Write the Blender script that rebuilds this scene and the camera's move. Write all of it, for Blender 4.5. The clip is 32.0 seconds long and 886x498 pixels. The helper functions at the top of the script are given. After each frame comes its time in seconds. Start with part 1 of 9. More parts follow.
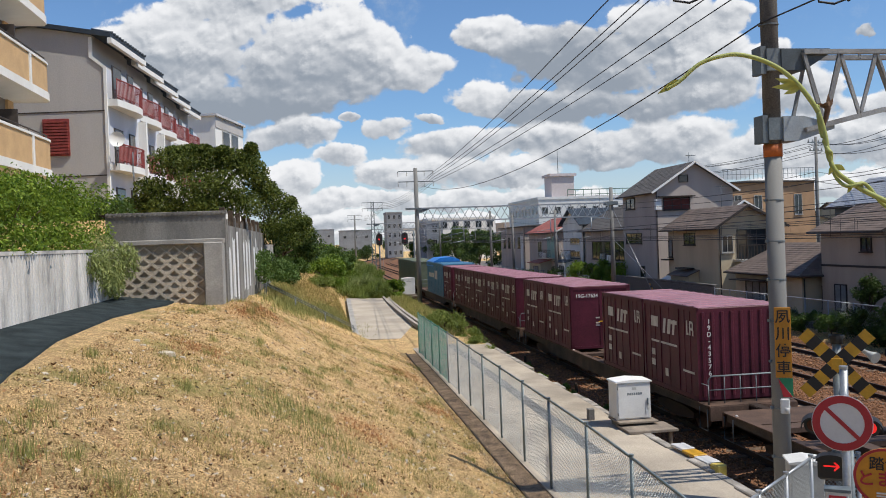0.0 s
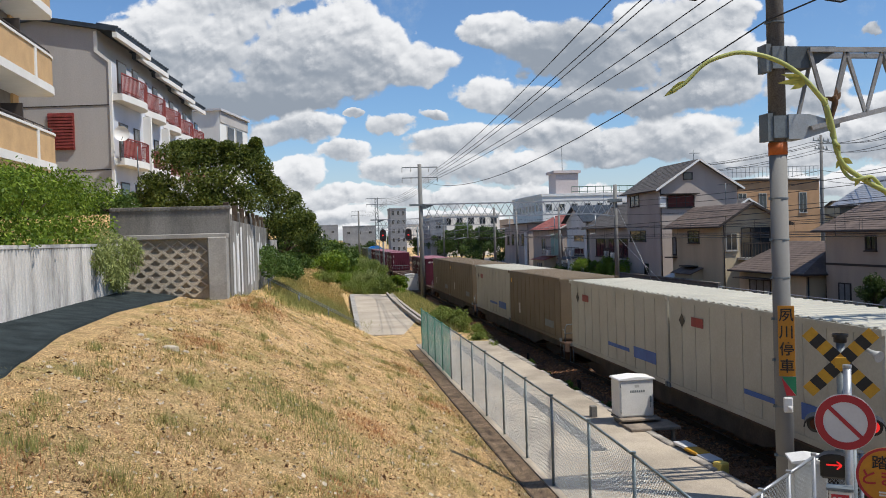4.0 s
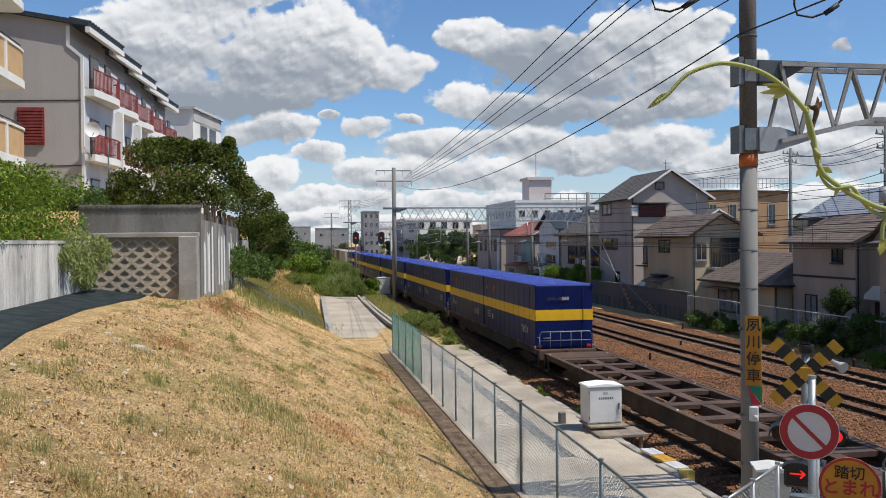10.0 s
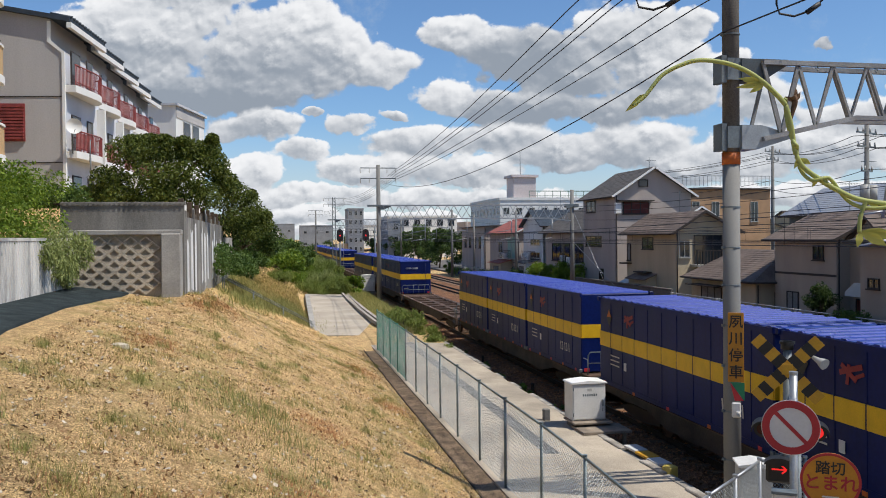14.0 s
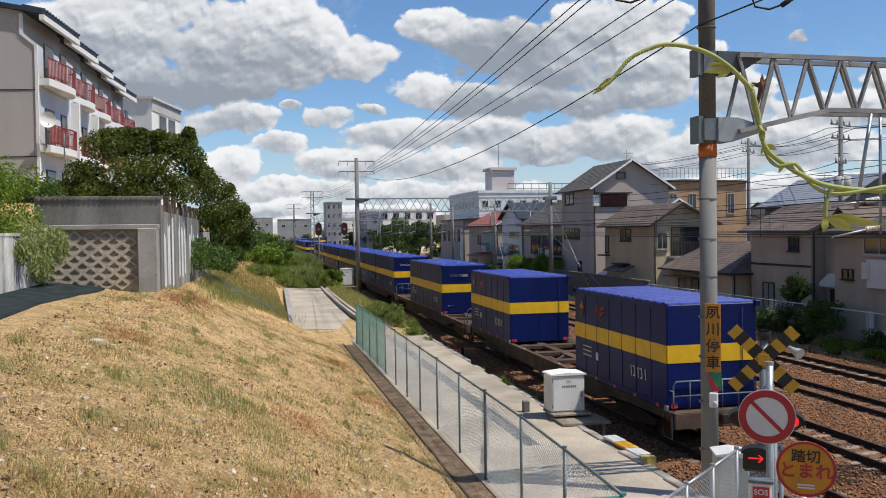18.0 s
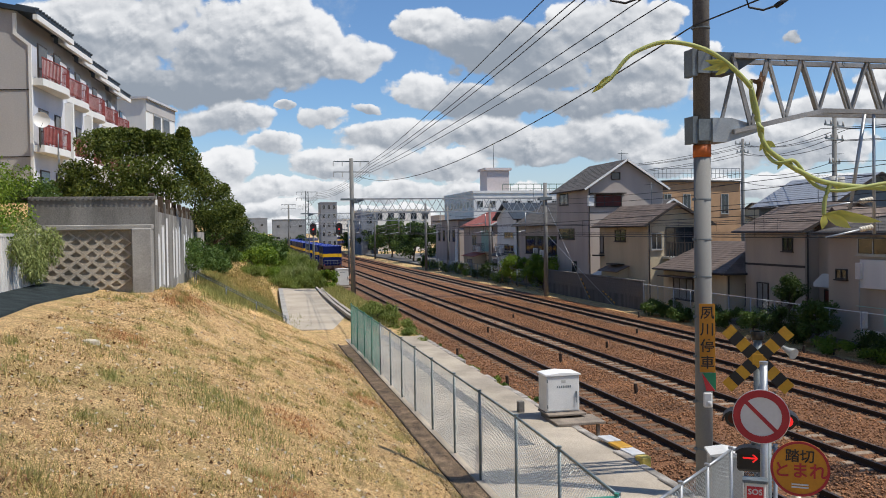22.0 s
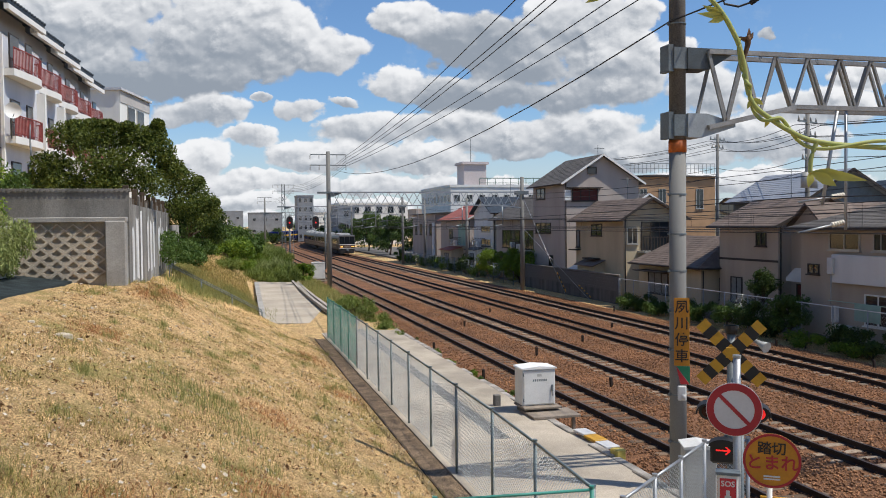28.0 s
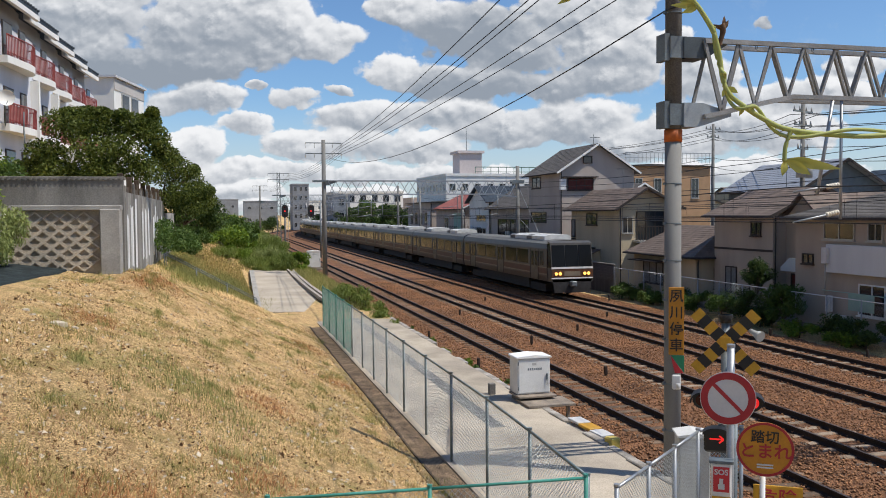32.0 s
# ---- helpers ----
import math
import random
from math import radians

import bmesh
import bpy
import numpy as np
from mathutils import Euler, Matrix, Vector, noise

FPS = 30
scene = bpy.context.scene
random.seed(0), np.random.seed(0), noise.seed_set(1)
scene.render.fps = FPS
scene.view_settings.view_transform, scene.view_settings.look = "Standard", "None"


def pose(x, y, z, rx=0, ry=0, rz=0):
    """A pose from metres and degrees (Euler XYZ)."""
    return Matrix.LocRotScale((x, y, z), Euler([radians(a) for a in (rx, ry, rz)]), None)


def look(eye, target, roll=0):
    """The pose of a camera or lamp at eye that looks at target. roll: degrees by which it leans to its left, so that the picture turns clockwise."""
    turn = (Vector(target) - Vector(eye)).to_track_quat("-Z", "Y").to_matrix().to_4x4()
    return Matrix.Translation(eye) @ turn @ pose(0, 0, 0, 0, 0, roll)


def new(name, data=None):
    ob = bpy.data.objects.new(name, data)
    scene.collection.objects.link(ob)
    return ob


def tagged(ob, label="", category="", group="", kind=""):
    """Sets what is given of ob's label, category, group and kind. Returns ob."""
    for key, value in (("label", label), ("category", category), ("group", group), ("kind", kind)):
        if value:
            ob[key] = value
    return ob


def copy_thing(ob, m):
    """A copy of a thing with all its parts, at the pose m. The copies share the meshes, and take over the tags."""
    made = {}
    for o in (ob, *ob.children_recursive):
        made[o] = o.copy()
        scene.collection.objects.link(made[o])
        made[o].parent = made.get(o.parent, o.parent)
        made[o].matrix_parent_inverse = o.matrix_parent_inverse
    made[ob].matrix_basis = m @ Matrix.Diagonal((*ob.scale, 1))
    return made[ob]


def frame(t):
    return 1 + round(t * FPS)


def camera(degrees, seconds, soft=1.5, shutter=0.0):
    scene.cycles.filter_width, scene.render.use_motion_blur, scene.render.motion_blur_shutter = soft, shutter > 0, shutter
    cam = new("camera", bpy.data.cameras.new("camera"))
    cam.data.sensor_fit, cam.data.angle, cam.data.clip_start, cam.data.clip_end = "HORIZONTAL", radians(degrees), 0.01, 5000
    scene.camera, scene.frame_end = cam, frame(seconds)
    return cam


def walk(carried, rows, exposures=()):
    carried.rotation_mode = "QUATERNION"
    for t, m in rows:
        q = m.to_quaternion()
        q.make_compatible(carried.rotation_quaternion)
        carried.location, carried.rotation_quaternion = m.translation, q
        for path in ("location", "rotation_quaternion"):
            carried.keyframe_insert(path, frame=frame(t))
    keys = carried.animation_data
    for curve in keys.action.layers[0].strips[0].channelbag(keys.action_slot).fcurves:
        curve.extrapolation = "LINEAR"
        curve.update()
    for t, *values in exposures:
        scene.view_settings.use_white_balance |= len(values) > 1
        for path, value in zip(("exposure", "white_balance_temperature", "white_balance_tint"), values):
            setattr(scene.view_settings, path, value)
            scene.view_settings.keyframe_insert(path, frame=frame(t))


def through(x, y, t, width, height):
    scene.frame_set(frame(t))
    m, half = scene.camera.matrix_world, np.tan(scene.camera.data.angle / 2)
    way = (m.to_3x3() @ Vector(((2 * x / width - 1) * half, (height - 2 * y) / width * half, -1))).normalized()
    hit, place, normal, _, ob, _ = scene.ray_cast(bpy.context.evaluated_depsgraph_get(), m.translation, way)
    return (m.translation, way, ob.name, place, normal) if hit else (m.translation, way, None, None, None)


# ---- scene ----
# ---- camera: a hand-held phone on a high bank, panning slowly to the right ----
EYE = 5.5
cam = camera(54.87, 32.0, soft=0.95)
walk(cam, [
    (0, pose(0, 0, EYE, 89.395, 2.048, -8.590)), (0.5, pose(0, 0, EYE, 89.241, 2.192, -8.480)),
    (1, pose(0, 0, EYE, 89.045, 2.400, -8.340)), (1.5, pose(0, 0, EYE, 88.953, 2.503, -8.299)),
    (2, pose(0, 0, EYE, 88.976, 2.361, -8.383)), (2.5, pose(0, 0, EYE, 89.023, 2.025, -8.463)),
    (3, pose(0, 0, EYE, 89.014, 1.855, -8.434)), (3.5, pose(0, 0, EYE, 89.075, 1.802, -8.321)),
    (5.5, pose(0, 0, EYE, 89.306, 1.020, -8.957)), (6, pose(0, 0, EYE, 89.331, 0.796, -9.209)),
    (6.5, pose(0, 0, EYE, 89.431, 0.680, -9.417)), (7, pose(0, 0, EYE, 89.524, 0.607, -9.576)),
    (7.5, pose(0, 0, EYE, 89.536, 0.581, -9.773)), (8, pose(0, 0, EYE, 89.486, 0.558, -9.896)),
    (8.5, pose(0, 0, EYE, 89.447, 0.601, -9.993)), (9, pose(0, 0, EYE, 89.457, 0.596, -10.107)),
    (9.5, pose(0, 0, EYE, 89.415, 0.611, -10.106)), (10, pose(0, 0, EYE, 89.400, 0.516, -10.161)),
    (10.5, pose(0, 0, EYE, 89.409, 0.405, -10.323)), (11, pose(0, 0, EYE, 89.398, 0.350, -10.500)),
    (11.5, pose(0, 0, EYE, 89.421, 0.403, -10.611)), (12, pose(0, 0, EYE, 89.464, 0.452, -10.569)),
    (12.5, pose(0, 0, EYE, 89.467, 0.548, -10.603)), (13, pose(0, 0, EYE, 89.395, 0.608, -10.892)),
    (13.5, pose(0, 0, EYE, 89.322, 0.610, -11.086)), (14, pose(0, 0, EYE, 89.215, 0.522, -11.203)),
    (14.5, pose(0, 0, EYE, 89.100, 0.594, -11.260)), (16.5, pose(0, 0, EYE, 88.879, 0.626, -12.069)),
    (17, pose(0, 0, EYE, 88.825, 0.644, -12.229)), (17.5, pose(0, 0, EYE, 88.769, 0.730, -12.500)),
    (18, pose(0, 0, EYE, 88.733, 0.816, -12.617)), (18.5, pose(0, 0, EYE, 88.764, 0.824, -12.564)),
    (19, pose(0, 0, EYE, 88.916, 0.819, -12.439)), (19.5, pose(0, 0, EYE, 89.026, 1.159, -12.322)),
    (20, pose(0, 0, EYE, 88.999, 1.513, -12.244)), (20.5, pose(0, 0, EYE, 88.835, 1.606, -12.423)),
    (21, pose(0, 0, EYE, 88.633, 1.332, -12.654)), (21.5, pose(0, 0, EYE, 88.688, 0.980, -12.757)),
    (22, pose(0, 0, EYE, 88.748, 0.820, -12.962)), (22.5, pose(0, 0, EYE, 88.718, 0.800, -13.142)),
    (23, pose(0, 0, EYE, 88.627, 0.863, -13.189)), (23.5, pose(0, 0, EYE, 88.568, 0.874, -13.276)),
    (24, pose(0, 0, EYE, 88.514, 0.896, -13.323)), (24.5, pose(0, 0, EYE, 88.490, 0.876, -13.479)),
    (25, pose(0, 0, EYE, 88.436, 0.881, -13.628)), (25.5, pose(0, 0, EYE, 88.373, 0.880, -13.759)),
    (27.5, pose(0, 0, EYE, 88.262, 0.736, -14.415)), (28, pose(0, 0, EYE, 88.313, 0.607, -14.508)),
    (28.5, pose(0, 0, EYE, 88.279, 0.336, -14.532)), (29, pose(0, 0, EYE, 88.138, 0.087, -14.492)),
    (29.5, pose(0, 0, EYE, 88.069, -0.139, -14.515)), (30, pose(0, 0, EYE, 88.042, -0.091, -14.582)),
    (30.5, pose(0, 0, EYE, 87.969, 0.018, -14.663)), (31, pose(0, 0, EYE, 87.756, 0.222, -14.682)),
    (31.5, pose(0, 0, EYE, 87.620, 0.331, -14.683)), (32, pose(0, 0, EYE, 87.564, 0.465, -14.813)),
])

# ---- light: a high summer sun from the right, broken cumulus ----
SUN_AZ, SUN_EL = radians(120), radians(60)


def cloud_group(blobs):
    """A node group: form, billows and light of the clouds at a point of the sky's forward plane."""
    gr = bpy.data.node_groups.new("cloud_density", "ShaderNodeTree")
    gr.interface.new_socket("Point", in_out="INPUT", socket_type="NodeSocketVector")
    for name in ("Form", "Billow", "Light"):
        gr.interface.new_socket(name, in_out="OUTPUT", socket_type="NodeSocketFloat")
    n, l = gr.nodes, gr.links
    gi, go = n.new("NodeGroupInput"), n.new("NodeGroupOutput")

    def vmath(op, a, b):
        k = n.new("ShaderNodeVectorMath")
        k.operation = op
        for i, v in enumerate((a, b)):
            if isinstance(v, tuple):
                k.inputs[i].default_value = v
            elif v is not None:
                l.new(v, k.inputs[i])
        return k

    def fmath(op, a, b, c=None, clamp=False):
        k = n.new("ShaderNodeMath")
        k.operation, k.use_clamp = op, clamp
        for i, v in enumerate((a, b, c)):
            if isinstance(v, (int, float)):
                k.inputs[i].default_value = v
            elif v is not None:
                l.new(v, k.inputs[i])
        return k.outputs[0]

    def fractal(vec, scale, detail, rough):
        k = n.new("ShaderNodeTexNoise")
        k.inputs["Scale"].default_value, k.inputs["Detail"].default_value, k.inputs["Roughness"].default_value = scale, detail, rough
        l.new(vec, k.inputs["Vector"])
        return k

    nz = fractal(gi.outputs[0], 11.0, 5, 0.6)
    off = vmath("MULTIPLY", vmath("SUBTRACT", nz.outputs["Color"], (0.5, 0.5, 0.5)).outputs[0], (0.075, 0.045, 0))
    p = vmath("ADD", gi.outputs[0], off.outputs[0]).outputs[0]
    last = light = None
    for cx, cy, rx, ry, pale in blobs:
        d = vmath("MULTIPLY", vmath("SUBTRACT", p, (cx, cy, 0)).outputs[0], (1 / rx, 1 / ry, 0))
        inv = fmath("SUBTRACT", 1.0, vmath("DOT_PRODUCT", d.outputs[0], d.outputs[0]).outputs["Value"])
        up = fmath("ADD", vmath("DOT_PRODUCT", d.outputs[0], (0.2, 0.75, 0)).outputs["Value"], pale)
        if last is None:
            last, light = inv, up
            continue
        share = fmath("MULTIPLY_ADD", fmath("SUBTRACT", inv, last), 0.9, 0.5, clamp=True)
        light = fmath("ADD", light, fmath("MULTIPLY", share, fmath("SUBTRACT", up, light)))
        last = fmath("SMOOTH_MAX", last, inv, 0.3)
    l.new(last, go.inputs[0])
    l.new(light, go.inputs[2])
    flat = vmath("MULTIPLY", gi.outputs[0], (1.0, 1.25, 0))
    fb = fractal(flat.outputs[0], 17.0, 9, 0.6)
    warp = vmath("ADD", flat.outputs[0], vmath("MULTIPLY", vmath("SUBTRACT", fb.outputs["Color"], (0.5, 0.5, 0.5)).outputs[0], (0.04, 0.04, 0)).outputs[0])
    puffs = None
    for scale, amount in ((20.0, 0.85), (52.0, 0.3)):
        vo = n.new("ShaderNodeTexVoronoi")
        vo.feature = "SMOOTH_F1"
        vo.inputs["Scale"].default_value, vo.inputs["Detail"].default_value, vo.inputs["Smoothness"].default_value = scale, 1.0, 0.3
        l.new(warp.outputs[0], vo.inputs["Vector"])
        one = fmath("MULTIPLY", fmath("SUBTRACT", 0.45, vo.outputs["Distance"]), amount)
        puffs = one if puffs is None else fmath("ADD", puffs, one)
    l.new(fmath("ADD", fmath("MULTIPLY", fmath("SUBTRACT", fb.outputs[0], 0.5), 1.7), puffs), go.inputs[1])
    return gr


# cumulus over the town: centre across, centre up, half width, half height, on the plane one unit ahead; how pale
CLOUDS = (
    (-0.229, 0.219, 0.152, 0.063, 0.00), (-0.114, 0.207, 0.063, 0.032, 0.35), (-0.202, 0.267, 0.056, 0.040, 0.60), (-0.143, 0.230, 0.046, 0.033, 0.55),
    (-0.393, 0.241, 0.126, 0.063, 0.20), (-0.296, 0.171, 0.139, 0.028, -0.65), (-0.499, 0.226, 0.079, 0.053, 0.10), (-0.313, 0.295, 0.106, 0.040, 0.45),
    (-0.015, 0.237, 0.056, 0.032, 0.40), (0.073, 0.211, 0.099, 0.040, -0.50), (0.186, 0.232, 0.073, 0.050, 0.15), (0.225, 0.182, 0.073, 0.050, 0.10),
    (-0.033, 0.161, 0.050, 0.024, 0.40), (0.066, 0.150, 0.113, 0.025, -0.40), (0.172, 0.153, 0.086, 0.030, -0.20), (0.119, 0.184, 0.079, 0.033, -0.30),
    (0.252, 0.241, 0.033, 0.026, 0.30), (0.336, 0.154, 0.060, 0.040, 0.18), (0.455, 0.133, 0.093, 0.030, 0.23), (0.395, 0.094, 0.126, 0.033, 0.18),
    (0.307, 0.191, 0.026, 0.023, 0.28), (0.515, 0.171, 0.040, 0.020, 0.28), (0.396, 0.222, 0.017, 0.009, -0.02), (-0.254, 0.134, 0.070, 0.021, 0.18),
    (-0.145, 0.131, 0.032, 0.017, 0.28), (-0.098, 0.141, 0.023, 0.009, 0.18), (-0.179, 0.145, 0.011, 0.006, 0.18), (-0.267, 0.079, 0.041, 0.025, 0.48),
    (-0.205, 0.102, 0.041, 0.016, 0.28), (-0.060, 0.108, 0.086, 0.025, 0.23), (0.033, 0.116, 0.086, 0.024, 0.18), (-0.120, 0.082, 0.079, 0.020, 0.33),
    (-0.014, 0.074, 0.099, 0.021, 0.23), (0.098, 0.095, 0.079, 0.026, 0.08), (0.184, 0.104, 0.093, 0.033, 0.13), (0.270, 0.083, 0.086, 0.030, 0.23),
    (-0.220, 0.054, 0.066, 0.017, 0.38), (-0.134, 0.050, 0.060, 0.015, 0.33), (-0.041, 0.048, 0.073, 0.013, 0.28), (-0.214, 0.028, 0.093, 0.013, 0.28),
    (0.045, 0.043, 0.079, 0.019, 0.23), (-0.095, 0.023, 0.099, 0.011, 0.28), (0.309, 0.043, 0.099, 0.020, 0.28), (0.441, 0.041, 0.106, 0.021, 0.28),
    (-0.267, 0.009, 0.132, 0.009, 0.23), (0.077, 0.007, 0.199, 0.009, 0.23), (0.342, 0.002, 0.199, 0.011, 0.23), (-0.676, 0.235, 0.119, 0.073, 0.18),
    (-0.682, 0.078, 0.132, 0.040, 0.28), (0.738, 0.213, 0.172, 0.073, 0.18), (0.706, 0.056, 0.166, 0.040, 0.28),
)


def build_sky():
    world = bpy.data.worlds.new("sky")
    scene.world = world
    world.use_nodes = True
    t = world.node_tree
    n, l = t.nodes, t.links
    n.clear()
    out, bg = n.new("ShaderNodeOutputWorld"), n.new("ShaderNodeBackground")
    sky = n.new("ShaderNodeTexSky")
    sky.sky_type, sky.sun_disc = "NISHITA", False
    sky.sun_elevation, sky.sun_rotation = SUN_EL, SUN_AZ
    sky.ozone_density, sky.dust_density = 3.0, 0.3
    tone = n.new("ShaderNodeMix")
    tone.data_type, tone.blend_type = "RGBA", "MULTIPLY"
    tone.inputs[0].default_value = 1.0
    tone.inputs[7].default_value = (0.088, 0.108, 0.128, 1)
    l.new(sky.outputs[0], tone.inputs[6])
    co = n.new("ShaderNodeTexCoord")
    turn = n.new("ShaderNodeVectorRotate")
    turn.rotation_type = "Z_AXIS"
    turn.inputs["Angle"].default_value = radians(13.3)
    l.new(co.outputs["Generated"], turn.inputs["Vector"])
    sep = n.new("ShaderNodeSeparateXYZ")
    l.new(turn.outputs[0], sep.inputs[0])

    def math_node(op, a, b=None, c=None):
        k = n.new("ShaderNodeMath")
        k.operation = op
        for i, v in enumerate((a, b, c)):
            if v is None:
                continue
            if isinstance(v, (int, float)):
                k.inputs[i].default_value = v
            else:
                l.new(v, k.inputs[i])
        return k.outputs[0]

    # the plane one unit ahead; behind the viewer the same field folds back
    ahead = math_node("MAXIMUM", math_node("ABSOLUTE", sep.outputs["Y"]), 0.25)
    u, v = math_node("DIVIDE", sep.outputs["X"], ahead), math_node("DIVIDE", sep.outputs["Z"], ahead)
    comb = n.new("ShaderNodeCombineXYZ")
    l.new(u, comb.inputs[0])
    l.new(v, comb.inputs[1])
    gr = cloud_group(CLOUDS)

    def density(vec):
        k = n.new("ShaderNodeGroup")
        k.node_tree = gr
        l.new(vec, k.inputs[0])
        return k.outputs[0], k.outputs[1], k.outputs[2]

    def ranged(val, lo, hi, a=0.0, b=1.0, smooth=True):
        k = n.new("ShaderNodeMapRange")
        k.interpolation_type = "SMOOTHSTEP" if smooth else "LINEAR"
        for i, x in enumerate((lo, hi, a, b)):
            k.inputs[i + 1].default_value = x
        l.new(val, k.inputs[0])
        return k.outputs[0]

    form, billow, light = density(comb.outputs[0])
    step = n.new("ShaderNodeVectorMath")
    step.operation = "ADD"
    step.inputs[1].default_value = (0.0025, 0.0055, 0)
    l.new(comb.outputs[0], step.inputs[0])
    billow_up = density(step.outputs[0])[1]
    body = math_node("ADD", form, math_node("MULTIPLY", billow, 0.82))
    cover = ranged(body, -0.2, 0.07)
    relief = ranged(math_node("SUBTRACT", billow, billow_up), -0.45, 0.45, -0.28, 0.28, False)
    rim = math_node("ADD", ranged(body, 0.0, 0.7, 0.16, 0.0), ranged(billow, -0.5, 0.7, -0.2, 0.16, False))
    tone_of = math_node("ADD", math_node("ADD", math_node("MULTIPLY", light, 0.5), relief), math_node("ADD", rim, 0.47))
    shade = ranged(math_node("ADD", tone_of, ranged(v, 0.02, 0.14, 0.06, 0.0)), 0.0, 1.0)
    puff = n.new("ShaderNodeMix")
    puff.data_type = "RGBA"
    puff.inputs[6].default_value, puff.inputs[7].default_value = (0.3, 0.345, 0.41, 1), (0.9, 0.91, 0.93, 1)
    l.new(shade, puff.inputs[0])
    # thin high haze breaks the blue
    veil = n.new("ShaderNodeTexNoise")
    veil.inputs["Scale"].default_value, veil.inputs["Detail"].default_value, veil.inputs["Roughness"].default_value = 9, 7, 0.68
    l.new(comb.outputs[0], veil.inputs["Vector"])
    hazy = ranged(veil.outputs[0], 0.52, 0.8, 0.0, 0.55)
    low = ranged(v, 0.0, 0.15, 0.7, 0.0)
    haze = n.new("ShaderNodeMix")
    haze.data_type = "RGBA"
    haze.inputs[7].default_value = (0.58, 0.65, 0.71, 1)
    l.new(math_node("MAXIMUM", hazy, low), haze.inputs[0])
    l.new(tone.outputs[2], haze.inputs[6])
    full = n.new("ShaderNodeMix")
    full.data_type = "RGBA"
    l.new(cover, full.inputs[0])
    l.new(haze.outputs[2], full.inputs[6])
    l.new(puff.outputs[2], full.inputs[7])
    l.new(full.outputs[2], bg.inputs[0])
    bg.inputs[1].default_value = 1.0
    l.new(bg.outputs[0], out.inputs[0])


build_sky()
sun_data = bpy.data.lights.new("sun", "SUN")
sun_data.energy, sun_data.angle, sun_data.color = 4.95, radians(0.53), (1.0, 0.935, 0.83)
sun = new("sun", sun_data)
sun_from = Vector((math.cos(SUN_EL) * math.sin(SUN_AZ), math.cos(SUN_EL) * math.cos(SUN_AZ), math.sin(SUN_EL)))
sun.matrix_world = look(sun_from * 100, (0, 0, 0))
scene.view_settings.exposure = 0.0

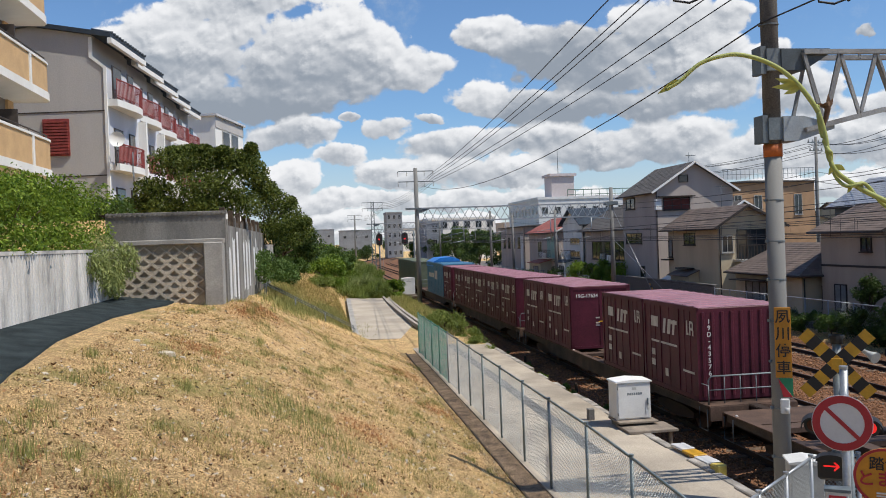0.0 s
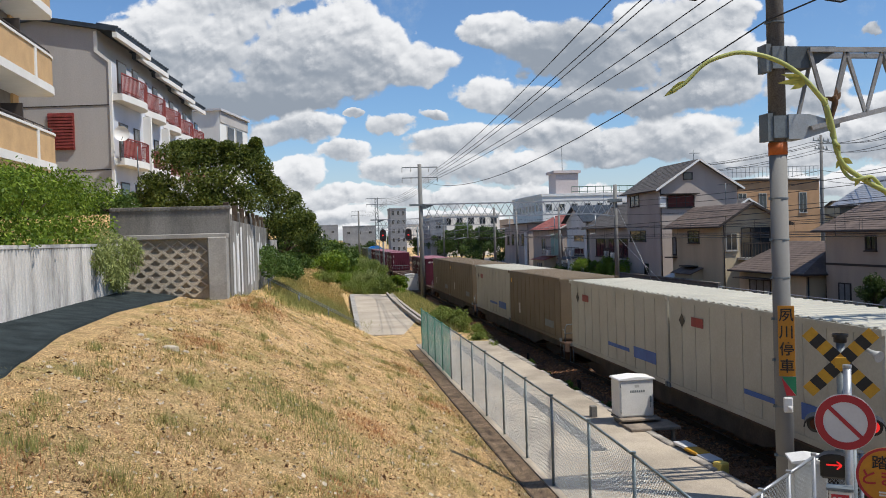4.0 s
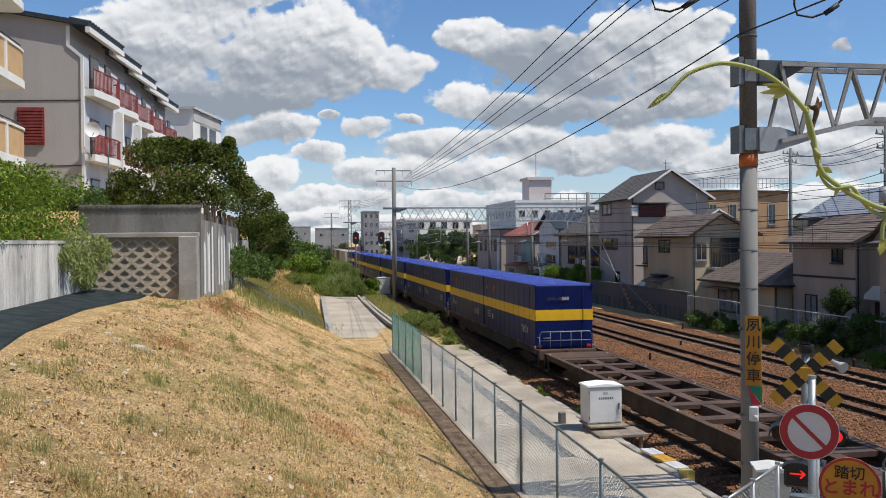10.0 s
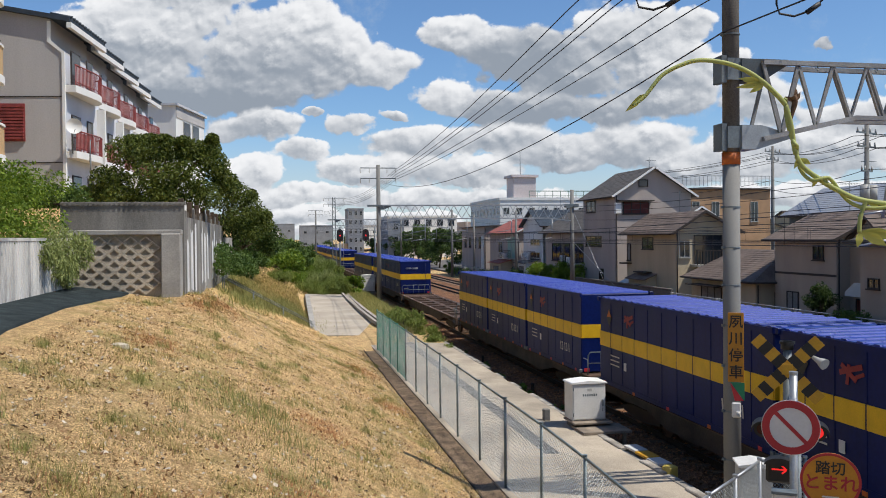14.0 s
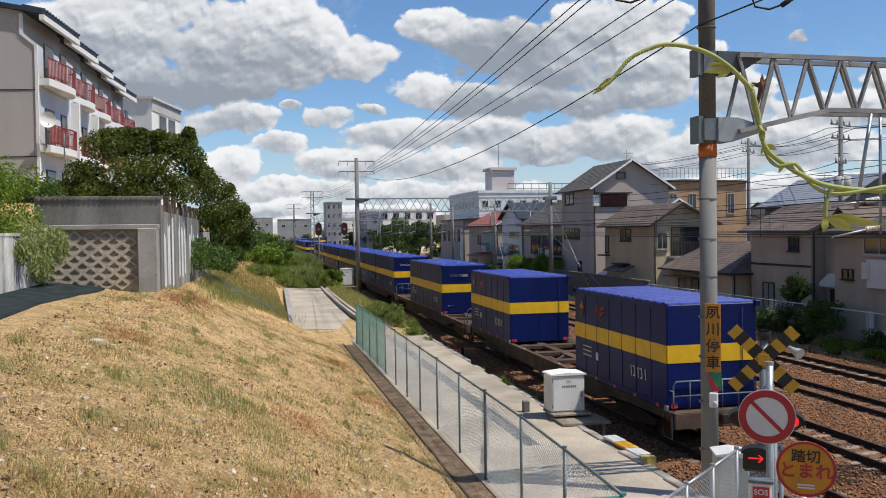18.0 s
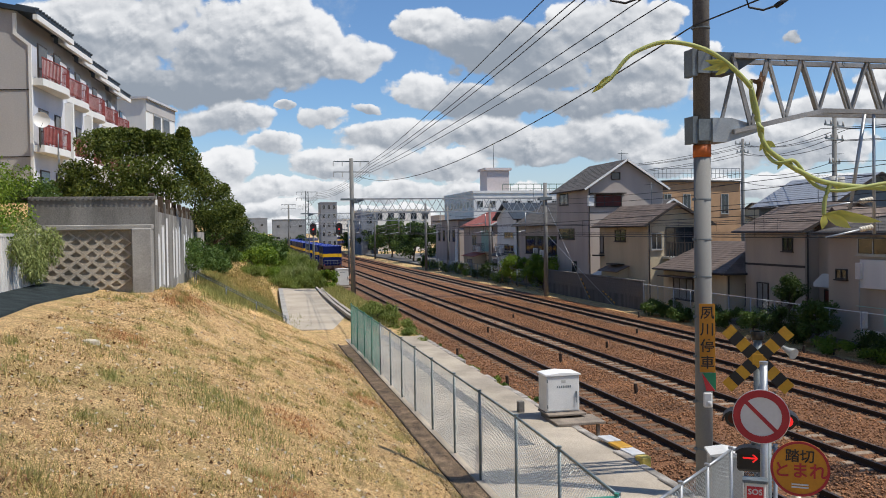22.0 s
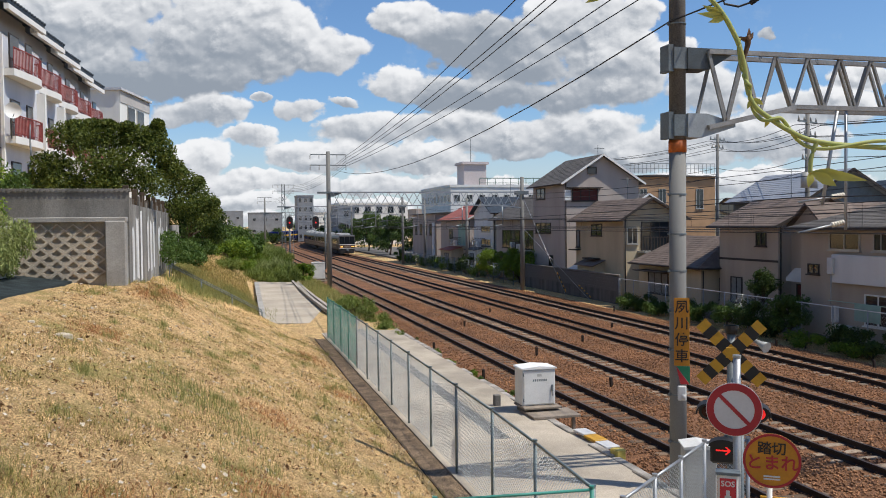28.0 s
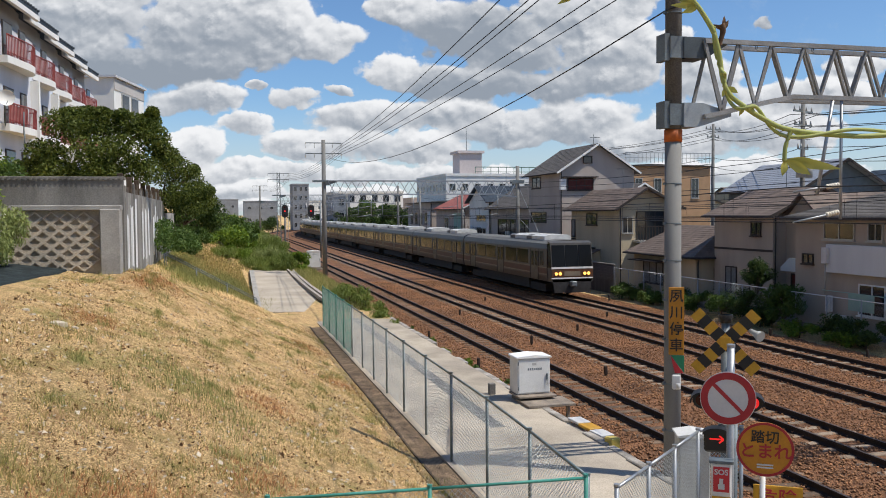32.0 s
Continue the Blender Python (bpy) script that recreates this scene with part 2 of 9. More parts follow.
# ---- kit: geometry and parts ----
class Geo:
    """Vertices and faces of one mesh, gathered piece by piece."""

    def __init__(self):
        self.v, self.f, self.smooth = [], [], set()

    def add(self, verts, faces, smooth=False):
        n = len(self.v)
        self.v.extend(tuple(p) for p in verts)
        for face in faces:
            if smooth:
                self.smooth.add(len(self.f))
            self.f.append(tuple(i + n for i in face))
        return self

    def box(self, x0, x1, y0, y1, z0, z1):
        return self.add([(x0, y0, z0), (x1, y0, z0), (x1, y1, z0), (x0, y1, z0), (x0, y0, z1), (x1, y0, z1), (x1, y1, z1), (x0, y1, z1)],
                        [(3, 2, 1, 0), (4, 5, 6, 7), (0, 1, 5, 4), (1, 2, 6, 5), (2, 3, 7, 6), (3, 0, 4, 7)])

    def cbox(self, x0, x1, y0, y1, z0, z1, c=0.02):
        """A box with chamfered edges."""
        lo, hi, idx, verts = (x0, y0, z0), (x1, y1, z1), {}, []
        for sx in (0, 1):
            for sy in (0, 1):
                for sz in (0, 1):
                    s = (sx, sy, sz)
                    for a in range(3):
                        p = [(hi[k] - (0 if k == a else c)) if s[k] else (lo[k] + (0 if k == a else c)) for k in range(3)]
                        idx[s, a] = len(verts)
                        verts.append(p)
        faces = []
        for a in range(3):
            b, d = (a + 1) % 3, (a + 2) % 3
            for sa in (0, 1):
                ring = []
                for sb, sd in ((0, 0), (1, 0), (1, 1), (0, 1)):
                    s = [0, 0, 0]
                    s[a], s[b], s[d] = sa, sb, sd
                    ring.append(idx[tuple(s), a])
                faces.append(tuple(ring if sa else ring[::-1]))
            for sb in (0, 1):
                for sd in (0, 1):
                    s0, s1 = [0, 0, 0], [0, 0, 0]
                    s0[b], s0[d], s1[b], s1[d], s1[a] = sb, sd, sb, sd, 1
                    q = (idx[tuple(s0), b], idx[tuple(s1), b], idx[tuple(s1), d], idx[tuple(s0), d])
                    faces.append(q if sb != sd else q[::-1])
        for s in ((x, y, z) for x in (0, 1) for y in (0, 1) for z in (0, 1)):
            q = (idx[s, 0], idx[s, 1], idx[s, 2])
            faces.append(q if sum(s) % 2 else q[::-1])
        return self.add(verts, faces)

    def tube(self, points, radius, seg=8, caps=True):
        """A round bar along points; radius a number or one per point."""
        pts = [Vector(p) for p in points]
        rad = radius if isinstance(radius, (list, tuple)) else [radius] * len(pts)
        base, verts, faces = Vector((0, 0, 1)), [], []
        for i, p in enumerate(pts):
            way = (pts[min(i + 1, len(pts) - 1)] - pts[max(i - 1, 0)]).normalized()
            side = way.cross(base if abs(way.z) < 0.95 else Vector((0, 1, 0))).normalized()
            up = side.cross(way)
            for k in range(seg):
                a = 2 * math.pi * k / seg
                verts.append(p + rad[i] * (math.cos(a) * side + math.sin(a) * up))
        for i in range(len(pts) - 1):
            for k in range(seg):
                j = (k + 1) % seg
                faces.append((i * seg + k, i * seg + j, (i + 1) * seg + j, (i + 1) * seg + k))
        self.add(verts, faces, True)
        if caps:
            n = len(self.v) - len(verts)
            self.f.append(tuple(n + k for k in range(seg))[::-1])
            self.f.append(tuple(n + (len(pts) - 1) * seg + k for k in range(seg)))
        return self

    def beam(self, p, q, w, h):
        """A square bar from p to q, w wide and h high."""
        p, q = Vector(p), Vector(q)
        way = (q - p).normalized()
        side = way.cross(Vector((0, 0, 1)) if abs(way.z) < 0.95 else Vector((0, 1, 0))).normalized() * (w / 2)
        up = side.cross(way).normalized() * (h / 2)
        c = [e + a * side + b * up for e in (p, q) for a, b in ((-1, -1), (1, -1), (1, 1), (-1, 1))]
        return self.add(c, [(0, 1, 2, 3), (7, 6, 5, 4), (0, 4, 5, 1), (1, 5, 6, 2), (2, 6, 7, 3), (3, 7, 4, 0)])

    def prism(self, outline, axis, lo, hi):
        """An outline (two coordinates each) drawn out along an axis (0, 1 or 2)."""
        def place(a, b, c):
            return {0: (c, a, b), 1: (a, c, b), 2: (a, b, c)}[axis]
        n = len(outline)
        area = sum(outline[i][0] * outline[(i + 1) % n][1] - outline[(i + 1) % n][0] * outline[i][1] for i in range(n))
        if (area > 0) == (axis == 1):
            outline = outline[::-1]
        verts = [place(a, b, lo) for a, b in outline] + [place(a, b, hi) for a, b in outline]
        faces = [tuple(range(n))[::-1], tuple(range(n, 2 * n))] + [(i, (i + 1) % n, n + (i + 1) % n, n + i) for i in range(n)]
        return self.add(verts, faces)

    def ring(self, cx, cy, cz, r, seg, axis, lo, hi):
        """A disc with thickness lo..hi along axis, centre in the other two."""
        pts = [(math.cos(2 * math.pi * k / seg) * r, math.sin(2 * math.pi * k / seg) * r) for k in range(seg)]
        c = {0: (cy, cz), 1: (cx, cz), 2: (cx, cy)}[axis]
        return self.prism([(a + c[0], b + c[1]) for a, b in pts], axis, lo, hi)

    def mesh(self, name):
        me = bpy.data.meshes.new(name)
        me.from_pydata(self.v, [], self.f)
        if self.smooth:
            flags = [i in self.smooth for i in range(len(self.f))]
            me.polygons.foreach_set("use_smooth", flags)
        me.update()
        return me


def part(name, geo, material, parent=None, label=""):
    """Links a Geo (or a finished mesh) as one mesh object under a thing or part."""
    me = geo if isinstance(geo, bpy.types.Mesh) else geo.mesh(name)
    if material is not None and not me.materials:
        me.materials.append(material)
    ob = new(name, me)
    if parent is not None:
        ob.parent = parent
    if label:
        ob["label"] = label
    return ob


def thing(name, x, y, z, rz=0, label="", category="", group="", kind=""):
    ob = new(name)
    ob.empty_display_size = 0.2
    ob.matrix_basis = pose(x, y, z, 0, 0, rz)
    return tagged(ob, label, category, group, kind)


def solid(name, geo, material, label="", category="", group="", kind=""):
    """A top-level thing of one mesh."""
    return tagged(part(name, geo, material), label, category, group, kind)


def rnd(a, b):
    return a + (b - a) * random.random()


# ---- materials ----
def mat(name, color, rough=0.7, metal=0.0, vary=0.12, scale=3.0, fine=40.0, bump=0.15, tint=None, stain_or_shade=0.0, stain_or_shade_color=(0.1, 0.08, 0.06), island=0.0, spec=0.4, streak=False, fine_amt=0.5):
    """A surface with variation at two scales, optional stains or painted shade, and relief. Object space, in metres."""
    m = bpy.data.materials.new(name)
    m.use_nodes = True
    t = m.node_tree
    n, l = t.nodes, t.links
    bsdf = n["Principled BSDF"]
    bsdf.inputs["Roughness"].default_value = rough
    bsdf.inputs["Metallic"].default_value = metal
    bsdf.inputs["Specular IOR Level"].default_value = spec
    co = n.new("ShaderNodeTexCoord")
    big = n.new("ShaderNodeTexNoise")
    big.inputs["Scale"].default_value, big.inputs["Detail"].default_value = scale, 5
    small = n.new("ShaderNodeTexNoise")
    small.inputs["Scale"].default_value, small.inputs["Detail"].default_value = fine, 3
    src = co.outputs["Object"]
    if streak:
        mp = n.new("ShaderNodeMapping")
        mp.inputs["Scale"].default_value = (1, 1, 0.12)
        l.new(src, mp.inputs[0])
        l.new(mp.outputs[0], big.inputs["Vector"])
    else:
        l.new(src, big.inputs["Vector"])
    l.new(src, small.inputs["Vector"])
    mix = n.new("ShaderNodeMix")
    mix.data_type = "RGBA"
    c2 = tint or tuple(c * (1 - 2.2 * vary) for c in color)
    c1 = tuple(min(1, c * (1 + vary)) for c in color)
    mix.inputs[6].default_value, mix.inputs[7].default_value = (*c1, 1), (*c2, 1)
    ramp = n.new("ShaderNodeMapRange")
    ramp.inputs[1].default_value, ramp.inputs[2].default_value = 0.32, 0.68
    l.new(big.outputs[0], ramp.inputs[0])
    l.new(ramp.outputs[0], mix.inputs[0])
    last = mix.outputs[2]
    fm = n.new("ShaderNodeMix")
    fm.data_type, fm.blend_type = "RGBA", "MULTIPLY"
    fm.inputs[0].default_value = fine_amt
    fr = n.new("ShaderNodeMapRange")
    fr.inputs[1].default_value, fr.inputs[2].default_value, fr.inputs[3].default_value, fr.inputs[4].default_value = 0.3, 0.7, 1 - 3 * vary, 1 + 1.5 * vary
    l.new(small.outputs[0], fr.inputs[0])
    l.new(last, fm.inputs[6])
    l.new(fr.outputs[0], fm.inputs[7])
    last = fm.outputs[2]
    if island:
        oi = n.new("ShaderNodeObjectInfo")
        ge = n.new("ShaderNodeNewGeometry")
        ad = n.new("ShaderNodeMath")
        ad.operation = "ADD"
        l.new(oi.outputs["Random"], ad.inputs[0])
        l.new(ge.outputs["Random Per Island"], ad.inputs[1])
        ir = n.new("ShaderNodeMapRange")
        ir.inputs[1].default_value, ir.inputs[2].default_value, ir.inputs[3].default_value, ir.inputs[4].default_value = 0, 2, 1 - island, 1 + island
        l.new(ad.outputs[0], ir.inputs[0])
        im = n.new("ShaderNodeMix")
        im.data_type, im.blend_type = "RGBA", "MULTIPLY"
        im.inputs[0].default_value = 1
        l.new(last, im.inputs[6])
        l.new(ir.outputs[0], im.inputs[7])
        last = im.outputs[2]
    if stain_or_shade:
        st = n.new("ShaderNodeTexNoise")
        st.inputs["Scale"].default_value, st.inputs["Detail"].default_value, st.inputs["Roughness"].default_value = scale * 0.7, 8, 0.7
        mp2 = n.new("ShaderNodeMapping")
        mp2.inputs["Location"].default_value = (7.3, 2.1, 4.4)
        mp2.inputs["Scale"].default_value = (1, 1, 0.25 if streak else 1)
        l.new(src, mp2.inputs[0])
        l.new(mp2.outputs[0], st.inputs["Vector"])
        sr = n.new("ShaderNodeMapRange")
        sr.inputs[1].default_value, sr.inputs[2].default_value, sr.inputs[4].default_value = 0.5, 0.72, stain_or_shade
        l.new(st.outputs[0], sr.inputs[0])
        sm = n.new("ShaderNodeMix")
        sm.data_type = "RGBA"
        sm.inputs[7].default_value = (*stain_or_shade_color, 1)
        l.new(sr.outputs[0], sm.inputs[0])
        l.new(last, sm.inputs[6])
        last = sm.outputs[2]
    l.new(last, bsdf.inputs["Base Color"])
    if bump:
        b = n.new("ShaderNodeBump")
        b.inputs["Strength"].default_value, b.inputs["Distance"].default_value = bump, 0.02
        l.new(small.outputs[0], b.inputs["Height"])
        l.new(b.outputs[0], bsdf.inputs["Normal"])
    return m


def glow(name, color, strength):
    m = bpy.data.materials.new(name)
    m.use_nodes = True
    b = m.node_tree.nodes["Principled BSDF"]
    b.inputs["Base Color"].default_value = (*color, 1)
    b.inputs["Emission Color"].default_value = (*color, 1)
    b.inputs["Emission Strength"].default_value = strength
    return m


def glassy(name, color, rough=0.08, gloss=0.8):
    """Window glass seen from outside: dark rooms behind a bright gloss."""
    m = bpy.data.materials.new(name)
    m.use_nodes = True
    b = m.node_tree.nodes["Principled BSDF"]
    b.inputs["Base Color"].default_value = (*color, 1)
    b.inputs["Roughness"].default_value = rough
    b.inputs["Specular IOR Level"].default_value = gloss
    return m


CONCRETE = mat("concrete", (0.36, 0.345, 0.32), 0.9, vary=0.12, scale=1.2, fine=30, bump=0.25, stain_or_shade=0.35, stain_or_shade_color=(0.12, 0.11, 0.1))
CONCRETE_PALE = mat("pale_concrete", (0.44, 0.38, 0.3), 0.9, vary=0.16, scale=0.6, fine=35, bump=0.25, stain_or_shade=0.45, stain_or_shade_color=(0.17, 0.15, 0.13))
CONCRETE_DARK = mat("weathered_concrete", (0.2, 0.19, 0.175), 0.95, vary=0.16, scale=0.9, fine=30, bump=0.3, stain_or_shade=0.7, stain_or_shade_color=(0.06, 0.06, 0.055), streak=True)
POLE_CONCRETE = mat("pole_concrete", (0.19, 0.19, 0.182), 0.85, vary=0.08, scale=1.5, fine=60, bump=0.1, stain_or_shade=0.35, stain_or_shade_color=(0.2, 0.17, 0.14), streak=True)
ASPHALT = mat("dark_asphalt", (0.034, 0.044, 0.047), 1.0, vary=0.2, scale=2, fine=90, bump=0.3, spec=0.08)
RUST = mat("rusty_steel", (0.12, 0.065, 0.04), 0.8, vary=0.2, scale=3, fine=40, bump=0.2)
RAIL_SIDE = mat("rusted_rail", (0.028, 0.016, 0.011), 0.75, vary=0.2, scale=2, fine=30)
RAIL_TOP = mat("worn_rail_head", (0.085, 0.062, 0.05), 0.5, metal=0.4, vary=0.1)
SLEEPER_WOOD = mat("tarred_sleeper", (0.2, 0.135, 0.09), 0.95, vary=0.2, scale=4, fine=40, island=0.5)
SLEEPER = mat("concrete_sleeper", (0.34, 0.26, 0.19), 0.95, vary=0.2, scale=4, fine=40, island=0.55, stain_or_shade=0.5, stain_or_shade_color=(0.13, 0.075, 0.045))
GALV = mat("galvanised_steel", (0.36, 0.38, 0.4), 0.45, metal=0.6, vary=0.08, scale=3, fine=50, bump=0.05)
STEEL_GREY = mat("painted_grey_steel", (0.16, 0.19, 0.205), 0.55, metal=0.2, vary=0.12, scale=2, fine=30, bump=0.05, stain_or_shade=0.3, stain_or_shade_color=(0.12, 0.09, 0.07))
WHITE_PAINT = mat("white_paint", (0.78, 0.78, 0.76), 0.5, vary=0.03, scale=1, fine=20, bump=0.03)
BLACK = mat("black_paint", (0.015, 0.015, 0.016), 0.5, vary=0.1, bump=0.03)
YELLOW = mat("traffic_yellow", (0.55, 0.29, 0.02), 0.5, vary=0.06, scale=6, bump=0.03)
RED = mat("signal_red", (0.5, 0.03, 0.04), 0.5, vary=0.05, bump=0.03)
GLASS = glassy("window_glass", (0.02, 0.025, 0.03))


# ---- many small pieces in one mesh ----
def quads_mesh(name, corners):
    """corners: an array (n, k, 3) of n faces with k corners each."""
    n, k = corners.shape[:2]
    me = bpy.data.meshes.new(name)
    me.vertices.add(n * k)
    me.vertices.foreach_set("co", corners.reshape(-1).astype(np.float32))
    me.loops.add(n * k)
    me.loops.foreach_set("vertex_index", np.arange(n * k, dtype=np.int32))
    me.polygons.add(n)
    me.polygons.foreach_set("loop_start", np.arange(0, n * k, k, dtype=np.int32))
    me.polygons.foreach_set("loop_total", np.full(n, k, dtype=np.int32))
    me.update(calc_edges=True)
    return me


def leaf_mesh(name, centres, radii, per, size, rng, droop=0.3, aspect=0.45):
    """Leaves strewn round clump centres: rhombic blades, denser near each clump's skin."""
    c = np.repeat(np.asarray(centres, float), per, axis=0)
    r = np.repeat(np.asarray(radii, float).reshape(len(centres), -1), per, axis=0)
    way = rng.normal(size=(len(c), 3))
    way /= np.linalg.norm(way, axis=1, keepdims=True)
    p = c + way * r * (rng.random((len(c), 1)) ** 0.45)
    along_ = rng.normal(size=(len(c), 3)) + way * 0.6
    along_[:, 2] -= droop
    along_ /= np.linalg.norm(along_, axis=1, keepdims=True)
    side = np.cross(along_, rng.normal(size=(len(c), 3)))
    side /= np.linalg.norm(side, axis=1, keepdims=True) + 1e-9
    s = size * (0.6 + 0.8 * rng.random((len(c), 1)))
    w = s * aspect
    q = np.stack([p - along_ * s * 0.5, p + side * w * 0.5, p + along_ * s * 0.5, p - side * w * 0.5], 1)
    return quads_mesh(name, q)


def leaf_material(name, color, other, rough=0.55, through=0.35):
    m = bpy.data.materials.new(name)
    m.use_nodes = True
    t = m.node_tree
    n, l = t.nodes, t.links
    b = n["Principled BSDF"]
    ge = n.new("ShaderNodeNewGeometry")
    mix = n.new("ShaderNodeMix")
    mix.data_type = "RGBA"
    mix.inputs[6].default_value, mix.inputs[7].default_value = (*color, 1), (*other, 1)
    l.new(ge.outputs["Random Per Island"], mix.inputs[0])
    l.new(mix.outputs[2], b.inputs["Base Color"])
    b.inputs["Roughness"].default_value = rough
    b.inputs["Specular IOR Level"].default_value = 0.25
    tr = n.new("ShaderNodeBsdfTranslucent")
    l.new(mix.outputs[2], tr.inputs[0])
    ms = n.new("ShaderNodeMixShader")
    ms.inputs[0].default_value = through
    l.new(b.outputs[0], ms.inputs[1])
    l.new(tr.outputs[0], ms.inputs[2])
    l.new(ms.outputs[0], n["Material Output"].inputs[0])
    return m


LEAF_BRIGHT = leaf_material("bright_leaves", (0.06, 0.12, 0.011), (0.23, 0.32, 0.038))
LEAF_DARK = leaf_material("dark_leaves", (0.014, 0.038, 0.008), (0.085, 0.13, 0.028), through=0.22)
LEAF_TREE = leaf_material("tree_leaves", (0.022, 0.045, 0.006), (0.16, 0.19, 0.035), through=0.28)
LEAF_MID = leaf_material("mid_leaves", (0.04, 0.085, 0.015), (0.12, 0.18, 0.04))
LEAF_WEED = leaf_material("weed_leaves", (0.1, 0.15, 0.025), (0.28, 0.33, 0.09))
LEAF_WILLOW = leaf_material("pale_thin_leaves", (0.16, 0.2, 0.055), (0.36, 0.4, 0.15))
BARK = mat("bark", (0.09, 0.065, 0.045), 0.95, vary=0.2, scale=6, fine=40, bump=0.4)
RNG = np.random.default_rng(7)


def plant(name, base, crown, leaf, size, per, label, category, trunk=0.06, limbs=5, group="", droop=0.3, aspect=0.45):
    """A shrub or tree: a stem with limbs, and a crown of leaves round clump centres (x, y, z, rx, ry, rz), all in metres from base."""
    p = thing(name, *base, label=label, category=category, group=group)
    cs = np.array([c[:3] for c in crown], float)
    rs = np.array([c[3:6] for c in crown], float)
    g = Geo()
    lowest = cs[:, 2].min()
    mid = cs.mean(0)
    fork = (mid[0] * 0.4, mid[1] * 0.4, max(0.15, lowest * 0.6))
    g.tube([(0, 0, -0.1), (mid[0] * 0.15, mid[1] * 0.15, fork[2] * 0.5), fork], [trunk, trunk * 0.85, trunk * 0.7], 7)
    for k in range(min(limbs, len(cs))):
        c = cs[(k * len(cs)) // max(1, limbs)]
        m = [(fork[i] + c[i]) / 2 + rnd(-0.15, 0.15) * trunk * 8 for i in range(3)]
        g.tube([fork, m, tuple(c)], [trunk * 0.6, trunk * 0.4, trunk * 0.12], 5)
    part("trunk", g, BARK, p)
    me = leaf_mesh("crown", cs, rs, per, size, RNG, droop, aspect)
    ob = part("crown", me, leaf, p)
    return p


def clumps(n, box, size, flat=0.8, seed=1):
    """Clump centres strewn in an uneven ellipsoid that fills a box (x0, x1, y0, y1, z0, z1)."""
    r = random.Random(seed)
    out = []
    x0, x1, y0, y1, z0, z1 = box
    while len(out) < n:
        a, b, c = r.uniform(-1, 1), r.uniform(-1, 1), r.uniform(-1, 1)
        if a * a + b * b + c * c > 1:
            continue
        s = size * r.uniform(0.6, 1.3)
        out.append(((x0 + x1) / 2 + a * (x1 - x0) / 2, (y0 + y1) / 2 + b * (y1 - y0) / 2, (z0 + z1) / 2 + c * (z1 - z0) / 2, s, s, s * flat))
    return out

# ---- ground ----
def ease(a, b, v):
    k = min(1.0, max(0.0, (v - a) / (b - a)))
    return k * k * (3 - 2 * k)


def ground_z(x, y):
    """The bank on the left, the level strip of the line, and the town on the right."""
    slab = ease(38, 43, y) * (1 - ease(68, 96, y))
    far = ease(64, 108, y)
    foot = 4.0 - 2.0 * slab + 3.2 * far
    low = 0.33 + 0.15 * slab
    rise = max(0.0, foot - x)
    steep = 0.456 + 0.1 * slab - 0.02 * far
    hill = low + steep * rise
    top = 3.98 + 0.25 * far
    if hill > top - 1.2:
        k = min(1.0, (hill - (top - 1.2)) / 2.4)
        hill = top - 1.2 * (1 - k) ** 2
    hill += (0.09 * noise.noise((x * 0.5, y * 0.5, 0)) + 0.05 * noise.noise((x * 1.7, y * 1.7, 3))) * ease(0.1, 1.2, rise) * (ease(-4.9, -3.9, x) if y < 29 else 1)
    if y < 40:
        hill += 0.55 * math.exp(-((x + 2.0) / 1.3) ** 2 - ((y - 28.6) / 3.0) ** 2)
    if x < -3.3 and y > 29.3:
        hill = 6.55 if y < 200 else hill
    flat = -0.32
    edge = ease(8.05, 8.5, x)
    side = hill * (1 - edge) + flat * edge
    side += 0.35 * ease(26.2, 27.4, x)
    return side


def spread(lo, hi, step, out, grow=1.35):
    """Coordinates: even between lo and hi, then wider and wider to +-out."""
    mid = [lo + step * i for i in range(int((hi - lo) / step) + 1)]
    a, d = mid[-1], step
    up = []
    while a < out:
        d *= grow
        a += d
        up.append(a)
    a, d = mid[0], step
    down = []
    while a > -out:
        d *= grow
        a -= d
        down.append(a)
    return down[::-1] + mid + up


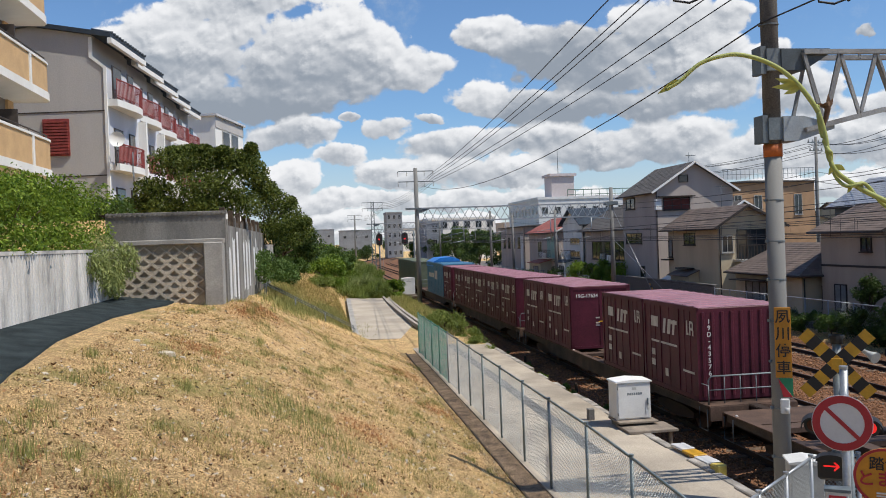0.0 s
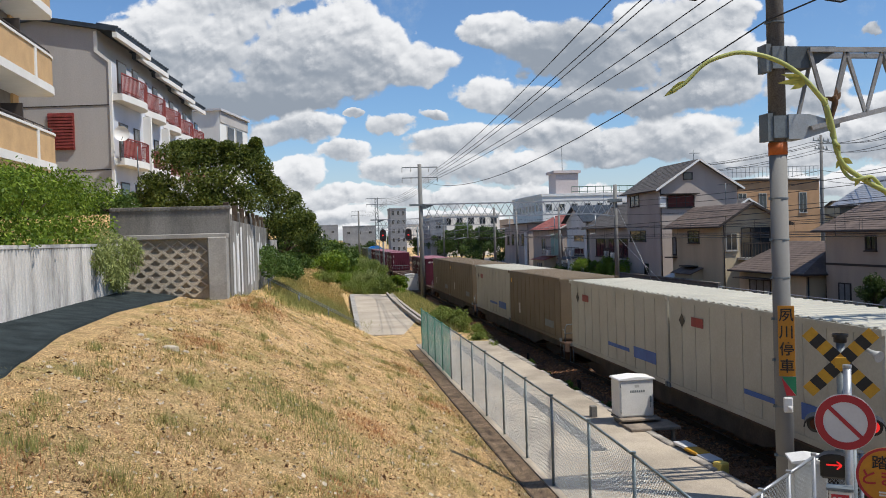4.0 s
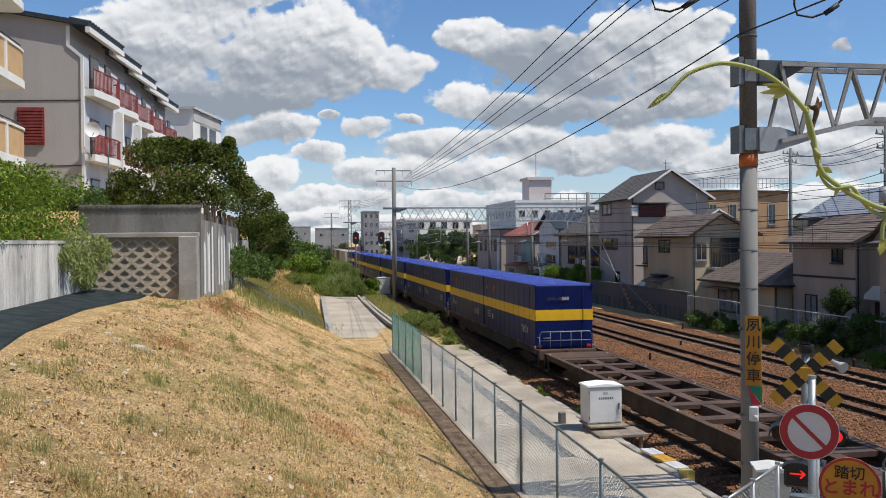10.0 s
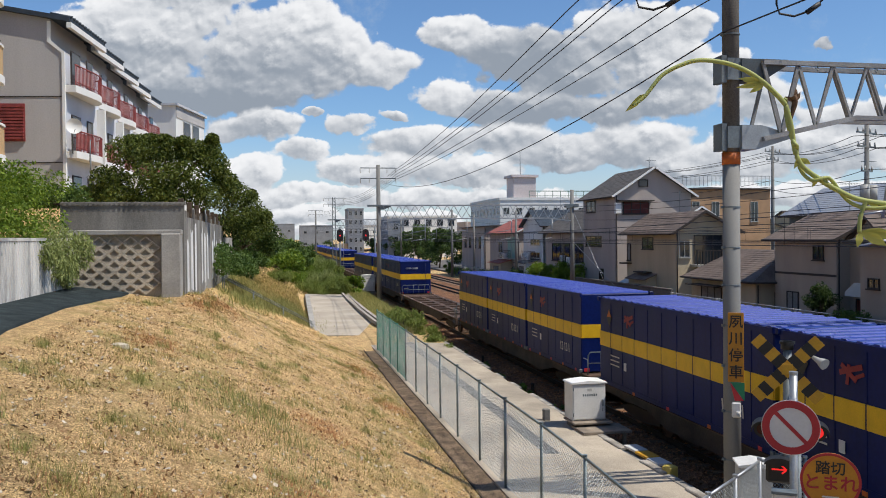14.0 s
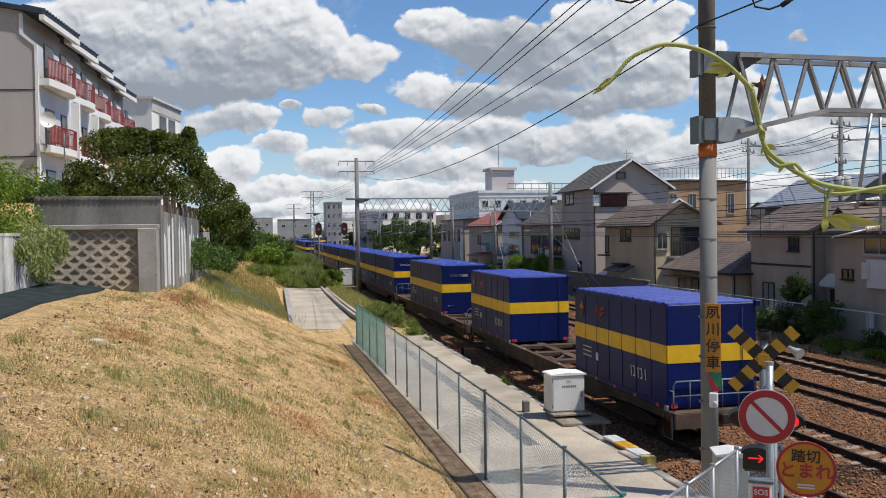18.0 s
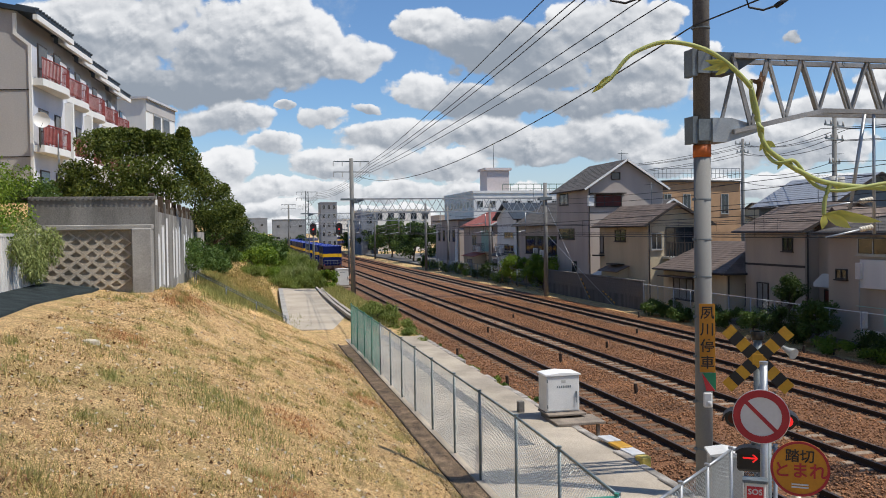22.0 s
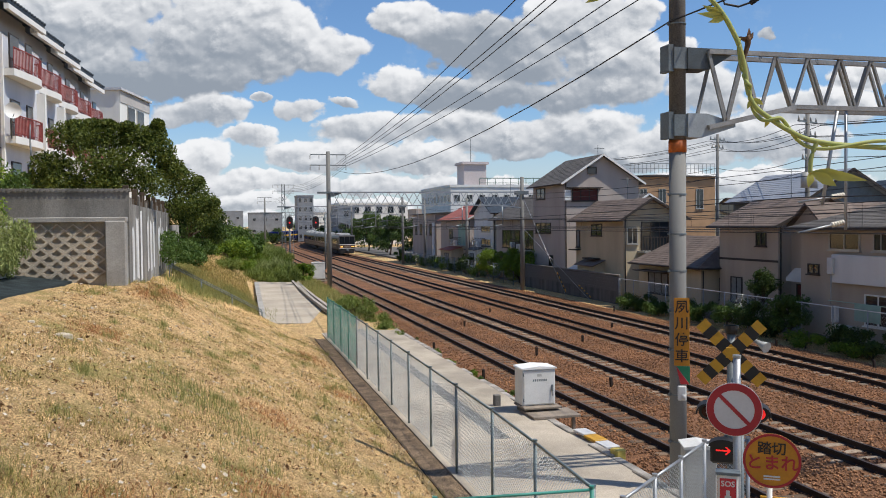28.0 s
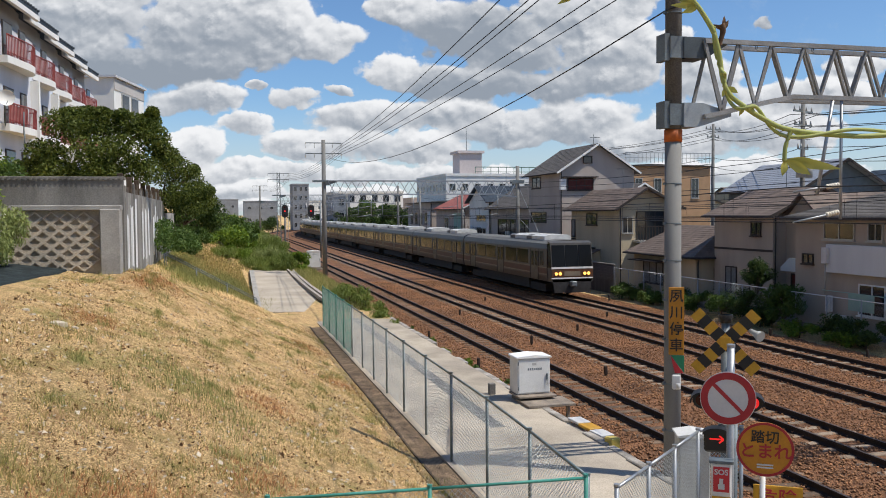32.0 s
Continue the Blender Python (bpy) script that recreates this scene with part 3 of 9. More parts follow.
def ground_material():
    m = bpy.data.materials.new("dry_grass")
    m.use_nodes = True
    t = m.node_tree
    n, l = t.nodes, t.links
    b = n["Principled BSDF"]
    b.inputs["Roughness"].default_value = 1.0
    b.inputs["Specular IOR Level"].default_value = 0.1
    co = n.new("ShaderNodeTexCoord")

    def nz(scale, detail=4, rough=0.6):
        k = n.new("ShaderNodeTexNoise")
        k.inputs["Scale"].default_value, k.inputs["Detail"].default_value, k.inputs["Roughness"].default_value = scale, detail, rough
        l.new(co.outputs["Object"], k.inputs["Vector"])
        return k.outputs[0]

    def mixed(fac, a, c, lo, hi):
        r = n.new("ShaderNodeMapRange")
        r.inputs[1].default_value, r.inputs[2].default_value = lo, hi
        l.new(fac, r.inputs[0])
        x = n.new("ShaderNodeMix")
        x.data_type = "RGBA"
        for slot, val in ((6, a), (7, c)):
            if isinstance(val, tuple):
                x.inputs[slot].default_value = (*val, 1)
            else:
                l.new(val, x.inputs[slot])
        l.new(r.outputs[0], x.inputs[0])
        return x.outputs[2]

    straw = mixed(nz(34, 5, 0.8), (0.07, 0.04, 0.016), (1.0, 0.7, 0.35), 0.39, 0.58)
    straw = mixed(nz(0.9, 4), straw, (0.55, 0.36, 0.18), 0.58, 0.9)
    straw = mixed(nz(7, 5, 0.7), straw, mixed(nz(45, 4, 0.75), (0.1, 0.06, 0.028), (0.56, 0.37, 0.19), 0.38, 0.62), 0.5, 0.68)
    soil = mixed(nz(50, 4, 0.75), (0.15, 0.085, 0.04), (0.66, 0.42, 0.22), 0.36, 0.62)
    base = mixed(nz(2.2, 6, 0.75), straw, soil, 0.5, 0.62)
    green = mixed(nz(38, 4, 0.75), (0.09, 0.088, 0.026), (0.52, 0.44, 0.17), 0.36, 0.64)
    base = mixed(nz(0.55, 7, 0.78), base, green, 0.49, 0.64)
    l.new(base, b.inputs["Base Color"])
    bp = n.new("ShaderNodeBump")
    bp.inputs["Strength"].default_value, bp.inputs["Distance"].default_value = 1.0, 0.06
    l.new(nz(24, 7, 0.8), bp.inputs["Height"])
    l.new(bp.outputs[0], b.inputs["Normal"])
    return m


GRASS = ground_material()


def build_ground():
    xs, ys = spread(-14, 10, 0.4, 3000), spread(2, 90, 0.55, 3000)
    g = Geo()
    for y in ys:
        for x in xs:
            g.v.append((x, y, ground_z(x, y)))
    w = len(xs)
    for j in range(len(ys) - 1):
        for i in range(w - 1):
            g.smooth.add(len(g.f))
            g.f.append((j * w + i, j * w + i + 1, (j + 1) * w + i + 1, (j + 1) * w + i))
    solid("ground", g, GRASS, "sun-dried yellow grass bank with bare soil patches", "ground", kind="structure")


build_ground()


def build_town_ground():
    """Paved and gravelled yards under the houses beyond the line."""
    g = Geo()
    g.box(27.45, 320, 24, 204, -0.2, 0.055)
    solid("town_pavement", g, mat("grey_yard_gravel", (0.19, 0.18, 0.165), 0.95, vary=0.2, scale=0.4, fine=8, bump=0.3, stain_or_shade=0.4, stain_or_shade_color=(0.1, 0.095, 0.09)), "grey paved and gravelled yards between the houses", "pavement", kind="structure")


build_town_ground()

# ---- the four tracks ----
TRACKS = (11.05, 14.6, 18.45, 22.0)
BEND, RADIUS = 205.0, 350.0


def along(s, x0):
    """Place and heading (degrees, to the left) s metres along a track that runs at x0: straight, then a bend to the right."""
    if s <= BEND:
        return x0, s, 0.0
    r = RADIUS - (x0 - 16.5)
    a = min(0.85, (s - BEND) / r)
    rest = s - BEND - a * r
    return x0 + r * (1 - math.cos(a)) + rest * math.sin(a), BEND + r * math.sin(a) + rest * math.cos(a), -math.degrees(a)


def track_points(x0, lo, hi, step, off=0.0):
    out, s = [], lo
    while s <= hi + 1e-6:
        x, y, h = along(s, x0)
        out.append((x + off * math.cos(radians(h)), y + off * math.sin(radians(h)), h))
        s += step if s + step > BEND or s < 0 else step
    return out


def ribbon(g, x0, lo, hi, step, profile):
    """Draws a profile of (offset, height) pairs out along a track."""
    pts = track_points(x0, lo, hi, step)
    n, base = len(profile), len(g.v)
    for x, y, h in pts:
        c, s = math.cos(radians(h)), math.sin(radians(h))
        for o, z in profile:
            g.v.append((x + o * c, y + o * s, z))
    for i in range(len(pts) - 1):
        for k in range(n - 1):
            a = base + i * n + k
            g.f.append((a, a + n, a + n + 1, a + 1)[::-1])


BALLAST = mat("rusty_ballast", (0.21, 0.095, 0.043), 0.95, vary=0.3, scale=0.5, fine=42, bump=1.0, tint=(0.14, 0.068, 0.033), fine_amt=1.0)
STONES = mat("ballast_stone", (0.3, 0.15, 0.072), 0.95, vary=0.2, scale=0.4, fine=30, bump=0.3, tint=(0.2, 0.1, 0.05), island=0.95)


def build_tracks():
    g = Geo()
    ribbon(g, 16.5, -60, 430, 6.0, [(-8.1, -0.38), (-7.4, -0.24), (-6.6, -0.175), (-4.3, -0.175), (-3.6, -0.15), (-3.0, -0.175), (0.8, -0.175), (1.9, -0.15), (2.9, -0.175), (4.4, -0.175), (7.0, -0.175), (7.9, -0.24), (8.9, -0.38)])
    solid("ballast", g, BALLAST, "rust-stained broken stone ballast under four tracks", "ballast", kind="structure")
    for x0 in TRACKS:
        for off in (-0.5335, 0.5335):
            g = Geo()
            o = off
            ribbon(g, x0, -60, 400, 10.0, [(o - 0.065, -0.2), (o - 0.065, -0.15), (o - 0.012, -0.125), (o - 0.012, -0.045), (o - 0.033, -0.035), (o - 0.033, 0.0), (o + 0.033, 0.0), (o + 0.033, -0.035), (o + 0.01, -0.045), (o + 0.01, -0.125), (o + 0.065, -0.15), (o + 0.065, -0.2)])
            ob = solid("rail", g, RAIL_SIDE, "dark rusted steel rail with a polished head", "rail", "rails of the four tracks", kind="structure")
            ob.data.materials.append(RAIL_TOP)
            for p in ob.data.polygons:
                if p.normal.z > 0.9 and p.center.z > -0.01:
                    p.material_index = 1


def stone_field(name, x, y, z, size, rng):
    """Broken stones: squashed octahedra, each turned its own way."""
    n = len(x)
    base = np.array([(1, 0, 0), (0, 1, 0), (-1, 0, 0), (0, -1, 0), (0, 0, 1), (0, 0, -1)], float)
    v = base[None] * (size[:, None, None] * (0.55 + 0.7 * rng.random((n, 6, 1))))
    a, b = rng.random(n) * 6.283, rng.random(n) * 3.1
    ca, sa, cb, sb = np.cos(a), np.sin(a), np.cos(b), np.sin(b)
    zero, one = np.zeros(n), np.ones(n)
    r1 = np.stack([ca, -sa, zero, sa, ca, zero, zero, zero, one], 1).reshape(n, 3, 3)
    r2 = np.stack([one, zero, zero, zero, cb, -sb, zero, sb, cb], 1).reshape(n, 3, 3)
    v = np.einsum("nij,njk,nmk->nmi", r1, r2, v)
    v[:, :, 2] *= 0.75
    v += np.stack([x, y, z], 1)[:, None]
    tri = np.array([(0, 1, 4), (1, 2, 4), (2, 3, 4), (3, 0, 4), (1, 0, 5), (2, 1, 5), (3, 2, 5), (0, 3, 5)])
    me = bpy.data.meshes.new(name)
    me.vertices.add(n * 6)
    me.vertices.foreach_set("co", v.reshape(-1).astype(np.float32))
    idx = (tri[None] + 6 * np.arange(n)[:, None, None]).reshape(-1).astype(np.int32)
    me.loops.add(len(idx))
    me.loops.foreach_set("vertex_index", idx)
    me.polygons.add(n * 8)
    me.polygons.foreach_set("loop_start", np.arange(0, n * 24, 3, dtype=np.int32))
    me.polygons.foreach_set("loop_total", np.full(n * 8, 3, dtype=np.int32))
    me.update(calc_edges=True)
    return me


def ballast_top(x):
    return np.interp(x, [8.4, 9.1, 9.9, 12.2, 12.9, 13.5, 17.3, 18.4, 19.4, 23.5, 24.4, 25.4], [-0.38, -0.24, -0.175, -0.175, -0.15, -0.175, -0.175, -0.15, -0.175, -0.175, -0.24, -0.38])


def build_bed():
    rng = np.random.default_rng(3)
    n = 88000
    y = 11 + 58 * rng.random(n) ** 1.35
    x = 8.5 + 17.2 * rng.random(n)
    free = np.ones(n, bool)
    for x0 in TRACKS:
        free &= (np.abs(x - x0) > 0.85) | (rng.random(n) < 0.32)
    x, y = x[free], y[free]
    me = stone_field("loose_ballast", x, y, ballast_top(x) + 0.012 + 0.03 * rng.random(len(x)), 0.022 + 0.03 * rng.random(len(x)), rng)
    tagged(part("loose_ballast", me, STONES), "rust-brown broken ballast stones between the tracks", "ballast", kind="stuff")
    # sleepers: the nearer ones singly, the rest in one mesh for each track
    for i, x0 in enumerate(TRACKS):
        road = thing("track_bed", x0, 0, 0, label="row of rust-stained sleepers half sunk in ballast", category="sleepers", group="sleepers of the four tracks", kind="structure")
        g = Geo()
        g.cbox(-1.0, 1.0, -0.11, 0.11, -0.34, -0.155, 0.02)
        me = g.mesh("sleeper")
        wood = SLEEPER if i % 2 else SLEEPER_WOOD
        rest = Geo()
        for k in range(190):
            yy = 10.0 + 0.62 * k + 0.13 * i
            if k < 62:
                ob = part("sleeper", me, wood, road)
                ob.matrix_basis = pose(rnd(-0.03, 0.03), yy + rnd(-0.02, 0.02), rnd(0.0, 0.014), 0, 0, rnd(-0.7, 0.7))
            else:
                rest.box(-1.0, 1.0, yy - 0.11, yy + 0.11, -0.34, -0.158)
        part("far_sleepers", rest, wood, road)["kind"] = "stuff"


build_tracks()
build_bed()

# ---- the bank: litter, tufts, asphalt, walls ----
STRAW = leaf_material("dry_blades", (0.44, 0.28, 0.12), (1.0, 0.74, 0.39), 0.8, 0.2)
TUFT = leaf_material("green_blades", (0.15, 0.17, 0.04), (0.42, 0.4, 0.15), 0.7, 0.35)
WITHERED = leaf_material("withered_blades", (0.05, 0.028, 0.014), (0.38, 0.22, 0.1), 0.85, 0.15)
OLIVE_BLADE = leaf_material("olive_blades", (0.16, 0.15, 0.04), (0.48, 0.38, 0.14), 0.75, 0.25)
REDDISH = leaf_material("rust_red_blades", (0.24, 0.1, 0.04), (0.58, 0.3, 0.13), 0.8, 0.2)
LITTER = leaf_material("brown_litter", (0.06, 0.03, 0.015), (0.34, 0.19, 0.09), 0.9, 0.1)
CHIP = mat("pale_chip", (0.55, 0.48, 0.38), 0.9, vary=0.15, island=0.3)


def blades(name, n, where, length, width, lean, rng):
    """Thin triangular blades on the ground; where(k) gives x and y arrays."""
    x, y = where(n)
    z = np.array([ground_z(a, b) for a, b in zip(x, y)])
    p = np.stack([x, y, z - 0.01], 1)
    az = rng.random(n) * 2 * np.pi
    el = np.clip(rng.normal(lean, 0.35, n), 0.02, 1.5)
    ln = length * (0.5 + rng.random(n))
    way = np.stack([np.cos(az) * np.cos(el), np.sin(az) * np.cos(el), np.sin(el)], 1)
    side = np.stack([-np.sin(az), np.cos(az), np.zeros(n)], 1) * (width * (0.6 + 0.8 * rng.random(n)))[:, None]
    q = np.stack([p - side / 2, p + side / 2, p + way * ln[:, None] + [0, 0, 0.015]], 1)
    return quads_mesh(name, q)


def on_bank(n):
    """Points on the near bank, thicker towards the camera."""
    y = 3.5 + 34 * RNG.random(n) ** 1.6
    x = 4.0 - (8.3 * RNG.random(n))
    return x, y


def in_patches(n):
    """Green tufts: two long drifts of taller grass, and many small ones."""
    r = np.random.default_rng(12)
    m = 150
    c = np.stack([4.0 - 8.0 * r.random(m), 4 + 30 * r.random(m) ** 1.4], 1)
    s = 0.06 + 0.16 * r.random(m) ** 2
    big = np.array([(-0.75, 15.4), (-0.4, 16.4), (-1.0, 16.9), (-0.2, 15.6), (0.3, 14.6)])
    c, s = np.concatenate([np.repeat(big, 5, 0), c]), np.concatenate([np.full(25, 0.34), s])
    k = r.integers(0, len(c), n)
    return c[k, 0] + r.normal(size=n) * s[k], np.maximum(3.4, c[k, 1] + r.normal(size=n) * s[k] * 1.5)


def in_red(n):
    c = np.array([(-1.0, 8.6), (-0.6, 9.2), (-0.8, 8.9), (-3.2, 8.0), (-2.6, 19.5), (2.9, 30.0), (0.5, 11.5), (-2.2, 27.0), (-1.7, 28.2), (3.2, 24.0), (0.9, 17.0)])
    k = RNG.integers(0, len(c), n)
    return c[k, 0] + RNG.normal(size=n) * 0.35, c[k, 1] + RNG.normal(size=n) * 0.6


def on_flank(n):
    return 1.9 - 4.4 * RNG.random(n), 36 + 34 * RNG.random(n)


def on_far_flank(n):
    y = 40 + 62 * RNG.random(n)
    return np.where(y < 74, 1.9, 7.0) - np.where(y < 74, 4.2, 8.5) * RNG.random(n), y


def on_strip(n):
    return 6.2 + 2.2 * RNG.random(n), 44 + 56 * RNG.random(n)


def on_green_flank(n):
    c = np.array([(-1.2, 41.0, 0.5, 2.2), (0.4, 47.5, 0.9, 3.0), (-1.0, 46.0, 0.6, 3.0), (-2.2, 56, 0.8, 5.0), (0.8, 54, 0.6, 3.0)])
    k = RNG.integers(0, len(c), n)
    return c[k, 0] + RNG.normal(size=n) * c[k, 2], c[k, 1] + RNG.normal(size=n) * c[k, 3]


def tangles(m, spread_, shift=0.0, patchy=3.0):
    """Gives places in m hand-wide tangles over the bank."""
    x, y = on_bank(3 * m)
    keep = np.array([noise.noise((a * 0.9 + shift, b * 0.6, shift)) + 0.5 * noise.noise((a * 3.1, b * 2.2, shift)) for a, b in zip(x, y)])
    order = np.argsort(-keep + patchy * RNG.random(3 * m))[:m]
    x, y = x[order], y[order]

    def where(n):
        k = RNG.integers(0, m, n)
        return x[k] + RNG.normal(size=n) * spread_, np.maximum(3.3, y[k] + RNG.normal(size=n) * spread_ * 1.4)
    return where


def strewn(name, mesh, material, label, category):
    return tagged(part(name, mesh, material), label, category, kind="stuff")


def build_bank():
    strewn("dry_grass", blades("dry_grass", 120000, tangles(9000, 0.06), 0.085, 0.0085, 0.22, RNG), STRAW, "pale dry mown straw lying in tangles on the bank", "grass")
    strewn("withered_grass", blades("withered_grass", 50000, tangles(5200, 0.05, 4.0, 0.7), 0.065, 0.01, 0.2, RNG), WITHERED, "dark brown withered grass between the straw", "grass")
    strewn("olive_grass", blades("olive_grass", 56000, tangles(1500, 0.13, 9.0, 0.5), 0.08, 0.01, 0.7, RNG), OLIVE_BLADE, "short olive-green grass sprouting through the straw", "grass")
    strewn("green_grass", blades("green_grass", 15000, in_patches, 0.15, 0.009, 1.1, RNG), TUFT, "sparse green grass tufts among dry straw", "grass")
    strewn("red_grass", blades("red_grass", 12000, in_red, 0.12, 0.014, 0.4, RNG), REDDISH, "rust-red withered weeds among the straw", "grass")
    strewn("dry_grass", blades("dry_grass", 26000, on_flank, 0.16, 0.02, 0.35, RNG), STRAW, "dry straw-coloured grass on the far flank", "grass")
    strewn("green_grass", blades("green_grass", 30000, on_green_flank, 0.3, 0.022, 0.9, RNG), TUFT, "green grass strip between the steps", "grass")
    strewn("withered_grass", blades("withered_grass", 30000, on_far_flank, 0.2, 0.03, 0.3, RNG), WITHERED, "brown withered grass and soil on the far flank", "grass")
    strewn("olive_grass", blades("olive_grass", 30000, on_far_flank, 0.26, 0.028, 0.9, RNG), OLIVE_BLADE, "olive weeds on the far flank", "grass")
    strewn("withered_grass", blades("withered_grass", 16000, on_strip, 0.16, 0.025, 0.4, RNG), WITHERED, "brown withered growth beside the edge beam", "grass")
    strewn("green_grass", blades("green_grass", 16000, on_strip, 0.34, 0.025, 1.0, RNG), TUFT, "green weeds beside the edge beam", "grass")
    # pale chips and dead leaves
    n = 11000
    x, y = on_bank(n)
    z = np.array([ground_z(a, b) for a, b in zip(x, y)]) + 0.012
    p = np.stack([x, y, z], 1)
    a = RNG.random(n) * 6.28
    s = 0.009 + 0.05 * RNG.random(n) ** 5
    d1 = np.stack([np.cos(a) * s, np.sin(a) * s, RNG.normal(0, 0.3, n) * s], 1)
    d2 = np.stack([-np.sin(a) * s * 0.6, np.cos(a) * s * 0.6, RNG.normal(0, 0.3, n) * s + 0.008], 1)
    strewn("dead_leaves", quads_mesh("dead_leaves", np.stack([p - d1, p - d2, p + d1, p + d2], 1)), CHIP, "pale dead leaves and wood chips scattered on the bank", "leaves")
    n = 34000
    x, y = on_bank(n)
    z = np.array([ground_z(a_, b_) for a_, b_ in zip(x, y)]) + 0.01
    p = np.stack([x, y, z], 1)
    a = RNG.random(n) * 6.28
    s = 0.009 + 0.034 * RNG.random(n) ** 3
    d1 = np.stack([np.cos(a) * s, np.sin(a) * s, RNG.normal(0, 0.35, n) * s + 0.006], 1)
    d2 = np.stack([-np.sin(a) * s * 0.5, np.cos(a) * s * 0.5, RNG.normal(0, 0.35, n) * s], 1)
    strewn("leaf_litter", quads_mesh("leaf_litter", np.stack([p - d1, p - d2, p + d1, p + d2], 1)), LITTER, "brown withered leaf litter among the straw", "leaves")
    # stones
    r = random.Random(5)
    for k, (sx, sy, size) in enumerate(((-3.0, 17.6, 0.2), (-2.75, 17.9, 0.1), (-3.75, 18.6, 0.09), (-3.55, 18.2, 0.07), (-3.45, 20.4, 0.1), (-3.0, 20.0, 0.08), (-1.95, 6.95, 0.1), (1.2, 8.4, 0.05), (-0.9, 13.9, 0.06))):
        g = Geo()
        pts = []
        for i in range(10):
            th = 2 * math.pi * i / 10
            q = size * r.uniform(0.7, 1.15)
            pts.append((math.cos(th) * q, math.sin(th) * q * 0.6))
        low = [(a_, b_, -0.05) for a_, b_ in pts]
        mid = [(a_ * 0.9, b_ * 0.9, size * 0.22) for a_, b_ in pts]
        top = [(a_ * 0.5, b_ * 0.5, size * 0.36) for a_, b_ in pts]
        m = len(pts)
        faces = [(i, (i + 1) % m, m + (i + 1) % m, m + i) for i in range(m)] + [(m + i, m + (i + 1) % m, 2 * m + (i + 1) % m, 2 * m + i) for i in range(m)] + [tuple(range(2 * m, 3 * m))]
        g.add(low + mid + top, faces)
        ob = solid("stone", g, CHIP, "pale flat stone lying on dry grass", "stone", "stones on the bank")
        ob.matrix_basis = pose(sx, sy, ground_z(sx, sy), 0, 0, r.uniform(0, 180))
    # asphalt walk along the wall
    g = Geo()
    edge = [(-4.3, 2), (-4.36, 12.6), (-4.88, 17), (-5.0, 22), (-4.58, 27), (-4.5, 28.2)]
    for i in range(len(edge) - 1):
        (xa, ya), (xb, yb) = edge[i], edge[i + 1]
        za, zb = ground_z(xa, ya) + 0.05, ground_z(xb, yb) + 0.05
        g.add([(-6.12, ya, 4.08), (xa, ya, za), (xb, yb, zb), (-6.12, yb, 4.08), (xa + 0.06, ya, za - 0.15), (xb + 0.06, yb, zb - 0.15)], [(0, 1, 2, 3), (1, 4, 5, 2)])
    solid("footway", g, ASPHALT, "dark fresh asphalt footway along the ribbed wall", "footway", kind="structure")


build_bank()

# ribbed wall: strong dark streaks paint in the hedge's cast shadows along with stains
RIBBED = mat("ribbed_concrete", (0.58, 0.56, 0.53), 0.9, vary=0.1, scale=1.5, fine=35, bump=0.2, stain_or_shade=0.8, stain_or_shade_color=(0.1, 0.1, 0.1), streak=True)
BLOCK = mat("lattice_block", (0.5, 0.43, 0.34), 0.95, vary=0.12, scale=3, fine=40, bump=0.25, island=0.2, stain_or_shade=0.3, stain_or_shade_color=(0.14, 0.12, 0.09))
PATCHED = mat("peeling_white_wall", (0.2, 0.19, 0.175), 0.9, vary=0.22, scale=1.1, fine=30, bump=0.2, stain_or_shade=0.8, stain_or_shade_color=(0.5, 0.49, 0.47), streak=True)
WHITEWASH = mat("flaking_whitewash", (0.74, 0.74, 0.74), 0.85, vary=0.08, scale=2.2, fine=30, bump=0.2, stain_or_shade=0.75, stain_or_shade_color=(0.27, 0.26, 0.25), streak=True)


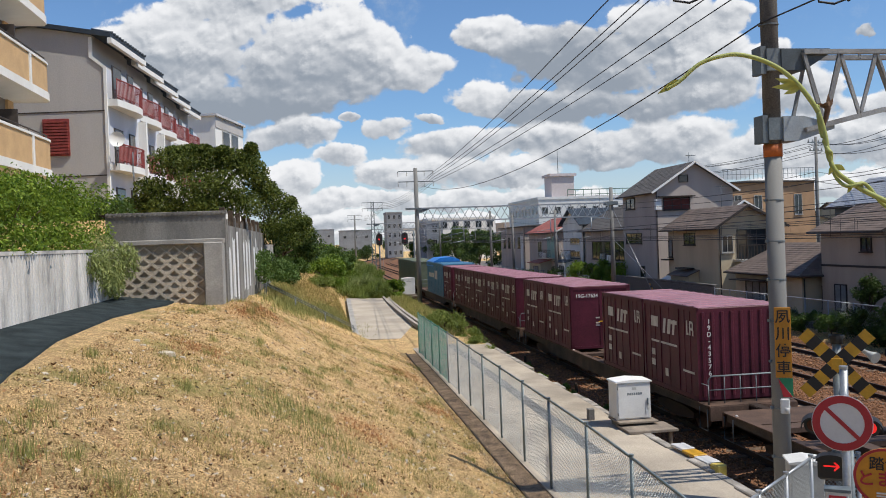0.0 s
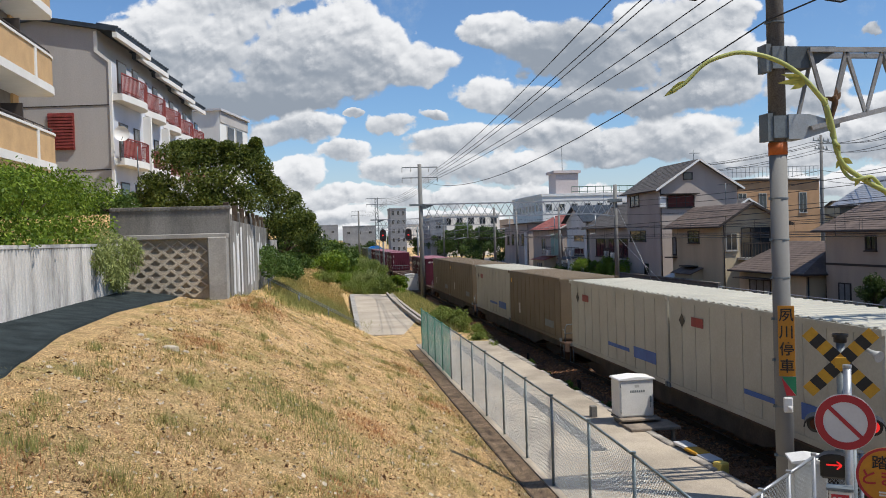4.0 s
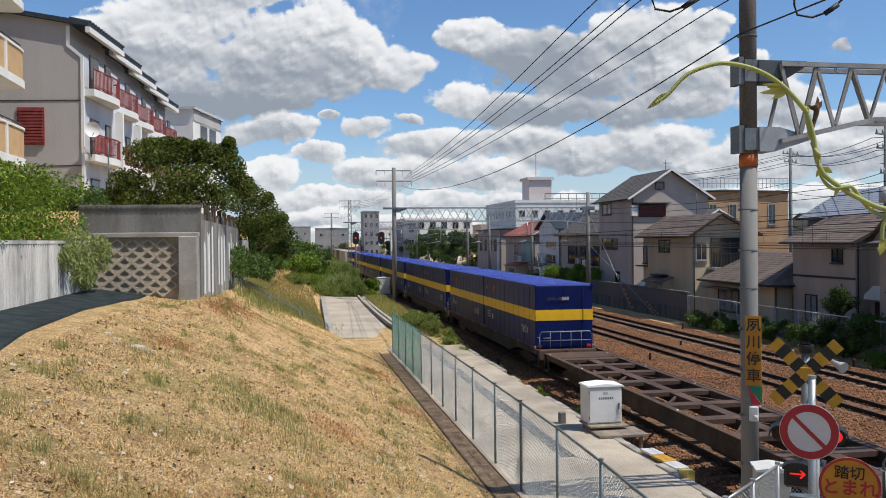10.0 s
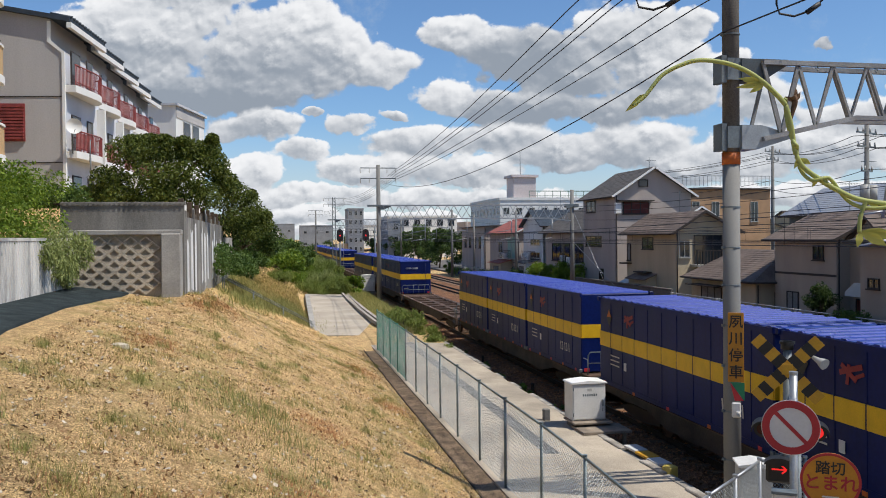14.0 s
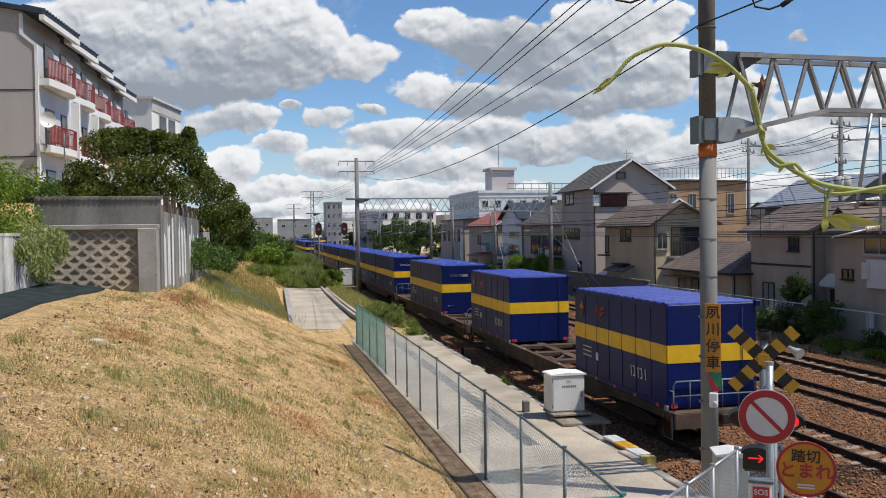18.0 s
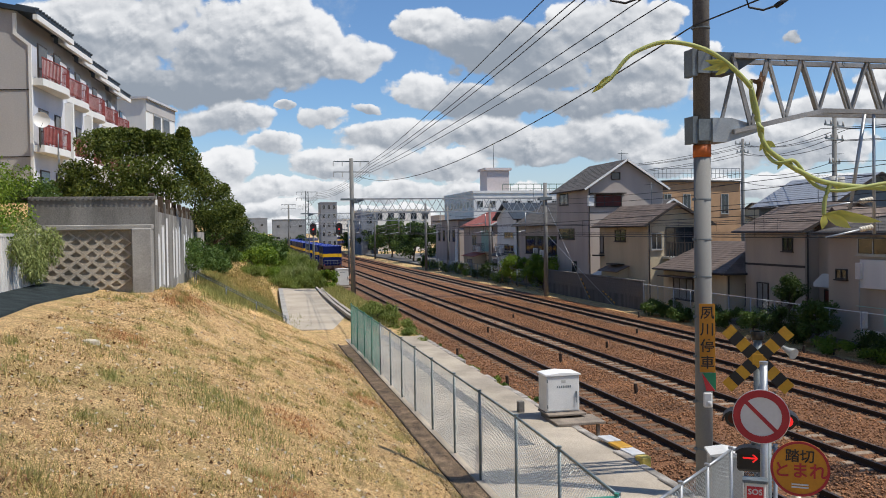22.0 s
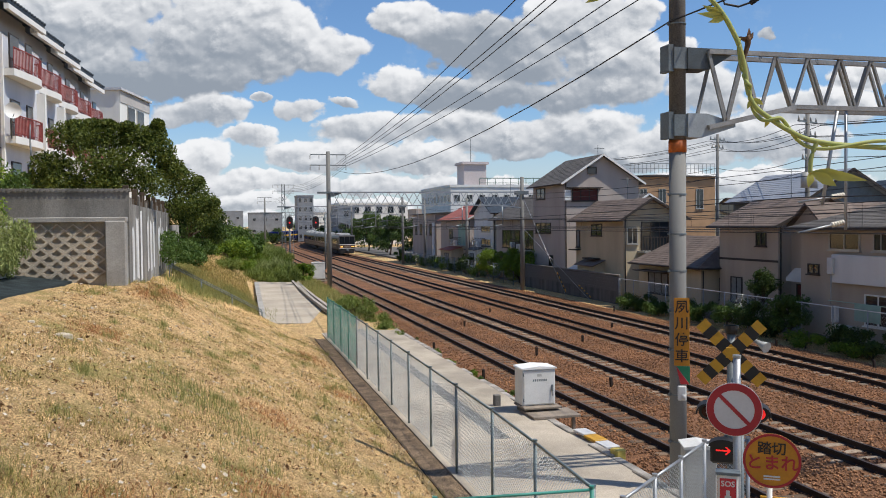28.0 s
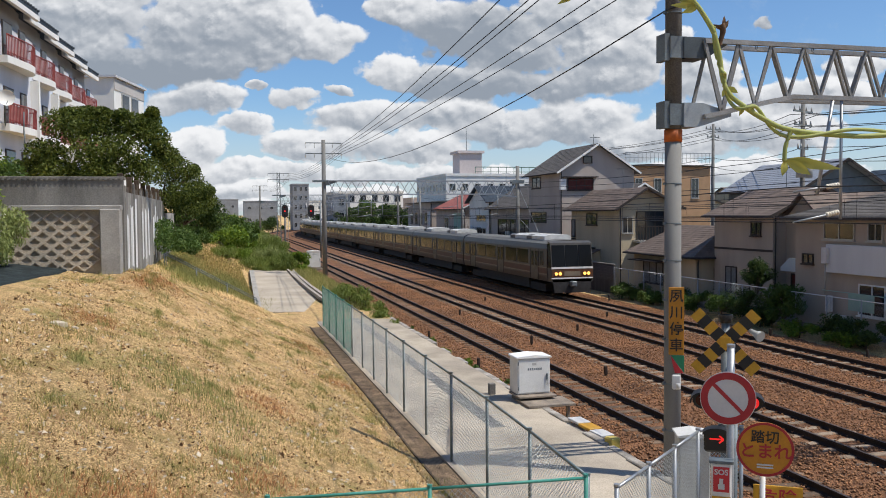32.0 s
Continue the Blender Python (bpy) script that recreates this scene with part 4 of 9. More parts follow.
def build_walls():
    g = Geo()
    g.box(-6.4, -6.14, 1, 28.3, 3.4, 5.5)
    g.box(-6.45, -6.09, 1, 28.3, 5.5, 5.58)
    for i in range(136):
        y = 1.1 + 0.2 * i
        g.prism([(-6.14, y), (-6.1, y + 0.03), (-6.1, y + 0.11), (-6.14, y + 0.14)], 2, 3.9, 5.5)
    solid("wall_ribbed", g, RIBBED, "pale ribbed concrete retaining wall with stains and painted hedge-shadow streaks", "wall", kind="structure")
    # lattice block wall
    back = Geo()
    back.box(-6.5, -3.46, 28.32, 28.6, 3.6, 5.66)
    wall = solid("wall_lattice", back, BLOCK, "retaining wall of diamond lattice concrete blocks", "wall", kind="structure")
    w, h, bar, depth = 0.225, 0.185, 0.042, 0.11
    rim = Geo()
    outer = [(w, 0), (0, h), (-w, 0), (0, -h)]
    inner = [(w - bar * 1.6, 0), (0, h - bar * 1.25), (-w + bar * 1.6, 0), (0, -h + bar * 1.25)]
    for i in range(4):
        j = (i + 1) % 4
        o0, o1, i0, i1 = outer[i], outer[j], inner[i], inner[j]
        front = [(o0[0], 0, o0[1]), (o1[0], 0, o1[1]), (i1[0], 0, i1[1]), (i0[0], 0, i0[1])]
        rear = [(a, depth, c) for a, _, c in front]
        rim.add(front + rear, [(0, 1, 2, 3), (3, 2, 6, 7), (1, 0, 4, 5)])
    sill = -h + bar * 1.25
    rim.add([(-0.1, 0.02, sill + 0.08), (0.1, 0.02, sill + 0.08), (0.0, 0.02, sill), (-0.1, depth, sill + 0.08), (0.1, depth, sill + 0.08), (0, depth, sill)], [(0, 2, 1), (0, 1, 4, 3)])
    me = rim.mesh("lattice_block")
    for row in range(9):
        for col in range(7):
            x = -6.3 + 0.462 * col + (0.231 if row % 2 else 0)
            if x + w > -3.4:
                continue
            ob = part("lattice_block", me, BLOCK, wall)
            ob.location = (x, 28.2, 3.95 + 0.187 * row)
    g = Geo()
    g.cbox(-3.5, -2.9, 28.05, 28.7, 3.3, 5.7, 0.03)
    g.cbox(-6.5, -2.88, 28.1, 28.7, 5.66, 5.82, 0.02)
    solid("wall_pier", g, CONCRETE, "plain concrete end pier and coping of the lattice wall", "wall", kind="structure")
    g = Geo()
    g.box(-6.6, -2.85, 28.72, 28.95, 3.5, 6.62)
    g.cbox(-6.6, -2.8, 28.68, 29.0, 6.62, 6.72, 0.015)
    for i in range(24):
        g.box(-6.5 + 0.155 * i, -6.43 + 0.155 * i, 28.66, 28.72, 6.6, 6.71)
    solid("wall_upper", g, CONCRETE_DARK, "dark rain-stained upper retaining wall with a coping", "wall", kind="structure")
    g = Geo()
    g.box(-3.1, -2.85, 28.95, 50, 3.2, 6.25)
    for k in range(8):
        y = 29.2 + 2.9 * k
        g.cbox(-2.9, -2.83, y, y + 0.22, 3.2, 6.45 + (0.15 if k % 2 else 0), 0.01)
    side = solid("wall_side", g, PATCHED, "peeling white-painted retaining wall with dark streaks and piers", "wall", kind="structure")
    r = random.Random(4)
    for k in range(7):
        for y0, y1 in ((29.5 + 2.9 * k, 30.3 + 2.9 * k + r.uniform(-0.2, 0.3)), (31.0 + 2.9 * k + r.uniform(-0.2, 0.3), 31.7 + 2.9 * k))[:2 if k % 2 == 0 else 1]:
            g = Geo()
            lo, hi = 3.4 + r.uniform(0, 0.5), 5.75 + r.uniform(-0.5, 0.3)
            g.prism([(y0, lo), (y1, lo + r.uniform(-0.2, 0.2)), (y1, hi + r.uniform(-0.3, 0.2)), ((y0 + y1) / 2, hi + r.uniform(-0.3, 0.2)), (y0, hi)], 0, -2.86, -2.842)
            part("paint_patch", g, WHITEWASH, side)
    g = Geo()
    for k in range(28):
        y = 29.4 + 0.74 * k
        if k % 5 != 3:
            g.cbox(-3.03, -2.95, y, y + r.uniform(0.45, 0.7), 6.25, 6.6 + r.uniform(-0.15, 0.1), 0.01)
    for k in range(8):
        g.cbox(-3.08, -2.9, 29.1 + 2.9 * k, 29.28 + 2.9 * k, 6.2, 6.85, 0.015)
    solid("wall_parapet", g, BARK, "brown weathered panels along the wall's top", "wall", kind="structure")
    g = Geo()
    g.box(-3.1, -2.8, 50, 62, 3.2, 5.6)
    solid("wall_end", g, CONCRETE, "low pale concrete wall end", "wall", kind="structure")


build_walls()


def build_greens():
    for k, (y, h) in enumerate(((4.5, 1.1), (9.0, 1.3), (13.4, 1.45), (17.6, 1.5), (21.6, 1.6), (25.0, 1.6))):
        plant("hedge", (-7.5, y, 5.3), [(dx + rnd(-0.2, 0.2), dy + rnd(-0.3, 0.3), h * f + 0.25 * math.sin(dy * 1.9 + k), 0.62, 0.62, 0.5) for dx in (-1.6, -0.7, 0.25, 0.95) for dy in (-1.8, -0.6, 0.6, 1.8) for f in ((0.35, 1.0) if dx > 0.5 else (1.0,))], LEAF_BRIGHT, 0.105, 520, "bright green leafy hedge above the ribbed wall", "hedge", 0.07, 8, "hedges above the wall")
    plant("weeping_shrub", (-6.5, 25.9, 5.0), [(0.3, -0.6, 0.6, 0.6, 0.7, 0.5), (0.55, 0.5, 0.3, 0.5, 0.7, 0.6), (0.6, 0, -0.3, 0.4, 0.7, 0.5), (0.55, 0.8, -0.5, 0.3, 0.5, 0.4), (0.9, 1.0, 0.2, 0.4, 0.5, 0.6), (0.5, -1.2, 0.1, 0.4, 0.6, 0.4)], LEAF_WILLOW, 0.16, 900, "pale weeping shrub spilling over the wall's corner", "shrub", 0.05, 5, droop=1.2, aspect=0.2)
    crown = [(-0.9, -0.2, 2.75, 1.0, 1.2, 0.75), (-0.2, 0.3, 2.9, 0.95, 1.1, 0.7), (0.7, 0.4, 2.75, 0.95, 1.1, 0.75), (1.7, 0.2, 2.75, 0.8, 1.0, 0.65), (2.35, 0.4, 2.95, 0.55, 0.7, 0.5), (2.6, -0.2, 2.2, 0.7, 0.9, 0.7), (3.0, 0.3, 1.5, 0.6, 0.8, 0.6), (-1.7, -0.4, 1.6, 0.85, 1.0, 0.6), (-2.2, 0.0, 0.95, 0.8, 1.0, 0.5), (-1.2, -0.8, 0.8, 0.95, 1.0, 0.55), (0.1, -1.0, 1.5, 1.1, 1.0, 0.8), (1.3, -0.9, 1.6, 1.1, 1.0, 0.8), (0.6, -1.2, 0.7, 1.0, 0.9, 0.5), (2.1, -0.8, 0.9, 0.9, 0.9, 0.7), (-0.1, 0.4, 3.35, 0.45, 0.5, 0.3), (0.5, 0.2, 3.3, 0.4, 0.5, 0.3), (-0.8, 0.2, 3.25, 0.4, 0.5, 0.3), (2.5, 0.2, 3.35, 0.3, 0.4, 0.3), (1.3, 0.0, 3.2, 0.4, 0.5, 0.3)]
    plant("tree", (-5.1, 38.5, 6.5), crown, LEAF_TREE, 0.14, 1900, "dark green bushy tree on the terrace behind the wall", "tree", 0.16, 12, "trees on the terrace")
    crown = [(1.6, 0, 1.9, 0.8, 1.3, 0.7), (2.1, 0.5, 1.3, 0.9, 1.4, 0.7), (2.7, 0, 0.7, 0.8, 1.3, 0.55), (1.9, -0.8, 0.5, 1.0, 1.2, 0.7), (0.9, 0, 1.5, 0.9, 1.2, 0.8), (1.3, -0.6, 0.3, 1.0, 1.2, 0.6), (3.0, 0.5, 0.1, 0.7, 1.2, 0.5), (2.4, -0.5, -0.3, 0.8, 1.2, 0.5), (1.4, 0.2, 2.4, 0.4, 0.7, 0.35), (2.4, 0.4, 1.8, 0.35, 0.6, 0.4), (3.2, 0.2, 0.6, 0.35, 0.6, 0.35)]
    plant("tree", (-3.6, 50, 6.2), crown, LEAF_TREE, 0.15, 1100, "dark green bushy tree leaning over the white wall", "tree", 0.14, 8, "trees on the terrace")
    for k, (x, y) in enumerate(((-7.0, 30.6), (-8.4, 31.5), (-10.0, 32.5), (-8.8, 34.5))):
        plant("shrub", (x, y, 6.5), clumps(9, (-0.8, 0.8, -0.7, 0.7, 0.0, 0.8), 0.45, seed=300 + k), LEAF_MID, 0.12, 260, "low green shrub on the terrace above the wall", "shrub", 0.04, 5, "shrubs on the terrace")
    plant("tree", (-2.4, 63, 4.6), clumps(26, (-3.0, 2.6, -4, 4, -0.8, 3.0), 0.9, seed=6), LEAF_DARK, 0.22, 380, "dark green bushy tree on the terrace behind the wall", "tree", 0.14, 8, "trees on the terrace")
    plant("tree", (-2.2, 80, 4.4), clumps(22, (-3, 2.6, -5, 5, -0.6, 2.2), 1.0, seed=8), LEAF_MID, 0.26, 300, "green bushy tree above the far bank", "tree", 0.14, 7, "trees on the terrace")
    plant("shrub", (-2.0, 44.0, 4.0), [(-0.5, -1.5, 0.7, 0.5, 0.9, 0.7), (-0.2, -0.6, 0.5, 0.6, 0.9, 0.6), (0.3, 0.3, 0.4, 0.6, 0.9, 0.5), (0.7, 1.0, 0.2, 0.5, 0.9, 0.4), (-0.5, 0.5, 0.9, 0.5, 0.8, 0.5), (-0.4, -2.4, 0.3, 0.45, 0.8, 0.6), (0.2, -1.2, 0.05, 0.6, 0.9, 0.35), (0.8, 0.0, -0.1, 0.5, 0.8, 0.35)], LEAF_MID, 0.15, 480, "low dark green creepers at the foot of the white wall", "shrub", 0.03, 4, "creepers by the wall")
    plant("shrub", (-1.9, 50, 4.0), clumps(16, (-0.9, 1.4, -3, 3, -0.3, 0.9), 0.5, seed=10), LEAF_MID, 0.15, 330, "low green creepers at the foot of the white wall", "shrub", 0.03, 4, "creepers by the wall")


build_greens()

# ---- lettering ----
def lettering(text, height, depth=0.004, bold=0.0):
    """Text as a mesh in the x-z plane, centred, facing -y."""
    cu = bpy.data.curves.new("lettering", "FONT")
    cu.body, cu.size, cu.extrude, cu.offset, cu.align_x, cu.align_y = text, height, depth, bold, "CENTER", "CENTER"
    cu.resolution_u = 3
    ob = bpy.data.objects.new("lettering", cu)
    scene.collection.objects.link(ob)
    bpy.context.view_layer.update()
    me = bpy.data.meshes.new_from_object(ob.evaluated_get(bpy.context.evaluated_depsgraph_get()))
    bpy.data.objects.remove(ob)
    bpy.data.curves.remove(cu)
    me.materials.clear()
    me.transform(Matrix.Rotation(radians(90), 4, "X"))
    return me


def words(text, height, material, parent, x, y, z, name="lettering", bold=0.0, rz=0.0):
    ob = part(name, lettering(text, height, 0.003, bold), material, parent)
    ob.matrix_basis = pose(x, y, z, 0, 0, rz)
    return ob


def bars(n, w, h, gap, material, parent, x, y, z, name="marking", rz=0.0):
    """Plain bars in place of writing, in the x-z plane facing -y."""
    g = Geo()
    for i in range(n):
        g.box(-w / 2, w / 2, -0.003, 0.003, -i * gap - h / 2, -i * gap + h / 2)
    ob = part(name, g, material, parent)
    ob.matrix_basis = pose(x, y, z, 0, 0, rz)
    return ob


# ---- the service path ----
KERB = mat("kerb_concrete", (0.38, 0.35, 0.31), 0.9, vary=0.15, scale=3, fine=40, bump=0.3, island=0.2, stain_or_shade=0.4, stain_or_shade_color=(0.13, 0.11, 0.09))


DIRT = mat("dark_dirt", (0.3, 0.21, 0.13), 0.98, vary=0.3, scale=2.5, fine=45, bump=0.8, tint=(0.16, 0.11, 0.068), fine_amt=1.0)


def build_path():
    g = Geo()
    g.prism([(4.45, 0.05), (4.45, 0.4), (6.2, 0.42), (8.05, 0.4), (8.05, 0.0)], 1, -30, 44)
    solid("path", g, CONCRETE_PALE, "pale concrete service path beside the line", "path", kind="structure")
    # low dark grey strip along the middle of the path
    g = Geo()
    g.prism([(6.15, 0.424), (6.2, 0.43), (6.5, 0.43), (6.52, 0.424)], 1, 19, 44)
    solid("drain_cover", g, mat("dark_grey_strip", (0.12, 0.125, 0.13), 0.85, vary=0.2, scale=2, fine=25, bump=0.2), "dark grey strip along the middle of the path", "drain", kind="structure")
    g = Geo()
    g.add([(2.1, 44.0, 0.55), (6.1, 44.0, 0.42), (6.2, 74, 0.62), (2.9, 74, 0.75), (2.1, 44.0, 0), (6.1, 44.0, 0), (6.2, 74, 0), (2.9, 74, 0)], [(0, 1, 2, 3), (0, 4, 5, 1), (1, 5, 6, 2), (2, 6, 7, 3), (3, 7, 4, 0)])
    solid("slab", g, mat("sunlit_warm_concrete", (0.43, 0.375, 0.3), 0.9, vary=0.1, scale=0.5, fine=25, bump=0.2, stain_or_shade=0.5, stain_or_shade_color=(0.25, 0.2, 0.15)), "broad pale concrete apron at the foot of the bank", "slab", kind="structure")
    g = Geo()
    g.prism([(1.8, 44.0), (2.1, 44.0), (2.9, 74), (2.55, 74)], 2, 0.2, 0.76)
    solid("slab_edge", g, CONCRETE, "worn concrete edging of the apron", "edging", kind="structure")
    strip = thing("kerb", 8.15, 0, 0.2, label="broken concrete kerb stones between path and ballast", category="kerb", kind="structure")
    r = random.Random(2)
    for k in range(34):
        y = 7.0 + 1.1 * k
        if r.random() < 0.12:
            continue
        gk = Geo()
        gk.cbox(-0.11, 0.11, 0.02, 1.06 + r.uniform(-0.05, 0.02), -0.3, 0.22 + r.uniform(-0.05, 0.03), 0.02)
        ob = part("kerb_stone", gk, KERB, strip)
        ob.matrix_basis = pose(r.uniform(-0.04, 0.04), y, 0, 0, r.uniform(-3, 3), r.uniform(-1.5, 1.5))
    rail = thing("low_wall", 5.9, 44, 0.4, label="low pale concrete edge beam beside the apron", category="wall", kind="structure")
    g = Geo()
    pts = [(0.15, -1.0), (-0.25, 5), (-0.3, 15), (-0.25, 23), (0.0, 35), (0.3, 48)]
    for (xa, ya), (xb, yb) in zip(pts, pts[1:]):
        g.beam((xa, ya, 0.25), (xb, yb, 0.25), 0.17, 0.2)
        g.beam((xa + 0.5, ya, 0.05), (xb + 0.5, yb, 0.05), 0.2, 0.35)
    part("edge_beam", g, KERB, rail)
    # flight of steps down the far flank
    st = thing("steps", -2.4, 41.5, 0, label="narrow concrete steps down the far flank of the bank", category="steps")
    for k in range(12):
        g = Geo()
        x = 0.36 * k
        z = ground_z(-2.4 + x + 0.18, 42.5)
        g.cbox(x, x + 0.4, 0, 1.3, z - 0.3, z + 0.1, 0.015)
        part("step", g, KERB, st)
    g = Geo()
    for yy in (0.0, 1.3):
        a, b = ground_z(-2.4, 42.5), ground_z(1.8, 42.5)
        g.tube([(0, yy, a + 0.75), (4.2, yy, b + 0.75)], 0.02, 6)
        for k in range(4):
            zz = ground_z(-2.4 + 1.4 * k, 42.5)
            g.tube([(1.4 * k, yy, zz), (1.4 * k, yy, zz + 0.78)], 0.02, 6)
    part("handrail", g, STEEL_GREY, st)
    # thin dark strip along the foot of the bank, added to draw its shadow line
    g = Geo()
    for k in range(31):
        y = 8.0 + k
        o, q = 0.03 * noise.noise((y * 1.3, 0, 0)), 0.03 * noise.noise((y * 1.3 + 1.3, 0, 0))
        g.add([(3.95 + o, y, 0.2), (3.99 + o, y, 0.2), (3.99 + o, y, 0.385), (3.95 + o, y, 0.385), (3.95 + q, y + 1, 0.2), (3.99 + q, y + 1, 0.2), (3.99 + q, y + 1, 0.385), (3.95 + q, y + 1, 0.385)], [(0, 1, 2, 3), (7, 6, 5, 4), (3, 2, 6, 7), (1, 5, 6, 2), (0, 3, 7, 4)])
    solid("edging", g, BARK, "thin dark strip drawn for the shadow line along the foot of the grass", "edging", kind="structure")
    g = Geo()
    g.prism([(4.0, 0.1), (4.0, 0.36), (4.44, 0.37), (4.44, 0.1)], 1, 8, 38.6)
    solid("verge", g, DIRT, "strip of bare dark dirt along the fence", "verge", kind="structure")


build_path()

GREEN_NET = mat("green_netting", (0.06, 0.42, 0.31), 0.6, vary=0.1, bump=0.0)
GREEN_POST = mat("green_painted_steel", (0.05, 0.25, 0.2), 0.5, vary=0.1, bump=0.02)
FENCE_POST = mat("dull_fence_post", (0.2, 0.25, 0.26), 0.5, metal=0.5, vary=0.12, bump=0.05)
WIRE = mat("fence_wire", (0.42, 0.45, 0.46), 0.5, metal=0.5, vary=0.05, bump=0.0)


def link_mesh(p, q, z0, z1, gap=0.075, r=0.003):
    """Crossing diagonal wires between two uprights."""
    g = Geo()
    p, q = Vector((*p, 0)), Vector((*q, 0))
    way, length, h = (q - p).normalized(), (q - p).length, z1 - z0
    n = int((length + h) / gap)
    for i in range(n + 1):
        s = i * gap
        for flip in (0, 1):
            a, b = max(0.0, s - h), min(length, s)
            if b <= a:
                continue
            za, zb = z0 + (s - a), z0 + (s - b)
            if flip:
                a, b = length - a, length - b
            u, v = p + way * a + Vector((0, 0, za)), p + way * b + Vector((0, 0, zb))
            g.tube([u, v], r, 3, caps=False)
    return g


def net_mesh(p, q, z0, z1, gap=0.08, r=0.0045):
    g = Geo()
    p, q = Vector((*p, 0)), Vector((*q, 0))
    length = (q - p).length
    for i in range(int(length / gap) + 1):
        u = p.lerp(q, i * gap / length)
        g.tube([u + Vector((0, 0, z0)), u + Vector((0, 0, z1))], r, 3, caps=False)
    for i in range(int((z1 - z0) / gap) + 1):
        z = Vector((0, 0, z0 + i * gap))
        g.tube([p + z, q + z], r, 3, caps=False)
    return g


def fence_run(points, z0, z1, label, netted=0, post=FENCE_POST, r=0.03, gap=0.075, rail_mat=None, group=""):
    f = thing("chain_link_fence", points[0][0], points[0][1], z0, label=label, category="fence", group=group)
    o = Vector((points[0][0], points[0][1], 0))
    loc = [(Vector((*p[:2], 0)) - o) for p in points]
    h = z1 - z0
    for i, p in enumerate(loc):
        g = Geo()
        g.tube([(p.x, p.y, -0.35), (p.x, p.y, h + 0.03)], r, 8)
        g.ring(p.x, p.y, 0, r * 1.25, 8, 2, h + 0.02, h + 0.05)
        part("post", g, GREEN_POST if i < netted else post, f)
    for i in range(len(loc) - 1):
        a, b = loc[i], loc[i + 1]
        g = Geo()
        g.tube([(a.x, a.y, h), (b.x, b.y, h)], r * 0.75, 7)
        part("top_rail", g, GREEN_POST if i < netted else (rail_mat or post), f)
        if i < netted:
            part("net_panel", net_mesh(a.xy, b.xy, 0.04, h - 0.02), GREEN_NET, f, "green plastic netting tied to the fence")
        part("mesh_panel", link_mesh(a.xy, b.xy, 0.05, h, gap), WIRE, f)
    return f


def build_fences():
    run = [(4.56, 38.6), (4.56, 36.4), (4.56, 34.2), (4.56, 32.1), (4.56, 30.0), (4.56, 27.8), (4.56, 25.7), (4.56, 23.6), (4.56, 21.3), (4.56, 18.9), (4.56, 16.7), (4.56, 14.3), (4.5, 12.0), (4.4, 9.7)]
    fence_run(run, 0.4, 2.2, "tall chain-link fence with green netting at its far end", 4)
    fence_run([(4.36, 9.66), (2.4, 9.8), (0.5, 9.95), (-1.5, 10.1), (-3.4, 10.2)], 0.42, 2.2, "chain-link fence with a pale green top rail across the bank's end", 0, GREEN_POST, 0.026, group="")
    fence_run([(4.55, 9.2), (5.35, 9.9), (6.1, 10.55), (6.9, 11.26), (7.6, 11.2)], 0.4, 2.2, "galvanised chain-link gate fence with a bright top rail", 0, GALV, 0.03, 0.06)


build_fences()

SIGN_WHITE = mat("sign_white", (0.55, 0.55, 0.55), 0.5, vary=0.03, bump=0.02)
SIGN_RED = mat("sign_red", (0.36, 0.02, 0.03), 0.5, vary=0.06, bump=0.02)
SIGN_GREEN = mat("sign_green", (0.02, 0.22, 0.1), 0.5, vary=0.06, bump=0.02)
SIGN_ORANGE = mat("sign_orange", (0.5, 0.21, 0.015), 0.5, vary=0.06, bump=0.02)
LAMP_RED = glow("lit_red_lamp", (0.9, 0.02, 0.02), 0.75)
LENS_DARK = mat("dark_red_lens", (0.06, 0.008, 0.008), 0.25, vary=0.1, bump=0.0)
CASE_WHITE = mat("equipment_case_paint", (0.66, 0.66, 0.64), 0.5, vary=0.05, scale=2, fine=30, bump=0.04, stain_or_shade=0.25, stain_or_shade_color=(0.35, 0.3, 0.24))
CASE_GREY = mat("grey_case_paint", (0.42, 0.42, 0.4), 0.6, vary=0.08, scale=2, bump=0.05, stain_or_shade=0.3, stain_or_shade_color=(0.2, 0.17, 0.14))
FACE = 33.0  # signs turn towards the crossing road


def ring_disc(r0, r1, seg, y0, y1):
    """A flat ring as one closed band."""
    v, f = [], []
    for k in range(seg):
        t = 2 * math.pi * k / seg
        v += [(r * math.cos(t), y, r * math.sin(t)) for y, r in ((y0, r0), (y0, r1), (y1, r1), (y1, r0))]
    for k in range(seg):
        j = (k + 1) % seg
        for q in range(4):
            f.append((4 * k + q, 4 * k + (q + 1) % 4, 4 * j + (q + 1) % 4, 4 * j + q))
    return Geo().add(v, f)


def disc(r, seg, y0, y1):
    return Geo().ring(0, 0, 0, r, seg, 1, y0, y1)


